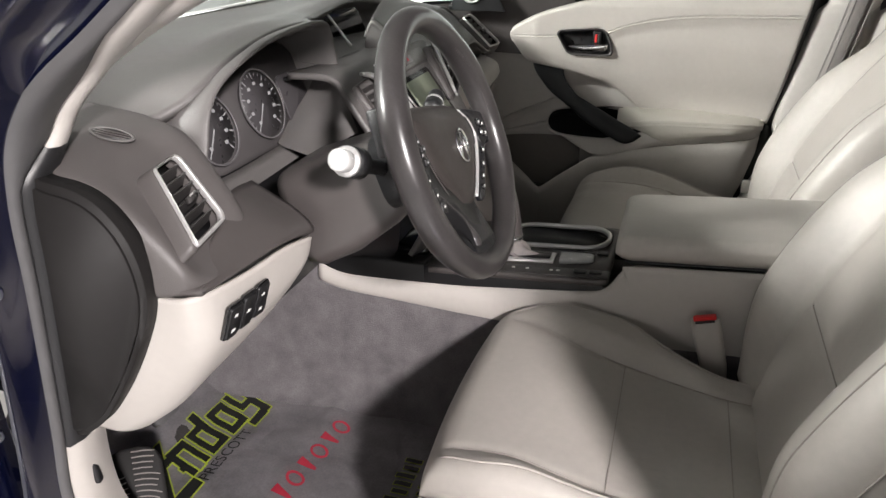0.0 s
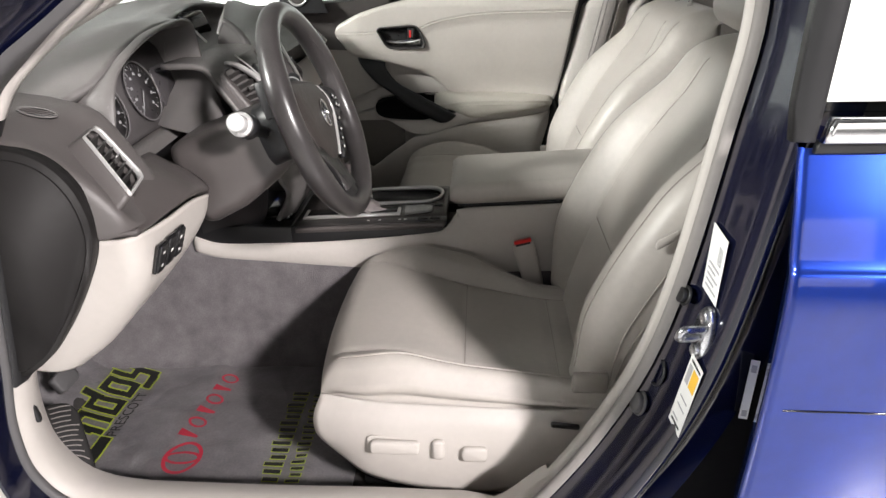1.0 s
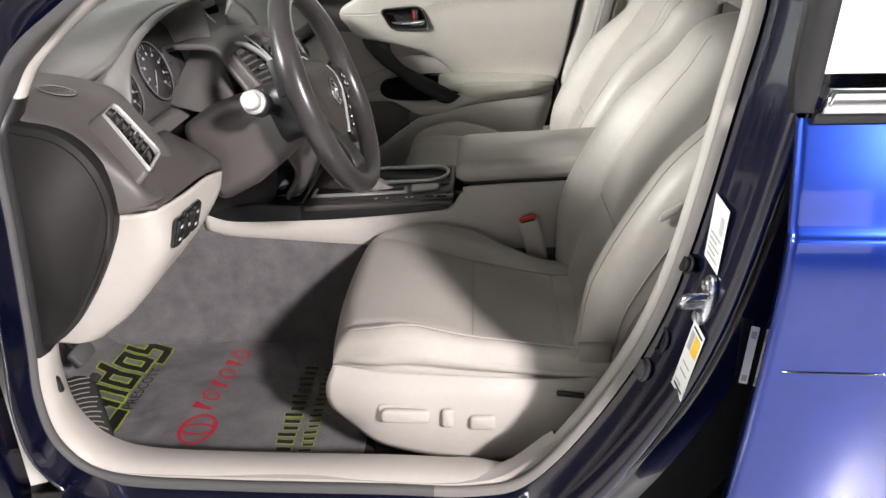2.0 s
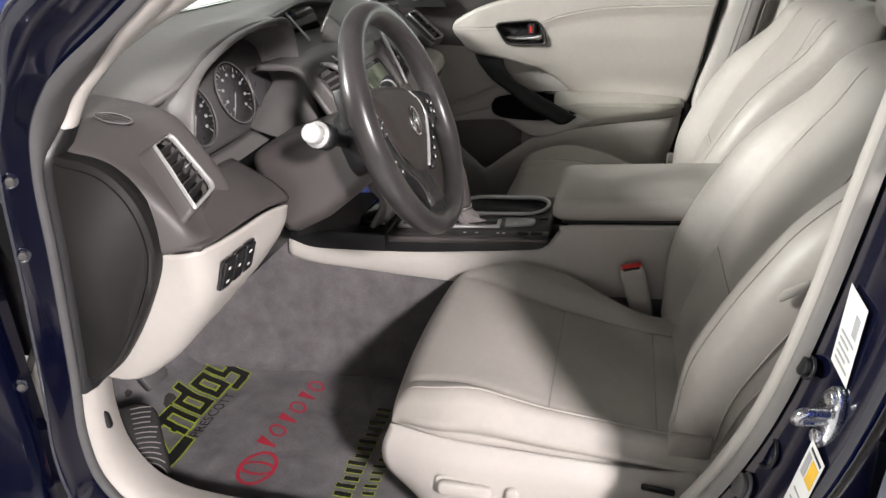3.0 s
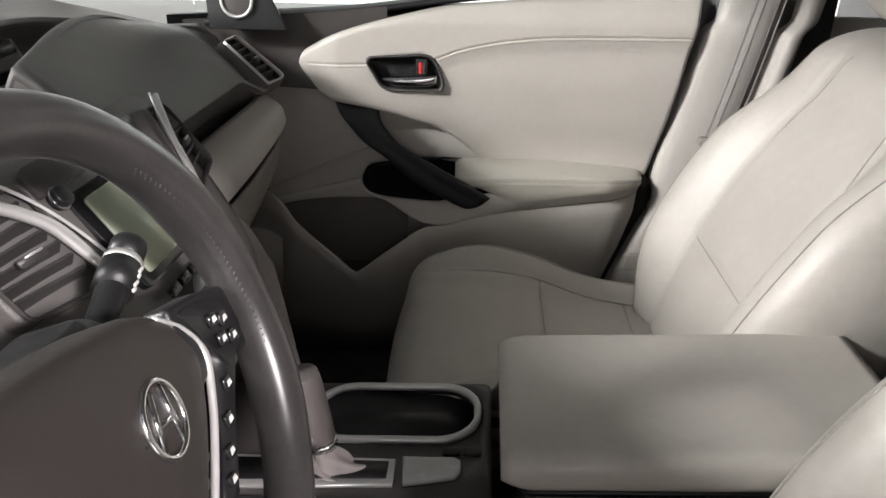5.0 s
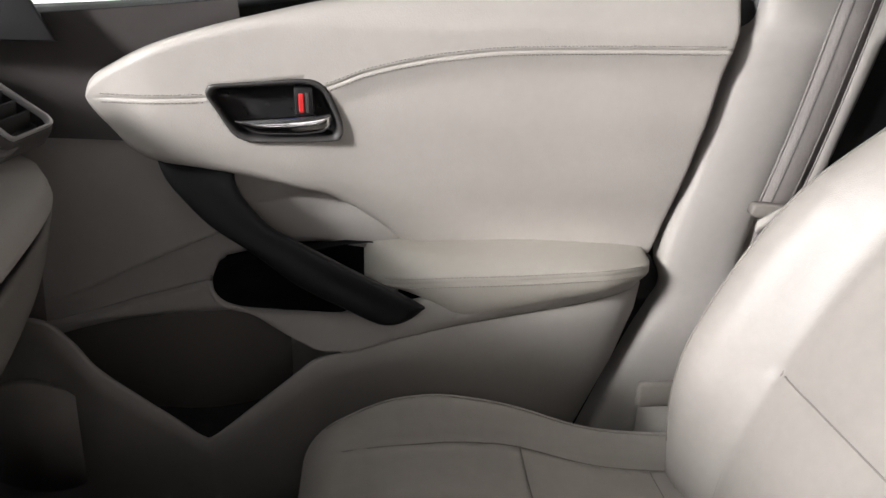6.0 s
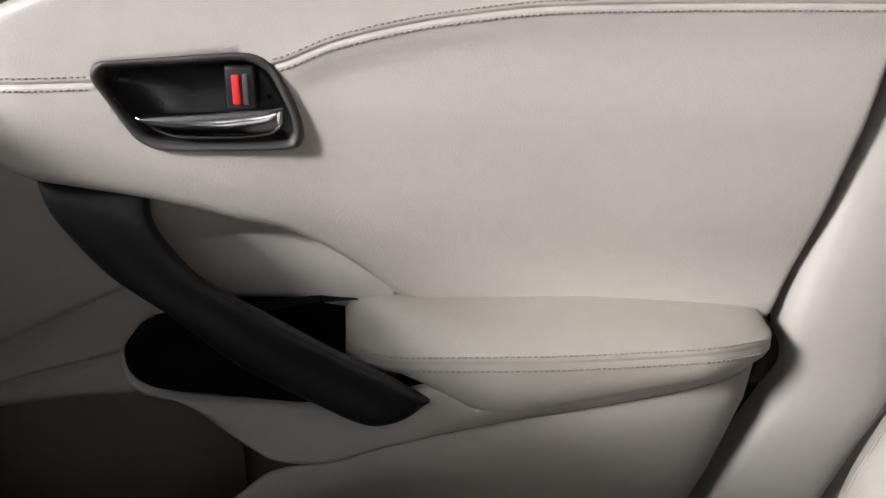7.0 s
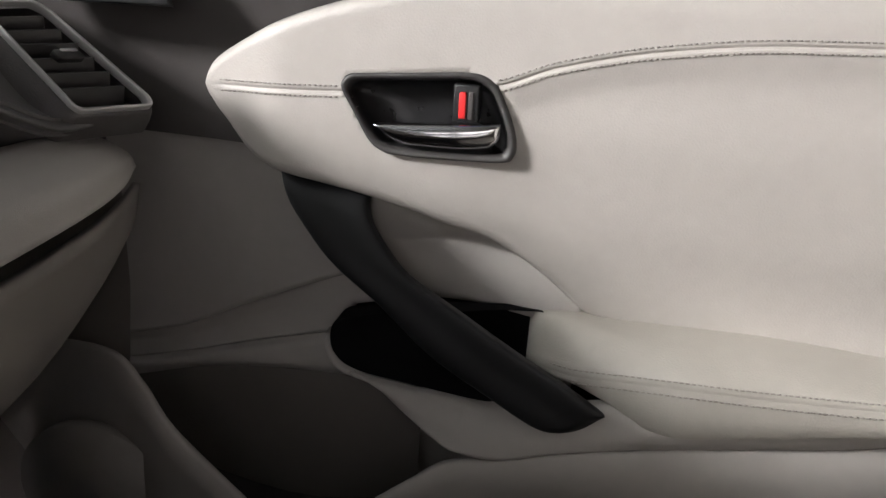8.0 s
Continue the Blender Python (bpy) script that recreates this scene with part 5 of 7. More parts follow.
def shifter():
    s = thing("gear_lever", "leather gear lever with a silver collar and soft boot", "gear lever")
    base, neck, top = Vector((0.026, -0.046, 0.732)), Vector((0.008, -0.038, 0.764)), Vector((-0.012, -0.036, 0.836))
    rows = []
    for i in range(14):
        u = i / 13
        p = base.lerp(neck, u)
        r = 0.024 * (1 - u) ** 0.8 + 0.011
        rows.append([p + Vector((r * 0.85 * math.cos(a) * (1 + 0.16 * math.sin(5 * a + 9 * u)), r * 0.55 * math.sin(a) * (1 + 0.10 * math.sin(4 * a + 3)), 0.005 * math.sin(3 * a + 9 * u) * (1 - u))) for a in [6.28319 * j / 32 for j in range(32)]])
    part("boot", grid_mesh(rows, True, True), material("boot_leather", (0.42, 0.38, 0.37), 0.30, vary=0.1, grain=0.4, grain_scale=600), s, "crumpled shiny boot")
    d = (top - neck).normalized()
    part("collar", tube([neck - d * 0.004, neck + d * 0.006], 0.0155, 20), CHROME, s, "silver collar")
    part("knob", tube([neck + d * 0.006, neck + d * 0.03, neck + d * 0.06, top, top + d * 0.012, top + d * 0.016], lambda u: (0.0135 + 0.006 * math.sin(min(1, u * 1.15) * 2.2)) * (1.12 if u < 0.9 else 0.62), 20, 24), material("grey_knob_leather", (0.17, 0.15, 0.148), 0.32, vary=0.08, grain=0.2, grain_scale=900), s, "grey-brown leather knob")


shifter()


def armrest():
    a = thing("console_armrest", "cream leather armrest lid on the console", "armrest")
    rows = []
    for i in range(41):
        u = i / 40
        x = 0.196 + 0.40 * u
        e = max(0.0, 1 - u / 0.07)
        dz = 0.022 * (1 - math.sqrt(max(0, 1 - e * e)))
        ring = rounded(0.236 - 0.010 * e, 0.046 - 1.2 * dz, min(0.019, 0.022 - 0.6 * dz), 6, 0.0, 0.0)
        rows.append([Vector((x, w + 0.004, 0.795 + v + 0.024 * u + (0.003 if v > 0 else 0) * math.cos(w * 10))) for w, v in ring])
    part("lid", grid_mesh(rows, True, True), LEATHER, a)
    part("lid_base", plate(rounded(0.385, 0.222, 0.015, 5, 0.405, 0.004), lambda u, v, d: (u, v, 0.7685 + d + 0.06 * (u - 0.20)), 0.006), BLACK, a, "dark gap under the lid")


armrest()


# ---- seats ----
def seat(name, label, cy, dx, outer):
    """outer is -1 where the door is on the -y side, +1 where it is on the +y side."""
    s = thing(name, label, "car seat", "front seats")
    W, RR = 0.238 + (0.008 if outer > 0 else 0.0), 0.040
    X0, X1 = 0.0, 0.50

    def halfw(x, y):
        """Half width of the cushion: the inner side is cut in towards the rear, beside the buckle."""
        if y * outer < 0:
            return ramp(x, [(0.0, 0.217), (0.10, 0.240), (0.21, 0.236), (0.30, 0.190), (0.40, 0.160), (0.50, 0.152)])
        return W - 0.021 * smooth01(1 - x / 0.10)

    def seam(x, y):
        if y * outer < 0:
            return ramp(x, [(0.0, 0.190), (0.06, 0.180), (0.11, 0.156), (0.16, 0.132), (0.24, 0.112), (0.40, 0.092), (0.50, 0.088)])
        return ramp(x, [(0.0, 0.186), (0.03, 0.172), (0.10, 0.172), (0.18, 0.180), (0.24, 0.184), (0.50, 0.186)])

    def top(x, y):
        ay = abs(y)
        z = ramp(x, [(0.0, 0.668), (0.10, 0.676), (0.25, 0.655), (0.40, 0.638), (0.50, 0.632)])
        sm = seam(x, y)
        if outer > 0:  # this cushion is raised a little at its front, more so along the door
            z += ramp(x, [(0, 0.012), (0.20, 0.014), (0.34, 0.0), (0.50, -0.004)]) + 0.014 * smooth01((y - 0.12) / 0.08) * smooth01((0.36 - x) / 0.16)
        z += 0.026 * smooth01((ay - sm + 0.006) / 0.050) * (0.35 + 0.65 * smooth01((x - 0.02) / 0.14)) * (1 - (0.7 * smooth01((x - 0.24) / 0.14) if y * outer < 0 else 0))
        for sx in (0.236, 0.392):
            if ay < sm:
                z -= 0.0030 * math.exp(-((x - sx) / 0.006) ** 2)
        z -= 0.0035 * math.exp(-((ay - sm) / 0.006) ** 2) * smooth01((x - 0.01) / 0.04)
        z += 0.0015 * noise.noise((x * 14, y * 14, cy))
        return z

    rows = []
    n = 88
    for i in range(n):
        t = i / (n - 1)
        x = X0 + (X1 - X0) * t ** 1.25
        e = max(0.0, 1 - x / 0.045)
        drop = 0.045 * (1 - math.sqrt(max(0.0, 1 - e * e)))
        row = []
        bottom = 0.600
        hm, hp = halfw(x, -1), halfw(x, 1)
        for j in range(81):
            y = -hm + (hm + hp) * j / 80
            half = hp if y > 0 else hm
            q = min(1.0, max(0.0, (abs(y) - (half - RR)) / RR))
            zz = top(x, y) - RR * 0.9 * (1 - math.sqrt(max(0.0, 1 - q * q))) - drop
            front = -0.012 * math.cos(min(1, abs(y) / half) * 1.57) * (1 - t)
            row.append(Vector((x + front + dx, cy + y, max(bottom + 0.006, zz))))
        roll = lambda q: 0.009 * abs(math.sin(2 * math.pi * q)) ** 0.6 * smooth01(x / 0.05) - 0.006 * q
        for k in range(1, 17):
            row.append(Vector((row[80].x, cy + hp + roll(k / 16), row[80].z + (bottom - row[80].z) * k / 16)))
        for k in range(16):
            row.append(Vector((row[80].x, cy - hm - roll(1 - k / 16), bottom + (row[0].z - bottom) * k / 16)))
        rows.append(row)
    part("cushion", grid_mesh(rows, True, True), LEATHER, s, "smooth cream leather cushion")
    # front valance under the cushion
    part("front_valance", net([[(0.010 + dx, cy - 0.19, 0.64), (-0.006 + dx, cy, 0.64), (0.010 + dx, cy + 0.19, 0.64)], [(0.0 + dx, cy - 0.205, 0.59), (-0.014 + dx, cy, 0.59), (0.0 + dx, cy + 0.205, 0.59)],
                               [(0.03 + dx, cy - 0.20, 0.52), (0.015 + dx, cy, 0.52), (0.03 + dx, cy + 0.20, 0.52)]], 16, 10), LEATHER, s)

    def on(x, y, lift=0.0006):
        q = max(0.0, (abs(y) - (halfw(x, y) - RR)) / RR)
        e = max(0.0, 1 - x / 0.045)
        return (x + dx, cy + y, top(x, y) - RR * 0.9 * (1 - math.sqrt(max(0.0, 1 - min(1, q) ** 2))) - 0.045 * (1 - math.sqrt(max(0.0, 1 - e * e))) + lift)

    for sx in (0.236, 0.392):
        a, b = -seam(sx, -0.1), seam(sx, 0.1)
        part("cushion_seam", tube([on(sx, a + (b - a) * i / 30) for i in range(31)], 0.0008, 5), THREAD, s)
    for sy in (-1, 1):
        part("bolster_seam", tube([on(0.035 + 0.46 * i / 40, sy * seam(0.035 + 0.46 * i / 40, sy)) for i in range(41)], 0.0008, 5), THREAD, s)
        part("edge_piping", tube([on(0.025 + 0.42 * i / 40, sy * (halfw(0.025 + 0.42 * i / 40, sy) - 0.025), 0.0008) for i in range(41)], 0.0016, 6), LEATHER, s)

    # backrest in its own leaning frame
    lean = radians(25)
    axis = Vector((math.sin(lean), 0, math.cos(lean)))
    fwd = Vector((-math.cos(lean), 0, math.sin(lean)))
    base = Vector((0.452 + dx, cy, 0.615))
    L = 0.60

    def wide(u):
        return ramp(u, [(0, 0.215), (0.12, 0.245), (0.45, 0.255), (0.70, 0.243), (0.88, 0.226), (0.96, 0.205), (1.0, 0.175)])

    def front(u, v):
        """Depth of the front face; u along the back, v across from -1 to 1."""
        av = abs(v)
        d = 0.030 + 0.022 * math.sin(math.pi * min(1, u * 1.3)) - 0.03 * smooth01((u - 0.85) / 0.15)
        d += 0.050 * smooth01((av - 0.50) / 0.28) * ramp(u, [(0, 0.35), (0.25, 1.0), (0.55, 0.9), (0.80, 0.25), (1, 0.0)])
        d -= 0.004 * math.exp(-((av - 0.52) / 0.025) ** 2) * (1 if u < 0.86 else 0)
        if av < 0.54:
            for su in (0.30,):
                d -= 0.004 * math.exp(-((u - su) / 0.012) ** 2)
        return d

    def skin(u, v, lift=0.0):
        w = wide(u)
        q = max(0.0, (abs(v) - 0.80) / 0.20)
        d = front(u, v) - 0.055 * (1 - math.sqrt(max(0.0, 1 - min(1, q) ** 2)))
        e = max(0.0, (u - 0.90) / 0.10)
        d -= 0.060 * (1 - math.sqrt(max(0.0, 1 - min(1, e) ** 2)))
        return base + axis * (L * u) + Vector((0, v * w, 0)) + fwd * (d + lift)

    rows = []
    for i in range(71):
        u = i / 70
        row = [skin(u, -1 + 2 * j / 64) for j in range(65)]
        w = wide(u)
        back = -0.085 + 0.025 * smooth01((u - 0.8) / 0.2)
        row += [base + axis * (L * u) + Vector((0, w * k, 0)) + fwd * (front(u, 1) - 0.055 + (back - front(u, 1) + 0.055) * m) for k, m in ((1.0, 0.35), (0.985, 0.75), (0.93, 1.0))]
        row += [base + axis * (L * u) + Vector((0, -w * k, 0)) + fwd * (front(u, 1) - 0.055 + (back - front(u, 1) + 0.055) * m) for k, m in ((0.93, 1.0), (0.985, 0.75), (1.0, 0.35))]
        rows.append(row)
    part("backrest", grid_mesh(rows, True, True), LEATHER, s, "cream leather backrest")
    for sv in (-1, 1):
        part("back_seam", tube([skin(0.04 + 0.84 * i / 50, sv * (0.52 - 0.10 * smooth01((i / 50 - 0.6) / 0.4)), 0.0005) for i in range(51)], 0.0010, 5), THREAD, s)
        part("side_seam", tube([skin(0.05 + 0.85 * i / 50, sv * 0.86, 0.0005) for i in range(51)], 0.0010, 5), THREAD, s)
    for su in (0.30,):
        part("cross_seam", tube([skin(su, -0.5 + i / 30, 0.0005) for i in range(31)], 0.0010, 5), THREAD, s)
    # headrest
    hc = base + axis * (L + 0.078) + fwd * 0.030
    rows = []
    for i in range(15):
        a = math.pi * i / 14
        k = max(0.02, math.sin(a) ** 0.45)
        ring = rounded(0.25 * k, 0.10 * k, 0.045 * k, 6)
        rows.append([hc + axis * (-0.095 * math.cos(a)) + Vector((0, p, 0)) + fwd * (q + 0.012 * math.cos(p * 12)) for p, q in ring])
    part("headrest", grid_mesh(rows, True, True), LEATHER, s, "cream leather headrest")
    for sv in (-1, 1):
        part("headrest_post", tube([base + axis * (L - 0.03) + Vector((0, sv * 0.06, 0)) - fwd * 0.02, base + axis * (L + 0.04) + Vector((0, sv * 0.06, 0)) + fwd * 0.01], 0.006, 12), CHROME, s)

    # plastic side skirt with the seat switches
    yo = cy + outer * 0.262
    oy = lambda d: yo + outer * d
    skirt = [[(0.005 + dx, oy(-0.030), 0.628), (0.10 + dx, oy(-0.012), 0.628), (0.25 + dx, oy(-0.008), 0.625), (0.38 + dx, oy(-0.010), 0.620), (0.45 + dx, oy(-0.02), 0.62)],
             [(-0.008 + dx, oy(-0.022), 0.590), (0.10 + dx, oy(0.006), 0.600), (0.25 + dx, oy(0.010), 0.598), (0.38 + dx, oy(0.004), 0.594), (0.45 + dx, oy(-0.004), 0.59)],
             [(-0.004 + dx, oy(-0.022), 0.552), (0.10 + dx, oy(0.008), 0.548), (0.25 + dx, oy(0.012), 0.545), (0.38 + dx, oy(0.006), 0.54), (0.45 + dx, oy(-0.004), 0.54)],
             [(0.025 + dx, oy(-0.028), 0.512), (0.09 + dx, oy(-0.004), 0.482), (0.22 + dx, oy(0.004), 0.464), (0.33 + dx, oy(0.0), 0.468), (0.45 + dx, oy(-0.01), 0.50)]]
    mod(part("side_skirt", net(skirt, 40, 20), CREAM, s, "cream plastic seat skirt"), "SOLIDIFY", thickness=0.006)
    rows = []
    for a in range(25):
        u = a / 24
        row = []
        for b in range(17):
            v = b / 16
            fold = 0.006 * math.sin(9 * v + 5 * u) * math.sin(math.pi * u) * (1 - v) + 0.003 * math.sin(23 * v + 4 * u) * (1 - v)
            row.append(Vector((0.375 + dx + 0.115 * u + 0.02 * (1 - v) * u, oy(-0.006 - 0.030 * (1 - v) ** 2 + fold), 0.52 + (0.115 + 0.065 * u * u) * (1 - v) + 0.004 * math.sin(7 * u) * (1 - v))))
        rows.append(row)
    mod(part("rear_hinge_cover", grid_mesh(rows), VINYL, s, "gathered cream trim over the seat hinge"), "SOLIDIFY", thickness=0.003)
    pl = lambda u, v, d: (u + dx, yo + outer * (0.0085 + d), v)
    for (x, z, w, h) in ((0.128, 0.561, 0.080, 0.024), (0.197, 0.559, 0.020, 0.036), (0.254, 0.551, 0.042, 0.026)):
        part("switch_pocket", plate(rounded(w + 0.010, h + 0.010, 0.008, 4, x, z), pl, 0.0025, 0.001), CREAM, s)
        part("seat_switch", plate(rounded(w, h, 0.008, 4, x, z), lambda u, v, d: pl(u, v, d + 0.002), 0.011, 0.004, ), CREAM, s, "cream seat switch")
    part("skirt_slot", plate(rounded(0.045, 0.010, 0.003, 3, 0.395, 0.600), lambda u, v, d: pl(u, v - 0.1 * (u - 0.395), d - 0.006), 0.002), BLACK, s)
    # backrest side cover with its screw cap
    for k in (0.012, 0.040):
        part("side_seam", tube([base + axis * (L * u) + Vector((0, outer * (wide(u) + 0.0006), 0)) + fwd * (front(u, 1) - 0.052 - k * math.sin(math.pi * u)) for u in [0.06 + 0.80 * i / 40 for i in range(41)]], 0.0012, 5), THREAD, s)
    part("belt_anchor", rbox_mesh((0.40 + dx, min(oy(0.0), oy(0.012)), 0.665), (0.455 + dx, max(oy(0.0), oy(0.012)), 0.70), 0.005), TAUPE, s)
    p = base + axis * (L * 0.50) + Vector((0, outer * (wide(0.5) + 0.004), 0)) + fwd * 0.066
    part("side_cap", plate(rounded(0.036, 0.014, 0.005), axes_place(p, Vector((0.8, 0, 0.5)) * (1 if outer < 0 else -1), (0, 0, 1)), 0.004, 0.001), CREAM, s, "cream screw cap")
    # rails on the floor
    for q in (-0.17, 0.17):
        part("seat_rail", rbox_mesh((0.06 + dx, cy + q - 0.022, 0.408), (0.56 + dx, cy + q + 0.022, 0.47), 0.005), BLACK, s)
        part("seat_leg", rbox_mesh((0.10 + dx, cy + q - 0.015, 0.46), (0.46 + dx, cy + q + 0.015, 0.605), 0.005), BLACK, s)
    part("seat_pan", rbox_mesh((0.06 + dx, cy - 0.20, 0.52), (0.48 + dx, cy + 0.20, 0.603), 0.02), BLACK, s)
    return s


def rbox_mesh(lo, hi, r):
    bm = box(lo, hi)
    bmesh.ops.bevel(bm, geom=bm.edges[:], offset=r, segments=2, affect="EDGES", profile=0.5)
    return bm


seat("driver_seat", "cream leather driver seat with power switches", -0.357, 0.0, -1)
seat("passenger_seat", "cream leather passenger seat beside the console", 0.357, 0.045, 1)


def buckle():
    b = thing("seat_buckle", "cream seat belt buckle with a red button", "buckle")
    lo, hi = Vector((0.385, -0.150, 0.585)), Vector((0.350, -0.158, 0.712))
    d = (hi - lo).normalized()
    right = Vector((1, 0, 0)) - d * d.x
    place = axes_place(lo, right, Vector((0, 1, 0)).cross(right) * -1)
    secs = []
    for k, w, t in ((0.0, 0.030, 0.018), (0.3, 0.042, 0.022), (0.85, 0.046, 0.024), (0.97, 0.044, 0.022), (1.0, 0.040, 0.018)):
        p = lo.lerp(hi, k)
        secs.append([p + right.normalized() * u + Vector((0, 1, 0)) * v for u, v in rounded(w, t, 0.007, 4)])
    part("buckle_body", grid_mesh(secs, True, True), CREAM, b)
    part("red_button", grid_mesh([[hi + d * k + right.normalized() * u + Vector((0, v, 0)) for u, v in rounded(0.036, 0.014, 0.004, 3)] for k in (-0.004, 0.004, 0.005)], True, True), RED, b, "red release button")
    part("buckle_slot", grid_mesh([[hi + d * k + right.normalized() * u + Vector((0, v - 0.0095, 0)) for u, v in rounded(0.030, 0.003, 0.001, 2)] for k in (-0.002, 0.0015)], True, True), BLACK, b)


buckle()


# ---- passenger door ----
def inside(x, z, outline):
    hit = False
    for (x0, z0), (x1, z1) in zip(outline, outline[1:] + outline[:1]):
        if (z0 > z) != (z1 > z) and x < (x1 - x0) * (z - z0) / (z1 - z0) + x0:
            hit = not hit
    return hit


def passenger_door():
    d = thing("passenger_door", "closed cream passenger door trim with a black pull", "car door")

    def rear_edge(z):
        return ramp(z, [(0.40, 0.372), (0.60, 0.448), (0.70, 0.478), (0.77, 0.490), (0.812, 0.491), (0.851, 0.502), (0.915, 0.515), (0.976, 0.527), (1.05, 0.540), (1.16, 0.560)])

    rear_up = lambda z: ramp(z, [(0.80, 0.489), (0.82, 0.496), (0.85, 0.504), (0.915, 0.517), (0.976, 0.527), (1.05, 0.538), (1.16, 0.558)])
    # padded upper panel, tapering forward to a rounded tip
    upper_top = lambda x: ramp(x, [(-0.187, 1.0175), (-0.1868, 1.0205), (-0.186, 1.025), (-0.184, 1.0305), (-0.181, 1.0355), (-0.174, 1.042), (-0.147, 1.058), (-0.112, 1.075), (-0.072, 1.089), (0.0, 1.108), (0.10, 1.128), (0.30, 1.144), (0.56, 1.152)])
    upper_low = lambda x: ramp(x, [(-0.187, 1.0165), (-0.1868, 1.0135), (-0.186, 1.010), (-0.184, 1.0055), (-0.181, 1.001), (-0.175, 0.993), (-0.166, 0.983), (-0.146, 0.959), (-0.122, 0.946), (-0.078, 0.938), (-0.036, 0.930), (0.006, 0.920), (0.038, 0.910),
                                   (0.069, 0.902), (0.09, 0.892), (0.113, 0.877), (0.137, 0.859), (0.167, 0.836), (0.20, 0.826), (0.30, 0.822), (0.56, 0.812)])
    crest = lambda x: ramp(x, [(-0.187, 1.017), (-0.06, 1.021), (0.02, 1.028), (0.07, 1.034), (0.12, 1.052), (0.20, 1.069), (0.285, 1.078), (0.45, 1.082), (0.56, 1.083)])

    def upper_y(x, z):
        y = 0.748 - 0.018 * smooth01((z - 0.84) / 0.11) - 0.008 * smooth01((z - 0.93) / 0.08) + 0.032 * smooth01((z - 1.095) / 0.06)
        c = crest(x)
        y += 0.005 * smooth01((x - 0.03) / 0.09) * smooth01((c - z) / 0.030)
        y += 0.0014 * smooth01((x + 0.182) / 0.03) * math.exp(-((z - c) / 0.0012) ** 2)
        y -= 0.0004 * smooth01((x + 0.182) / 0.03) * (math.exp(-((z - c - 0.0030) / 0.0016) ** 2) + math.exp(-((z - c + 0.0030) / 0.0016) ** 2))
        y += 0.018 * smooth01((-0.10 - x) / 0.10)
        return y

    offs = [-0.016, -0.012, -0.009, -0.007, -0.0058, -0.0045, -0.0033, -0.0022, -0.0014, -0.0007, 0, 0.0007, 0.0014, 0.0022, 0.0033, 0.0045, 0.0058, 0.007, 0.009, 0.012]
    rows = []
    xs = [-0.187 + 0.006 * (i / 12) ** 2 for i in range(12)] + [-0.181 + 0.021 * i / 12 for i in range(12)] + [-0.160 + 0.720 * i / 146 for i in range(147)]
    for x in xs:
        s = (x + 0.187) / 0.747
        lo, hi, c = upper_low(x), upper_top(x), crest(x)
        k = min(1.0, (c - lo) / 0.018, (hi - c) / 0.014)
        a, b = c - 0.018 * k, c + 0.014 * k
        edge = [0, 0.0008, 0.002, 0.004, 0.007, 0.011]
        zs = [lo + e * min(1, (a - lo) / 0.02) for e in edge]
        zs += [zs[-1] + (a - zs[-1]) * j / 30 for j in range(1, 31)] + [c + o * k for o in offs] + [b + (hi - b) * j / 14 for j in range(1, 15)]
        row = []
        for z in zs:
            xx = x + (rear_up(z) - 0.560) * s ** 4
            q = min((z - lo), (hi - z), (rear_up(z) - xx + 0.0005) * 1.6)
            rim = 0.012 * (1 - math.sqrt(max(0.0, 1 - max(0.0, 1 - q / 0.012) ** 2)))
            row.append(Vector((xx, upper_y(xx, z) + rim, z)))
        rows.append(row)
    ring = [(-0.0555, 1.024), (-0.0545, 1.031), (-0.049, 1.0358), (-0.040, 1.0372), (0.005, 1.0405), (0.045, 1.0435), (0.060, 1.0425), (0.070, 1.0375), (0.0765, 1.030), (0.087, 1.006), (0.091, 0.990), (0.0895, 0.979), (0.080, 0.9738),
            (0.031, 0.9722), (-0.008, 0.9725), (-0.021, 0.9755), (-0.032, 0.984), (-0.047, 1.009)]
    loop = [(p.x, p.y) for p in spline([(u, v, 0) for u, v in ring], 108, True)]
    cx, cz = 0.018, 1.007
    bm = grid_mesh(rows)
    bmesh.ops.delete(bm, geom=[f for f in bm.faces if inside(f.calc_center_median().x, f.calc_center_median().z, [(cx + (u - cx) * 0.955, cz + (v - cz) * 0.945) for u, v in loop])], context="FACES")
    mod(part("upper_panel", bm, VINYL, d, "cream stitched vinyl upper panel"), "SOLIDIFY", thickness=0.003, offset=-1)
    for off in (-0.0045, 0.0045):
        for i in range(160):
            x = -0.170 + 0.0045 * i
            if -0.060 < x < 0.072 or x > 0.530:
                continue
            z, z2 = crest(x) + off, crest(x + 0.0029) + off
            part("stitch", tube([(x, upper_y(x, z) - 0.0005, z), (x + 0.0029, upper_y(x + 0.0029, z2) - 0.0003, z2)], 0.0006, 5), STITCH, d)

    # latch handle in its dark bezel
    hy = 0.7225
    rows = []
    for k, kz, dep in ((1.015, 1.02, 0.008), (1.005, 1.008, 0.000), (0.985, 0.975, -0.0035), (0.96, 0.93, -0.0040), (0.915, 0.85, -0.001), (0.90, 0.825, 0.005), (0.89, 0.81, 0.010)):
        rows.append([Vector((cx + (u - cx) * k, hy + dep, cz + (v - cz) * kz)) for u, v in loop])
    bez = part("handle_bezel", grid_mesh(rows, True), BEZEL, d, "dark grey handle bezel")
    rows = []
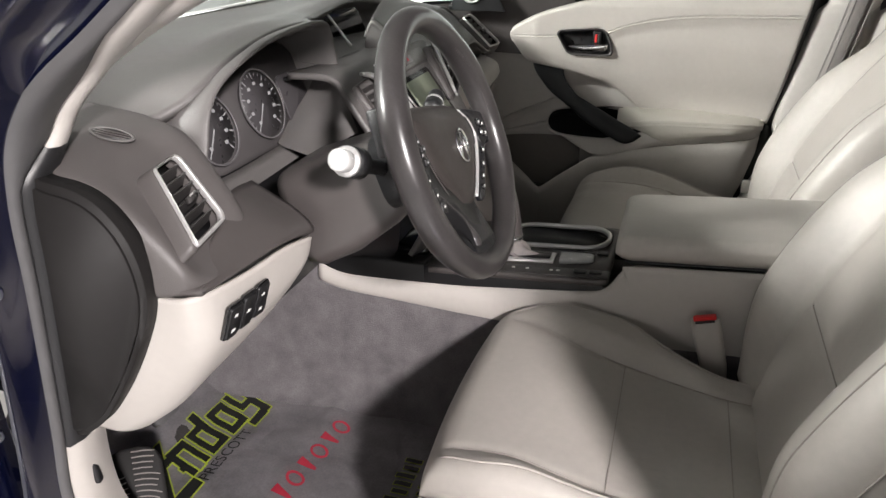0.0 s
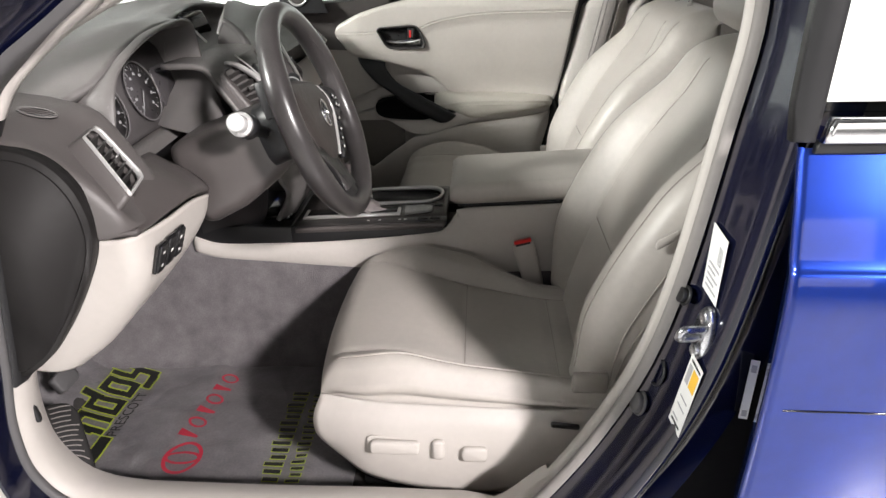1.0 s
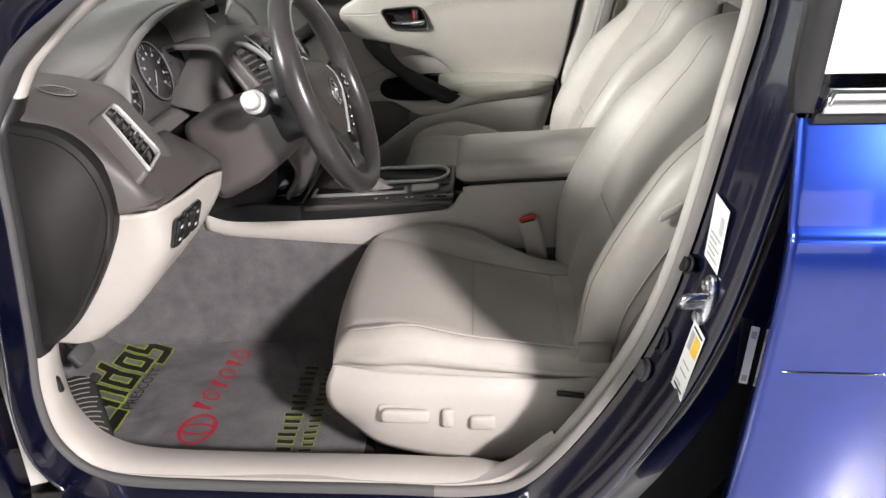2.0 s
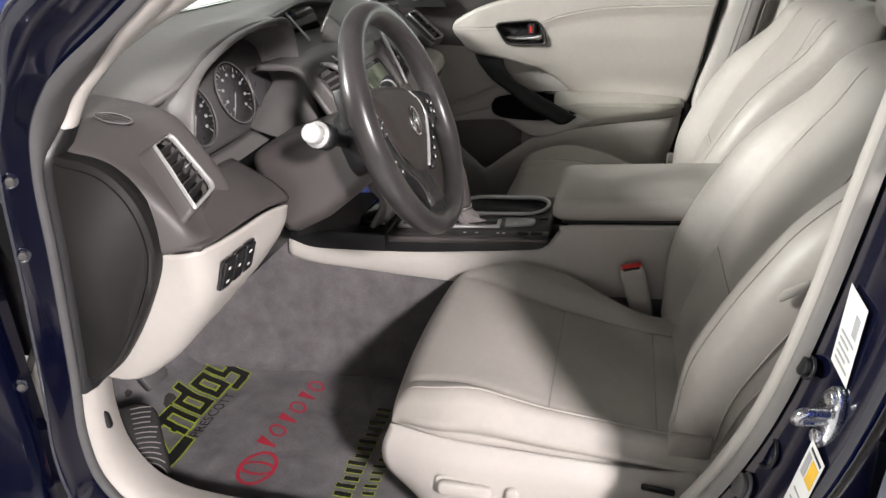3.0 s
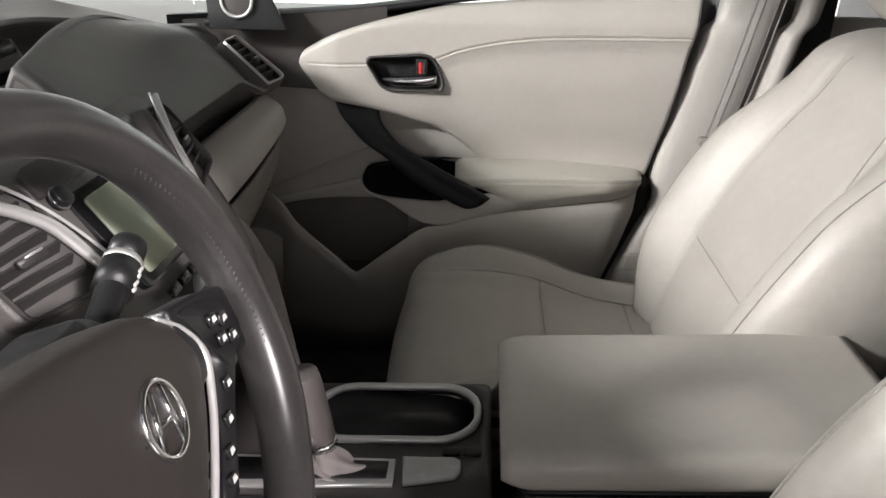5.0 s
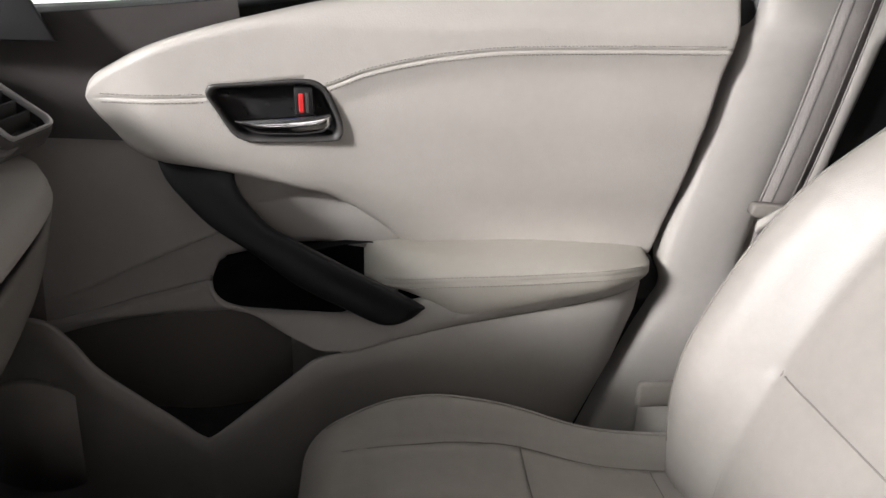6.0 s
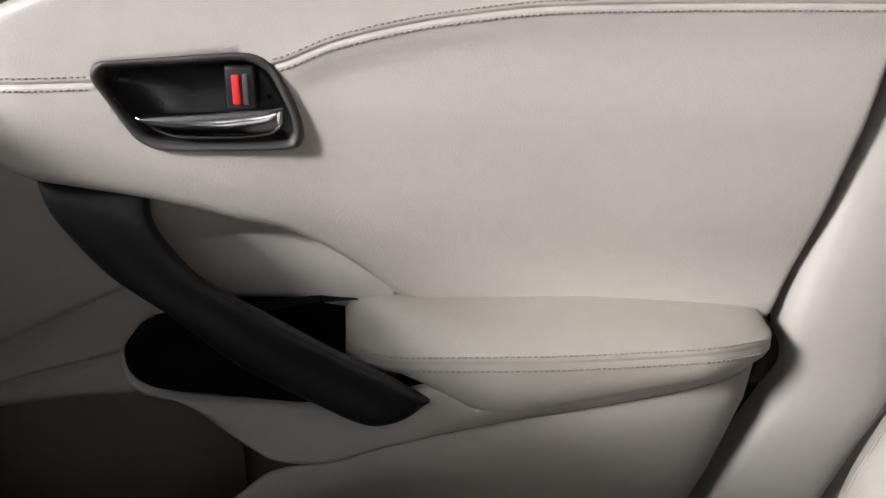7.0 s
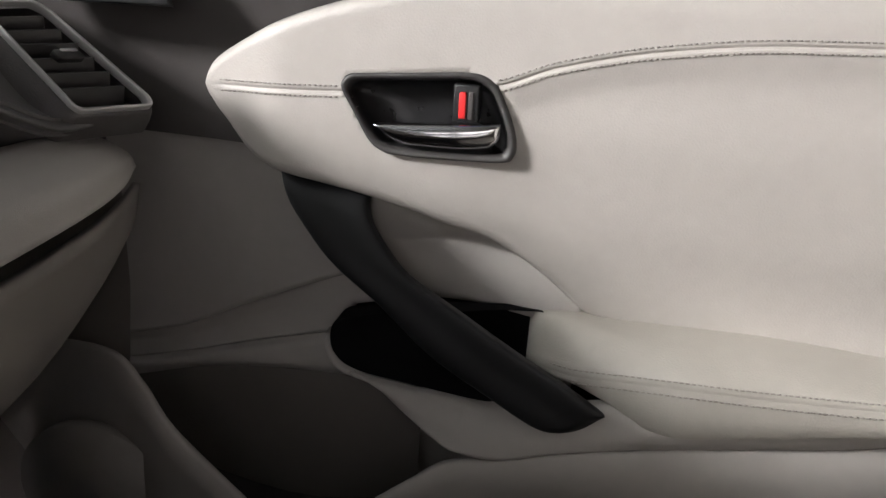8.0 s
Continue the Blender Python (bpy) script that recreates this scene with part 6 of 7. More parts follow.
    for k, kz, dep in ((0.90, 0.83, 0.004), (0.87, 0.79, 0.014), (0.70, 0.62, 0.024), (0.3, 0.3, 0.027), (0.01, 0.01, 0.027)):
        rows.append([Vector((cx + (u - cx) * k, hy + dep, cz + (v - cz) * kz)) for u, v in loop])
    part("handle_cup", grid_mesh(rows, True), CUP, bez, "black handle recess")
    # lever: a curved blade, thicker towards its rear
    rows = []
    for i in range(25):
        u = i / 24
        x = -0.026 + 0.104 * u
        zt = 0.9985 + 0.0065 * u
        zb = ramp(u, [(0, 0.9965), (0.06, 0.991), (0.15, 0.985), (0.30, 0.9815), (0.60, 0.9815), (0.92, 0.9845), (1.0, 0.992)])
        bulge = 0.010 * math.sin(math.pi * min(1, u * 0.9 + 0.1)) ** 0.6 + 0.001
        prof = [(0.006, zt - 0.001), (0.001, zt + 0.0004), (-0.0035, zt), (-0.0052 - 0.2 * bulge, zt - 0.0012), (-0.004 - 0.55 * bulge, zt - 0.30 * (zt - zb)), (-0.003 - 0.6 * bulge, zt - 0.6 * (zt - zb)), (-0.002 - 0.35 * bulge, zb + 0.0016), (0.0, zb), (0.006, zb + 0.001)]
        rows.append([Vector((x, hy + y, z)) for y, z in prof])
    part("latch_lever", grid_mesh(rows, True, True), CHROME, bez, "chrome latch lever")
    rbox("lock_frame", (0.0385, hy - 0.003, 1.0045), (0.0595, hy + 0.016, 1.0345), BLACK, bez, 0.002)
    rbox("lock_tab", (0.0437, hy - 0.006, 1.0075), (0.0495, hy + 0.004, 1.0285), RED, bez, 0.0012, label="red lock marker")
    rbox("lock_slide", (0.0510, hy - 0.005, 1.0070), (0.0555, hy + 0.004, 1.0290), COLUMN, bez, 0.0012)

    part("door_core", plate([(-0.46, 0.40), (0.36, 0.40), (0.425, 0.60), (0.485, 0.825), (0.545, 1.11), (0.553, 1.15), (-0.46, 1.09)], lambda u, v, q: (u, 0.806 + q, v), 0.02), BLACK, d, smooth=False)

    # recessed field behind the pull, stepping in along a curved line ahead of the pocket
    step = lambda x: ramp(x, [(-0.46, 0.720), (-0.36, 0.738), (-0.252, 0.763), (-0.157, 0.806), (-0.093, 0.834), (-0.059, 0.846), (0.0, 0.856)])
    line2 = lambda x: ramp(x, [(-0.46, 0.690), (-0.30, 0.715), (-0.214, 0.737), (-0.165, 0.752), (-0.122, 0.763), (-0.076, 0.774), (0.0, 0.780)])
    rows = []
    for i in range(161):
        x = -0.46 + 0.62 * i / 160
        back = 0.772 + 0.004 * smooth01((x - 0.02) / 0.08)
        fade = 1 - smooth01((x + 0.07) / 0.06)
        s, l = step(x), line2(x)
        ups = [0.972, 0.95, 0.92, s + 0.03, s + 0.006, s + 0.0025, s, s - 0.0005]
        ys = [back, back, back, back, back, back, back + 0.002 * fade, back + 0.012 * fade]
        zs = ups + [s - (s - l) * 0.4, l + 0.003, l + 0.001, l - 0.001, l - 0.02, 0.66, 0.57]
        ys += [back + 0.010 * fade, back + 0.002 * fade, back - 0.002 * fade, back - 0.008 * fade, back - 0.010 * fade, back, back]
        rows.append([Vector((x, y, z)) for y, z in zip(ys, zs)])
    outline = [(-0.0715, 0.785), (-0.070, 0.798), (-0.064, 0.806), (-0.050, 0.811), (-0.006, 0.820), (0.060, 0.8275), (0.110, 0.8320), (0.128, 0.8325), (0.134, 0.824), (0.130, 0.790), (0.112, 0.760), (0.080, 0.7535), (0.040, 0.7510), (0.005, 0.7508), (-0.032, 0.7535), (-0.056, 0.7605), (-0.068, 0.772)]
    lip = [(p.x, p.y) for p in spline([(u, v, 0) for u, v in outline], 80, True)]
    hole = [(min(0.128, 0.035 + (u - 0.035) * 0.97), min(0.822, 0.792 + (v - 0.792) * 0.95)) for u, v in lip]
    rows = [[q for a, b in zip(r, r[1:]) for q in [a.lerp(b, j / 6) for j in range(6)]] + [r[-1]] for r in rows]
    fold = lambda x: ramp(x, [(-0.06, 0.872), (-0.02, 0.878), (0.03, 0.886), (0.08, 0.892), (0.13, 0.88)])

    def field_y(q):
        """Depth behind the pull: from the padding's edge in to a crease, then steeper down to the pocket."""
        top_, f = upper_low(q.x), fold(q.x)
        if q.z > f:
            t = (top_ - q.z) / max(0.01, top_ - f)
            return 0.758 + 0.032 * min(1.0, max(0.0, t))
        return 0.790 - 0.026 * smooth01((q.x - 0.05) / 0.09)
    rows = [[Vector((q.x, q.y + (field_y(q) - q.y) * smooth01((q.x + 0.075) / 0.05) * smooth01((q.z - 0.79) / 0.03), q.z)) for q in r] for r in rows]
    rows = [[Vector((q.x, 0.835, q.z)) if inside(q.x, q.z, hole) else q for q in r] for r in rows]
    mod(part("recess_panel", grid_mesh(rows), CREAM, d, "recessed cream panel behind the pull"), "SOLIDIFY", thickness=0.003, offset=-1)

    # padded armrest
    def shelf_front(x):
        return ramp(x, [(0.115, 0.757), (0.122, 0.745), (0.135, 0.729), (0.16, 0.704), (0.20, 0.683), (0.26, 0.670), (0.40, 0.678), (0.455, 0.697), (0.474, 0.712), (0.483, 0.730), (0.487, 0.755)])

    def stitch_z(x):
        return ramp(x, [(0.115, 0.785), (0.16, 0.800), (0.20, 0.811), (0.26, 0.818), (0.40, 0.8185), (0.455, 0.815), (0.487, 0.808)])

    rows = []
    for i in range(101):
        u = i / 100
        x = 0.115 + 0.372 * u
        f, mid = shelf_front(x), stitch_z(x)
        e = max(0.0, 1 - u / 0.02)
        zt = ramp(x, [(0.115, 0.834), (0.167, 0.837), (0.30, 0.838), (0.41, 0.832), (0.460, 0.828), (0.480, 0.8245), (0.487, 0.820)])
        low = ramp(x, [(0.122, 0.790), (0.165, 0.789), (0.190, 0.784), (0.206, 0.777), (0.222, 0.7705), (0.232, 0.7700), (0.30, 0.780), (0.40, 0.793), (0.487, 0.800)])
        g = 0.0009
        w = 0.800 - f
        rows.append([Vector((x, y, z)) for y, z in ((0.800, zt - 0.002), (f + max(0.75 * w, w - 0.022), zt - 0.001), (f + max(0.55 * w, w - 0.045), zt), (f + min(0.040, 0.42 * w), zt - 0.0008), (f + min(0.022, 0.30 * w), zt - 0.003), (f + min(0.011, 0.16 * w), min(zt - 0.0065, mid + 0.013)), (f + 0.004, min(zt - 0.0085, mid + 0.009)), (f + 0.0018, mid + 0.006), (f + 0.0008, mid + 0.003), (f + g * 0.9, mid + 0.0009), (f + g * 1.3, mid),
                                                    (f + g * 0.9, mid - 0.0009), (f + 0.0002, mid - 0.003), (f, mid - 0.006), (f + 0.0005, (mid + low) / 2), (f + 0.002, low + 0.0035), (f + 0.005, low + 0.001), (f + 0.012, low), (f + min(0.04, 0.7 * w), low - 0.002))])
    first, last = rows[0], rows[-1]
    rows.insert(0, [Vector((0.1158, max(p.y + 0.02, 0.775), 0.82 + (p.z - 0.82) * 0.85)) for p in first])
    rows.append([Vector((0.486, max(p.y + 0.02, 0.785), p.z)) for p in last])
    part("armrest_pad", grid_mesh(rows), PADVINYL, d, "cream padded armrest")
    for off in (0.0058, -0.0058):
        for i in range(75):
            x = 0.140 + 0.0045 * i
            if x > 0.462:
                continue
            part("stitch", tube([(q, shelf_front(q) + (0.0014 if off > 0 else -0.0003), stitch_z(q) + off) for q in (x, x + 0.0029)], 0.0006, 5), STITCH, d)

    # storage pocket: deep black box under the pull
    lean = lambda u, v: 0.744 + 0.015 * smooth01((u - 0.02) / 0.07) * smooth01((v - 0.785) / 0.03) - 0.030 * smooth01((u + 0.02) / 0.16) * smooth01((0.80 - v) / 0.05)
    rows = []
    for k, y in ((1.0, 0.030), (1.0, 0.0006), (0.996, 0.0), (0.988, 0.0004), (0.98, 0.003), (0.92, 0.014), (0.80, 0.060), (0.02, 0.062)):
        rows.append([Vector((0.035 + (u - 0.035) * k, min(lean(u, v) + y, 0.775) if y < 0.05 else 0.782, 0.792 + (v - 0.792) * k)) for u, v in lip])
    part("pull_pocket", grid_mesh(rows, True), POCKET, d, "deep black storage pocket")

    # pale apron under the pocket, running on under the armrest
    top = [(-0.0755, 0.752, 0.788), (-0.0735, 0.748, 0.771), (-0.061, 0.743, 0.7575), (-0.033, 0.737, 0.7510), (0.010, 0.729, 0.7490), (0.05, 0.722, 0.7505), (0.09, 0.713, 0.754), (0.15, 0.700, 0.770), (0.195, 0.688, 0.784), (0.222, 0.680, 0.776), (0.232, 0.678, 0.774), (0.30, 0.677, 0.784), (0.39, 0.684, 0.797), (0.455, 0.702, 0.804), (0.481, 0.738, 0.804)]
    rim = [(-0.078, 0.772, 0.778), (-0.066, 0.764, 0.765), (-0.045, 0.754, 0.755), (-0.025, 0.742, 0.744), (0.010, 0.722, 0.729), (0.040, 0.704, 0.720), (0.060, 0.694, 0.716), (0.100, 0.689, 0.7165), (0.153, 0.687, 0.7335), (0.205, 0.686, 0.747), (0.235, 0.686, 0.753), (0.300, 0.690, 0.762), (0.39, 0.700, 0.772), (0.450, 0.716, 0.779), (0.479, 0.742, 0.782)]
    mid = [tuple((a[i] + b[i]) / 2 - (0.003 if i == 1 else 0) for i in range(3)) for a, b in zip(top, rim)]
    mod(part("pocket_apron", net([[(x, y + 0.012, z + 0.001) for x, y, z in top], top, mid, rim], 120, 22), CREAM, d, "cream pocket front"), "SOLIDIFY", thickness=0.003, offset=-1)

    # bin wall: V-shaped rim ahead, a soft crease behind
    edge = [(-0.46, 0.700, 0.765), (-0.34, 0.685, 0.775), (-0.25, 0.660, 0.785), (-0.215, 0.652, 0.762), (-0.190, 0.650, 0.725), (-0.150, 0.650, 0.686), (-0.110, 0.650, 0.650), (-0.082, 0.650, 0.624), (-0.066, 0.651, 0.626), (-0.015, 0.660, 0.664), (0.030, 0.676, 0.693), (0.056, 0.686, 0.7075), (0.100, 0.689, 0.7160), (0.153, 0.687, 0.7330),
            (0.205, 0.686, 0.7465), (0.235, 0.686, 0.7525), (0.300, 0.690, 0.7615), (0.39, 0.700, 0.7715), (0.450, 0.716, 0.7785), (0.479, 0.742, 0.7815)]

    def down(p, drop, push):
        """The wall below its edge, drawn in towards the door's slanting rear edge."""
        x, y, z = p
        zz = z - drop * (z - 0.43)
        tail = smooth01((x - 0.30) / 0.18)
        return (x + (rear_edge(zz) - 0.010 - 0.479) * smooth01((x - 0.05) / 0.43), y + push * (1 - 0.4 * tail) * (0.6 + 0.4 * smooth01((x + 0.1) / 0.2)), zz)
    wall = [[(x, y + 0.012, z - 0.010) for x, y, z in edge], [(x, y + 0.008, z - 0.001) for x, y, z in edge], [(x, y + 0.003, z) for x, y, z in edge], [(x, y - 0.0005, z - 0.003) for x, y, z in edge],
            [down(p, 0.12, 0.002) for p in edge], [down(p, 0.35, 0.012) for p in edge], [down(p, 0.65, 0.026) for p in edge], [down(p, 1.0, 0.036) for p in edge]]
    rows = [spline(r, 160) for r in wall]
    mod(part("bin_wall", grid_mesh(rows), CREAM, d, "cream wall of the door bin"), "SOLIDIFY", thickness=0.003, offset=-1)
    part("bin_back", net([[(x, 0.749, min(line2(x) - 0.006, 0.746)) for x in (-0.42, -0.3, -0.2, -0.1, 0.02)], [(x, 0.749, 0.67) for x in (-0.42, -0.3, -0.2, -0.1, 0.02)], [(x, 0.749, 0.58) for x in (-0.42, -0.3, -0.2, -0.1, 0.02)]], 20, 10), BINBACK, d, "back of the door bin, darkened for the shade inside")
    part("bin_floor", net([[(-0.30, 0.690, 0.64), (-0.1, 0.665, 0.60), (0.08, 0.70, 0.64)], [(-0.30, 0.765, 0.64), (-0.1, 0.765, 0.60), (0.08, 0.765, 0.64)]], 12, 4), SHADECARPET, d, "bottom of the door bin, darkened for shade")
    part("loudspeaker", plate([(-0.275 + 0.085 * math.cos(6.28319 * i / 48), 0.622 + 0.085 * math.sin(6.28319 * i / 48)) for i in range(48)], lambda u, v, q: (u, 0.668 + 0.02 * (0.70 - v) / 0.2 - q, v), 0.012, 0.004), CREAM, d, "round cream loudspeaker grille")

    # grab handle: a flat-faced bar, broad under the upper panel, sweeping down and out to a blunt tip
    front = spline([(-0.126, 0.764, 0.957), (-0.122, 0.754, 0.940), (-0.112, 0.742, 0.922), (-0.095, 0.732, 0.903), (-0.063, 0.722, 0.871), (-0.015, 0.710, 0.8405), (0.035, 0.700, 0.803), (0.086, 0.692, 0.777), (0.126, 0.688, 0.757), (0.147, 0.688, 0.753), (0.170, 0.690, 0.759), (0.184, 0.690, 0.771)], 60)
    back = spline([(-0.026, 0.764, 0.946), (-0.036, 0.752, 0.928), (-0.030, 0.738, 0.908), (-0.010, 0.728, 0.884), (0.012, 0.720, 0.866), (0.062, 0.708, 0.842), (0.106, 0.698, 0.8205), (0.145, 0.692, 0.802), (0.166, 0.690, 0.790), (0.180, 0.689, 0.7815), (0.186, 0.689, 0.778), (0.187, 0.690, 0.7755)], 60)
    rows = []
    for i, (p, q) in enumerate(zip(front, back)):
        u = i / 59
        mid, half = (p + q) / 2, (q - p) / 2
        th = 0.020 * (1 - 0.5 * smooth01((u - 0.8) / 0.2)) * (0.5 + 0.5 * smooth01(u / 0.15))
        out = Vector((0, -1, 0.25)).normalized()
        row = []
        for c in [6.28319 * k / 36 for k in range(36)]:
            cc, ss = math.cos(c), math.sin(c)
            face = 0.45 if ss > 0 else 0.9
            hollow = 0.0035 * (1 - abs(cc)) * smooth01(u / 0.3) if ss > 0 else 0
            row.append(mid + half * math.copysign(abs(cc) ** 0.8, cc) + out * (th * math.copysign(abs(ss) ** face, ss) * (0.55 if ss > 0 else 1.0) - hollow + 0.004 * cc * (1 if ss > 0 else 0)))
        rows.append(row)
    part("grab_handle", grid_mesh(rows, True, True), HANDLE, d, "soft black grab handle")

    # dark front corner and window ledge
    mod(part("window_ledge", net([[(-0.36, 0.735, 1.09), (-0.10, 0.755, 1.112), (0.20, 0.762, 1.150), (0.545, 0.765, 1.156)], [(-0.36, 0.80, 1.10), (-0.10, 0.80, 1.118), (0.20, 0.80, 1.152), (0.545, 0.80, 1.158)]], 20, 4), BLACK, d), "SOLIDIFY", thickness=0.01)
    part("front_corner_panel", net([[(-0.40, 0.735, 1.092), (-0.20, 0.745, 1.105), (-0.02, 0.758, 1.122)], [(-0.40, 0.745, 1.03), (-0.20, 0.758, 1.03), (-0.02, 0.768, 1.03)], [(-0.40, 0.750, 0.972), (-0.20, 0.756, 0.966), (-0.09, 0.764, 0.958)]], 14, 12), COLUMN, d, "dark front corner of the door")
    g = part("window_pane", box((-0.40, 0.800, 1.10), (0.555, 0.804, 1.50)), GLASS, d, smooth=False)
    g.visible_shadow = False
    zs = [0.44 + 0.72 * i / 40 for i in range(41)]
    part("rear_seal", grid_mesh([[Vector((rear_edge(z) + a, 0.790 if a < 0.03 else 0.775, z)) for a in (-0.02, 0.0, 0.02, 0.035)] for z in zs]), BLACK, d, "black door edge seal")
    part("latch_cover", net([[(0.480, 0.772, 0.815), (0.492, 0.766, 0.812), (0.505, 0.770, 0.80)], [(0.478, 0.765, 0.79), (0.498, 0.757, 0.785), (0.516, 0.765, 0.772)], [(0.470, 0.772, 0.74), (0.490, 0.764, 0.742), (0.506, 0.770, 0.74)]], 8, 8), BLACK, d)


passenger_door()


def passenger_pillar():
    p = thing("passenger_pillar", "cream plastic trim of the far middle pillar", "pillar trim", kind="structure")
    front = lambda z: ramp(z, [(0.40, 0.385), (0.626, 0.465), (0.697, 0.493), (0.75, 0.514), (0.775, 0.514), (0.809, 0.507), (0.853, 0.513), (0.92, 0.528), (0.977, 0.540), (1.11, 0.566), (1.50, 0.60)])
    rows = []
    for i in range(81):
        z = 0.42 + 1.06 * i / 80
        f = front(z)
        f += 0.020 * smooth01((z - 1.098) / 0.012)
        y = 0.745 - 0.10 * smooth01((z - 1.1) / 0.5) + 0.006 * smooth01((z - 1.098) / 0.012)
        # broad lower face, a groove, and a narrow bead behind it
        rows.append([Vector((f + dx_, y + dy_, z)) for dx_, dy_ in ((0, 0.035), (0, 0.006), (0.006, -0.004), (0.045, -0.012), (0.100, -0.014), (0.110, 0.0), (0.113, 0.034), (0.138, 0.034), (0.144, -0.004), (0.158, -0.010), (0.178, -0.006), (0.186, 0.03))])
    mod(part("pillar_trim", grid_mesh(rows), CREAM, p), "SUBSURF", levels=1)
    part("pillar_base", rbox_mesh((0.50, 0.66, 0.40), (0.66, 0.75, 0.60), 0.02), CREAM, p)
    dark = part("rear_quarter_dark", box((0.70, 0.775, 0.42), (0.80, 0.79, 1.5)), BLACK, p, smooth=False)


passenger_pillar()


def belt():
    b = thing("seat_belt", "grey webbing seat belt on the far pillar", "seat belt")
    a, m, e = Vector((0.675, 0.655, 1.32)), Vector((0.590, 0.650, 0.915)), Vector((0.535, 0.640, 0.62))
    rows = []
    for i in range(30):
        u = i / 29
        p = a.lerp(m, u)
        rows.append([p + Vector((q * 0.024 + 0.0, 0.004 * math.sin(6 * u) + (0.006 * q * q), 0.004 * q)) for q in (-1, -0.5, 0, 0.5, 1)])
    mod(part("upper_webbing", grid_mesh(rows), BELT, b), "SOLIDIFY", thickness=0.0016)
    for k, dark in ((0, False), (1, True), (3, True), (4, False)):
        part("webbing_rib", tube([r[k] + Vector((0, -0.0016, 0)) for r in rows], 0.0011 if dark else 0.0016, 6), WEBRIB if dark else BELT, b)
    rows = []
    for i in range(20):
        u = i / 19
        p = m.lerp(e, u)
        rows.append([p + Vector((q * (0.020 - 0.006 * math.sin(3 * u)), 0.008 * q * math.sin(2 * u), 0.0)) for q in (-1, -0.5, 0, 0.5, 1)])
    mod(part("lower_webbing", grid_mesh(rows), BELT, b), "SOLIDIFY", thickness=0.0016)
    place = axes_place(m + Vector((0, -0.004, 0)), (1, 0, -0.08), (0.1, 0, 1))
    part("tongue_grip", plate(rounded(0.072, 0.016, 0.006), lambda u, v, d: place(u, v, d - 0.004), 0.012, 0.003), TAUPE, b, "taupe belt tongue grip")
    part("tongue", plate([(-0.014, -0.045), (0.014, -0.045), (0.020, -0.008), (-0.020, -0.008)], lambda u, v, d: place(u, v, d), 0.002, 0.0006), STEEL, b, "steel belt tongue")
    part("stop_button", plate(rounded(0.008, 0.008, 0.003), lambda u, v, d: place(u - 0.004, v - 0.07, d), 0.004, 0.001), CREAM, b)


belt()


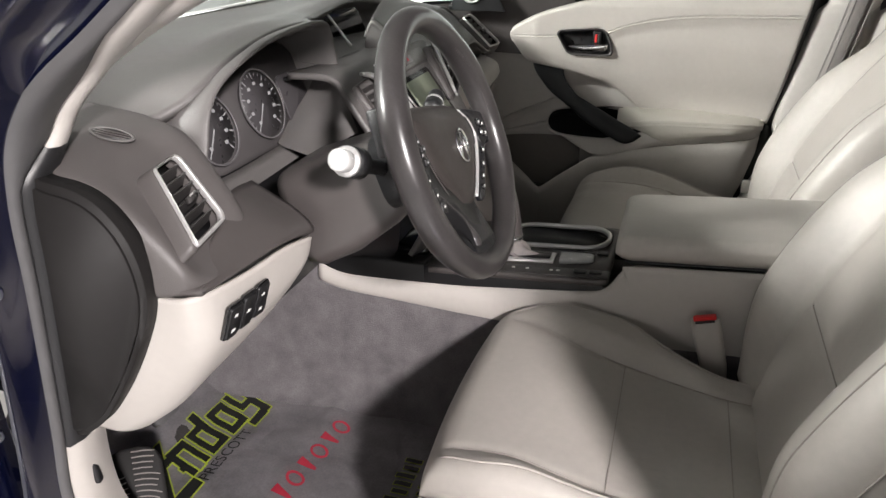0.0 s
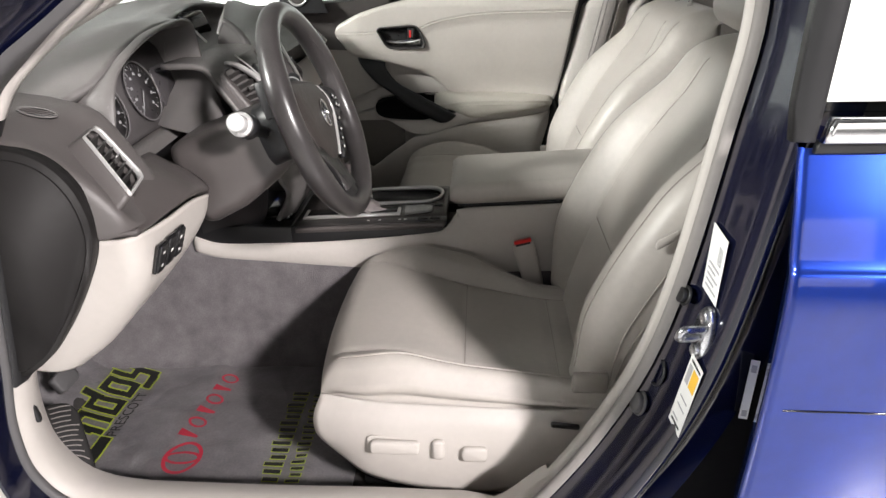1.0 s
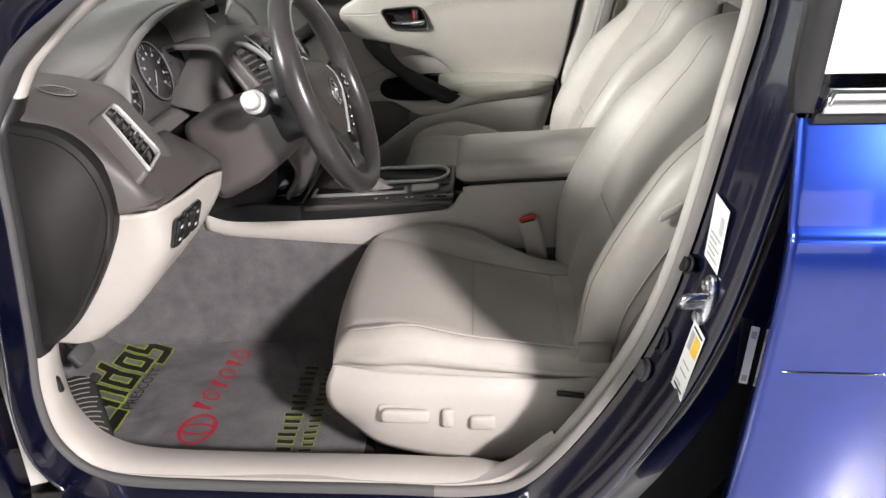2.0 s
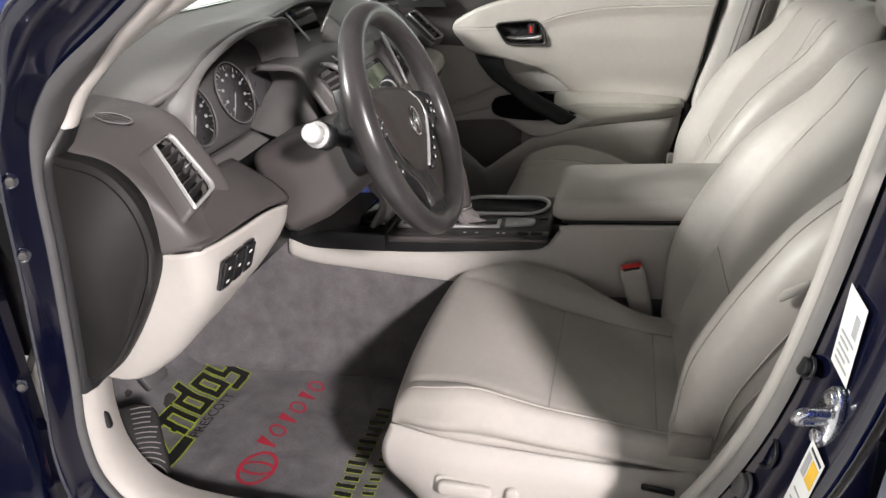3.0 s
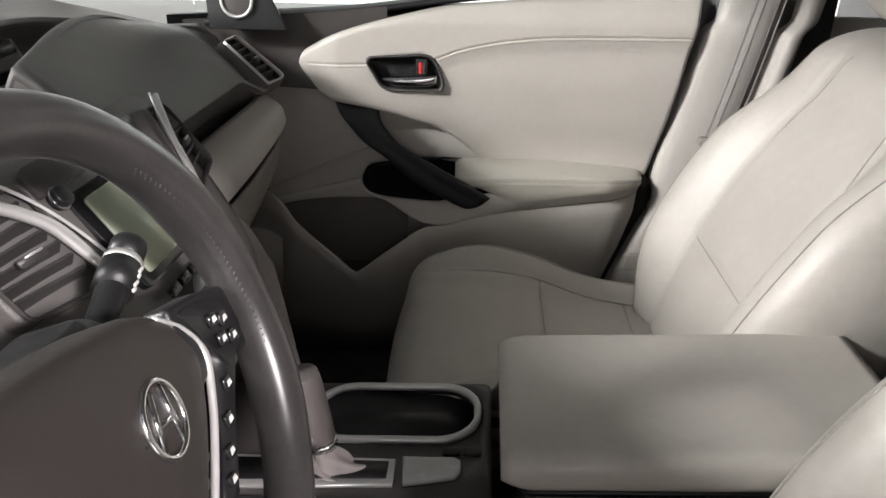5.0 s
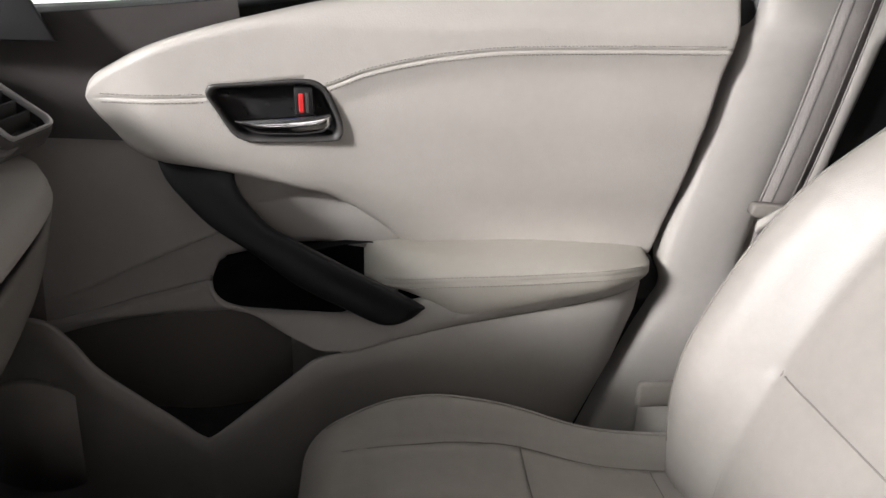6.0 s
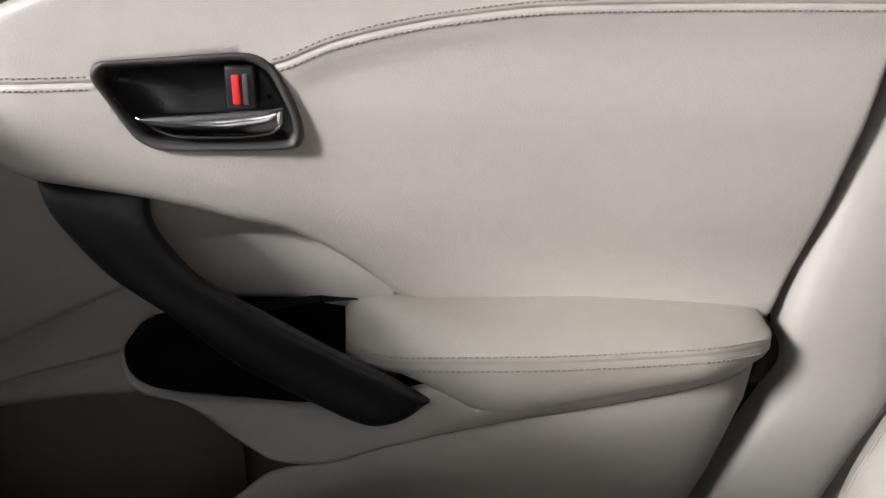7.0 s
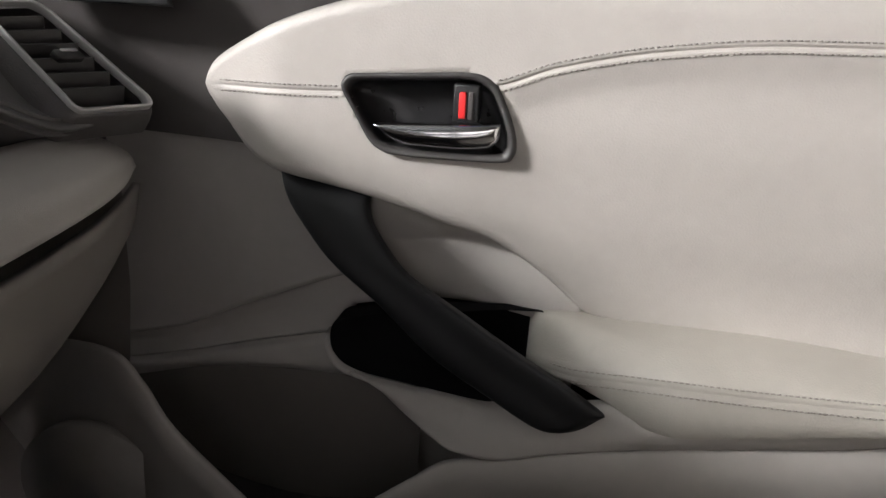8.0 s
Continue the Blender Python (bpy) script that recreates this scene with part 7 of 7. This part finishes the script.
# ---- paper mat in the driver's footwell ----
def floor_mat():
    m = thing("floor_mat", "grey printed floor mat film in the footwell", "floor mat")

    def zmat(x, y):
        z = 0.4195 + 0.0034 * noise.noise((x * 9, y * 9, 1)) + 0.0022 * noise.noise((x * 30, y * 22, 4))
        z += ramp(x, [(-0.78, 0.290), (-0.70, 0.150), (-0.64, 0.062), (-0.60, 0.022), (-0.56, 0.006), (-0.52, 0.0)])
        z += 0.30 * smooth01((y + 0.16) / 0.06) * 0.2
        return z
    rows = [[Vector((x, y, zmat(x, y))) for x in [-0.71 + 0.75 * i / 75 for i in range(76)]] for y in [-0.645 + 0.52 * j / 52 for j in range(53)]]
    mod(part("mat_sheet", grid_mesh(rows), MATFILM, m, normals=False), "SOLIDIFY", thickness=0.003)

    # printing: u runs across the car along the lines of print, v from its head
    def prt(name, pts, mat):
        h = pts[0].z - zmat(pts[0].x, pts[0].y)
        nu = max(1, round(max((pts[1] - pts[0]).length, (pts[2] - pts[3]).length) / 0.006))
        nv = max(1, round(max((pts[3] - pts[0]).length, (pts[2] - pts[1]).length) / 0.006))
        rows = []
        for j in range(nv + 1):
            a, b = pts[0].lerp(pts[3], j / nv), pts[1].lerp(pts[2], j / nv)
            rows.append([a.lerp(b, i / nu) for i in range(nu + 1)])
        return part(name, grid_mesh([[Vector((p.x, p.y, zmat(p.x, p.y) + h)) for p in r] for r in rows]), mat, m, smooth=False)

    def lines(x0, y0, ux, uy):
        d = Vector((ux, uy)).normalized()
        n = Vector((d.y, -d.x))
        def place(u, v, lift):
            p = Vector((x0, y0)) + d * u + n * -v
            return Vector((p.x, p.y, zmat(p.x, p.y) + 0.0014 + lift))
        return place

    # big black mark with a lime edge: slanted slabs with slits, one long stroke and a bar under it
    big = lines(-0.468, -0.470, 0.03, 1)

    def slab(u, v, w, h, g, sl):
        return [(u - g + sl * (v - g), v - g), (u + w + g + sl * (v - g), v - g), (u + w + g + sl * (v + h + g), v + h + g), (u - g + sl * (v + h + g), v + h + g)]
    blocks = [(-0.062, -0.026, 0.084, 0.024, 0.25), (-0.046, -0.002, 0.017, 0.110, 0.92), (0.018, 0.022, 0.040, 0.014, 0.35), (-0.004, 0.058, 0.050, 0.016, 0.35)]
    for u, top_ in ((0.024, 0.080), (0.084, 0.104), (0.146, 0.080)):
        blocks.append((u, 0.0, 0.050, 0.080, 0.30))
        if top_ > 0.08:
            blocks.append((u + 0.032, 0.078, 0.018, top_ - 0.078, 0.30))
    blocks += [(0.205, 0.022, 0.048, 0.060, 0.30), (0.232, -0.022, 0.018, 0.046, 0.30), (0.190, -0.024, 0.046, 0.018, 0.30)]
    for b in blocks:
        prt("lime_edge", [big(u, v, 0.0) for u, v in slab(*b[:4], 0.0030, b[4])], INKLIME)
    for b in blocks:
        prt("black_block", [big(u, v, 0.0006) for u, v in slab(*b[:4], 0.0, b[4])], INKBLACK)
    for u, v, w_, h_ in ((0.041, -0.003, 0.016, 0.062), (0.101, 0.018, 0.014, 0.044), (0.163, 0.018, 0.014, 0.044), (0.222, 0.040, 0.014, 0.046)):
        prt("lime_edge", [big(p, q, 0.0010) for p, q in slab(u, v, w_, h_, 0.0030, 0.30)], INKLIME)
        prt("grey_slit", [big(p, q, 0.0014) for p, q in slab(u, v, w_, h_, -0.0008, 0.30)], MATFILM)

    def lettering(text, place, u0, v0, size, mat, name):
        cu = bpy.data.curves.new(name, "FONT")
        cu.body, cu.size = text, size
        ob = new(name, cu)
        bpy.context.view_layer.update()
        me = bpy.data.meshes.new_from_object(ob.evaluated_get(bpy.context.evaluated_depsgraph_get()))
        bpy.data.objects.remove(ob)
        for v in me.vertices:
            v.co = place(u0 + v.co.x, v0 + v.co.y, 0.0004)
        me.materials.append(mat)
        t = new(name, me)
        t.parent = m
        return t
    lettering("PRESCOTT", lines(-0.4365, -0.4500, 0.02, 1), 0.0, 0.0, 0.0305, INKBLACK, "print_word")
    # red mark: ring with plain blocks after it
    red = lines(-0.266, -0.533, 0.0, 1)
    for rx, ry, w in ((0.045, 0.036, 0.007), (0.018, 0.034, 0.006)):
        k = 40
        for i in range(k):
            a, b = 6.28319 * i / k, 6.28319 * (i + 1) / k
            prt("red_ring", [red(0.03 + rx * math.cos(a), 0.02 + ry * math.sin(a), 0), red(0.03 + rx * math.cos(b), 0.02 + ry * math.sin(b), 0), red(0.03 + (rx - w) * math.cos(b), 0.02 + (ry - w) * math.sin(b), 0), red(0.03 + (rx - w) * math.cos(a), 0.02 + (ry - w) * math.sin(a), 0)], INKRED)
    word = lines(-0.281, -0.462, 0.113, 0.993)
    lean = lambda u, v: word(u + 0.25 * v, v, 0)
    for i in range(6):
        u = 0.006 + 0.0385 * i
        if i % 2:
            for k in range(24):
                a, b = 6.28319 * k / 24, 6.28319 * (k + 1) / 24
                prt("red_loop", [lean(u + 0.013 + r_ * math.cos(c_), 0.0205 + (r_ + 0.005) * math.sin(c_)) for r_, c_ in ((0.0155, a), (0.0155, b), (0.0100, b), (0.0100, a))], INKRED)
        else:
            prt("red_wedge", [lean(*q) for q in ((u + 0.010, 0), (u + 0.016, 0), (u + 0.023, 0.041), (u + 0.003, 0.041))], INKRED)
    # two lines of small dark bars with a lime edge
    for x0, y0, h, n, w in ((-0.094, -0.562, 0.034, 14, 0.010), (-0.056, -0.597, 0.024, 18, 0.007)):
        small = lines(x0, y0, 0.0, 1)
        for i in range(n):
            u = i * (w + 0.010)
            hh = h * (0.8 + 0.2 * ((i * 7) % 3) / 2)
            for g, mat_, lift in ((0.0014, INKLIME, 0.0), (0.0, INKBLACK, 0.0006)):
                prt("print_bar" if lift else "lime_edge", [small(a, b, lift) for a, b in ((u - g, -g), (u + w + g, -g), (u + w + g, hh + g), (u - g, hh + g))], mat_)
    return m


floor_mat()


def pedals():
    f = thing("foot_rest", "ribbed metal foot rest in the footwell", "foot rest")
    place = axes_place((-0.452, -0.590, 0.505), (0.75, 0.6, 0.0), (-0.38, 0.47, 0.78))
    part("rest_plate", plate(rounded(0.085, 0.150, 0.030), place, 0.010, 0.004), ENDCAP, f)
    part("rest_base", plate(rounded(0.070, 0.130, 0.020), lambda u, v, d: place(u, v, d - 0.05), 0.052), BLACK, f)
    for i in range(15):
        r = 0.012 + 0.0085 * i
        arc = [(r * math.cos(a), -0.062 + r * math.sin(a)) for a in [math.pi * (0.08 + 0.84 * j / 20) for j in range(21)]]
        arc = [q for q in arc if abs(q[0]) < 0.038 and q[1] < 0.070]
        for run in ([q for q in arc if q[0] > 0], [q for q in arc if q[0] <= 0]) if r > 0.04 else (arc,):
            if len(run) > 2:
                part("rest_rib", tube([place(u, v, 0.0102) for u, v in run], 0.0010, 5), BELT, f)
    p = thing("brake_pedal", "black rubber brake pedal", "pedal")
    place = axes_place((-0.535, -0.42, 0.528), (0, 1, 0), (-0.5, 0, 0.8))
    part("pedal_pad", plate(rounded(0.060, 0.036, 0.008), place, 0.014, 0.004), RUBBER, p)
    part("pedal_arm", tube([(-0.540, -0.42, 0.53), (-0.59, -0.42, 0.66), (-0.60, -0.42, 0.80)], 0.009, 8, 12), BLACK, p)


pedals()


# ---- fittings on the driver's middle pillar ----
def pillar_face(z):
    """Where the painted pillar face stands at a height."""
    return ramp(z, [(0.60, 0.42), (0.735, 0.470), (0.786, 0.491), (0.895, 0.512), (1.10, 0.54)])


def pillar_fittings():
    def lab(name, label, corners, bars):
        t = thing(name, label, "label")
        o = Vector(corners[0])
        right, up = Vector(corners[1]) - o, Vector(corners[2]) - o
        n = right.cross(up).normalized()
        if n.x > 0:
            n = -n
        def pt(u, v, e):
            return o + right * u + up * v + n * e
        def card(nm, u0, v0, u1, v1, mat, e):
            bm = grid_mesh([[pt(u0, v0, e), pt(u1, v0, e)], [pt(u0, v1, e), pt(u1, v1, e)]])
            return mod(part(nm, bm, mat, t, smooth=False), "SOLIDIFY", thickness=0.0005, offset=0)
        card("label_sheet", 0, 0, 1, 1, LABEL, 0.004)
        for b in bars:
            card("print_bar", *b[:4], b[4], 0.0046)
        return t
    # low corner, along the width, along the height
    lab("certification_label", "white printed label on the dark pillar", ((0.530, -0.762, 0.916), (0.538, -0.794, 0.904), (0.536, -0.754, 0.996)),
        [(0.15, 0.1 + 0.085 * i, 0.85 - 0.2 * (i % 2), 0.13 + 0.085 * i, INKGREY) for i in range(5)] + [(0.6 + 0.06 * 0, 0.55 + 0.03 * i, 0.85, 0.565 + 0.03 * i, INKGREY) for i in range(9)])
    lab("tyre_label", "white and yellow tyre label on the dark pillar", ((0.499, -0.799, 0.751), (0.508, -0.819, 0.735), (0.519, -0.793, 0.842)),
        [(0.45, 0.62, 0.9, 0.88, YELLOW), (0.15, 0.06, 0.85, 0.09, INKBLACK), (0.15, 0.13, 0.6, 0.15, INKGREY), (0.15, 0.92, 0.9, 0.95, INKBLACK), (0.2, 0.3, 0.8, 0.32, INKGREY), (0.2, 0.42, 0.8, 0.44, INKGREY), (0.12, 0.62, 0.38, 0.88, INKGREY)])
    lab("jamb_label", "small white label in the rear door gap", ((0.583, -0.793, 0.750), (0.594, -0.793, 0.748), (0.586, -0.793, 0.835)), [(0.2, 0.05, 0.8, 0.15, INKGREY), (0.2, 0.8, 0.8, 0.92, INKGREY)])
    k = thing("door_striker", "zinc steel door striker bolted to the pillar", "door striker")
    c = Vector((0.529, -0.789, 0.866))
    n = Vector((-0.95, -0.28, 0.1)).normalized()
    place = axes_place(c, n.cross(Vector((0, 0, 1))).normalized() * -1, (0.12, 0.0, 1))
    part("striker_plate", plate([(0.017 * math.cos(6.28319 * i / 28), 0.036 * math.sin(6.28319 * i / 28)) for i in range(28)], lambda u, v, d: c + (place(u, v, 0) - c) + n * d, 0.006, 0.0015), STEEL, k)
    part("striker_loop", tube([c + n * 0.004 + Vector((0, -0.008, 0.010)), c + n * 0.030 + Vector((0, -0.008, 0.010)), c + n * 0.036 + Vector((0, -0.004, 0.0)), c + n * 0.030 + Vector((0, 0.004, -0.008)), c + n * 0.004 + Vector((0, 0.004, -0.008))], 0.0052, 10, 30), STEEL, k)
    for s in (-1, 1):
        part("striker_bolt", plate([(0.008 * math.cos(6.28319 * i / 18), 0.008 * math.sin(6.28319 * i / 18)) for i in range(18)], lambda u, v, d: c + (place(u, v + s * 0.023, 0) - c) + n * (0.006 + d), 0.005, 0.002), STEEL, k)
    for name, label, y, z, r, mat in (("pillar_plug", "round plug in the pillar, blue paint darkened for shade", -0.752, 0.786, 0.017, SHADEDBLUE), ("rubber_bump_stop", "black rubber bump stop on the pillar", -0.756, 0.740, 0.015, RUBBER), ("rubber_buffer", "small black rubber buffer on the pillar", -0.754, 0.898, 0.011, BLACK)):
        t = thing(name, label, "plug")
        x = pillar_face(z)
        pl = axes_place((x, y, z), (0.12, -1, 0), (0.3, 0, 1))
        part("plug_ring", tube([pl(r * math.cos(a), r * math.sin(a), 0.002) for a in [6.28319 * i / 28 for i in range(28)]], 0.0022, 8, None, True, up=pl(0, 0, 1) - pl(0, 0, 0)), mat if mat is not SHADEDBLUE else BLACK, t)
        part("plug_face", plate([(r * 0.9 * math.cos(6.28319 * i / 24), r * 0.9 * math.sin(6.28319 * i / 24)) for i in range(24)], pl, 0.003 if mat is SHADEDBLUE else 0.010, 0.001), mat, t)


pillar_fittings()
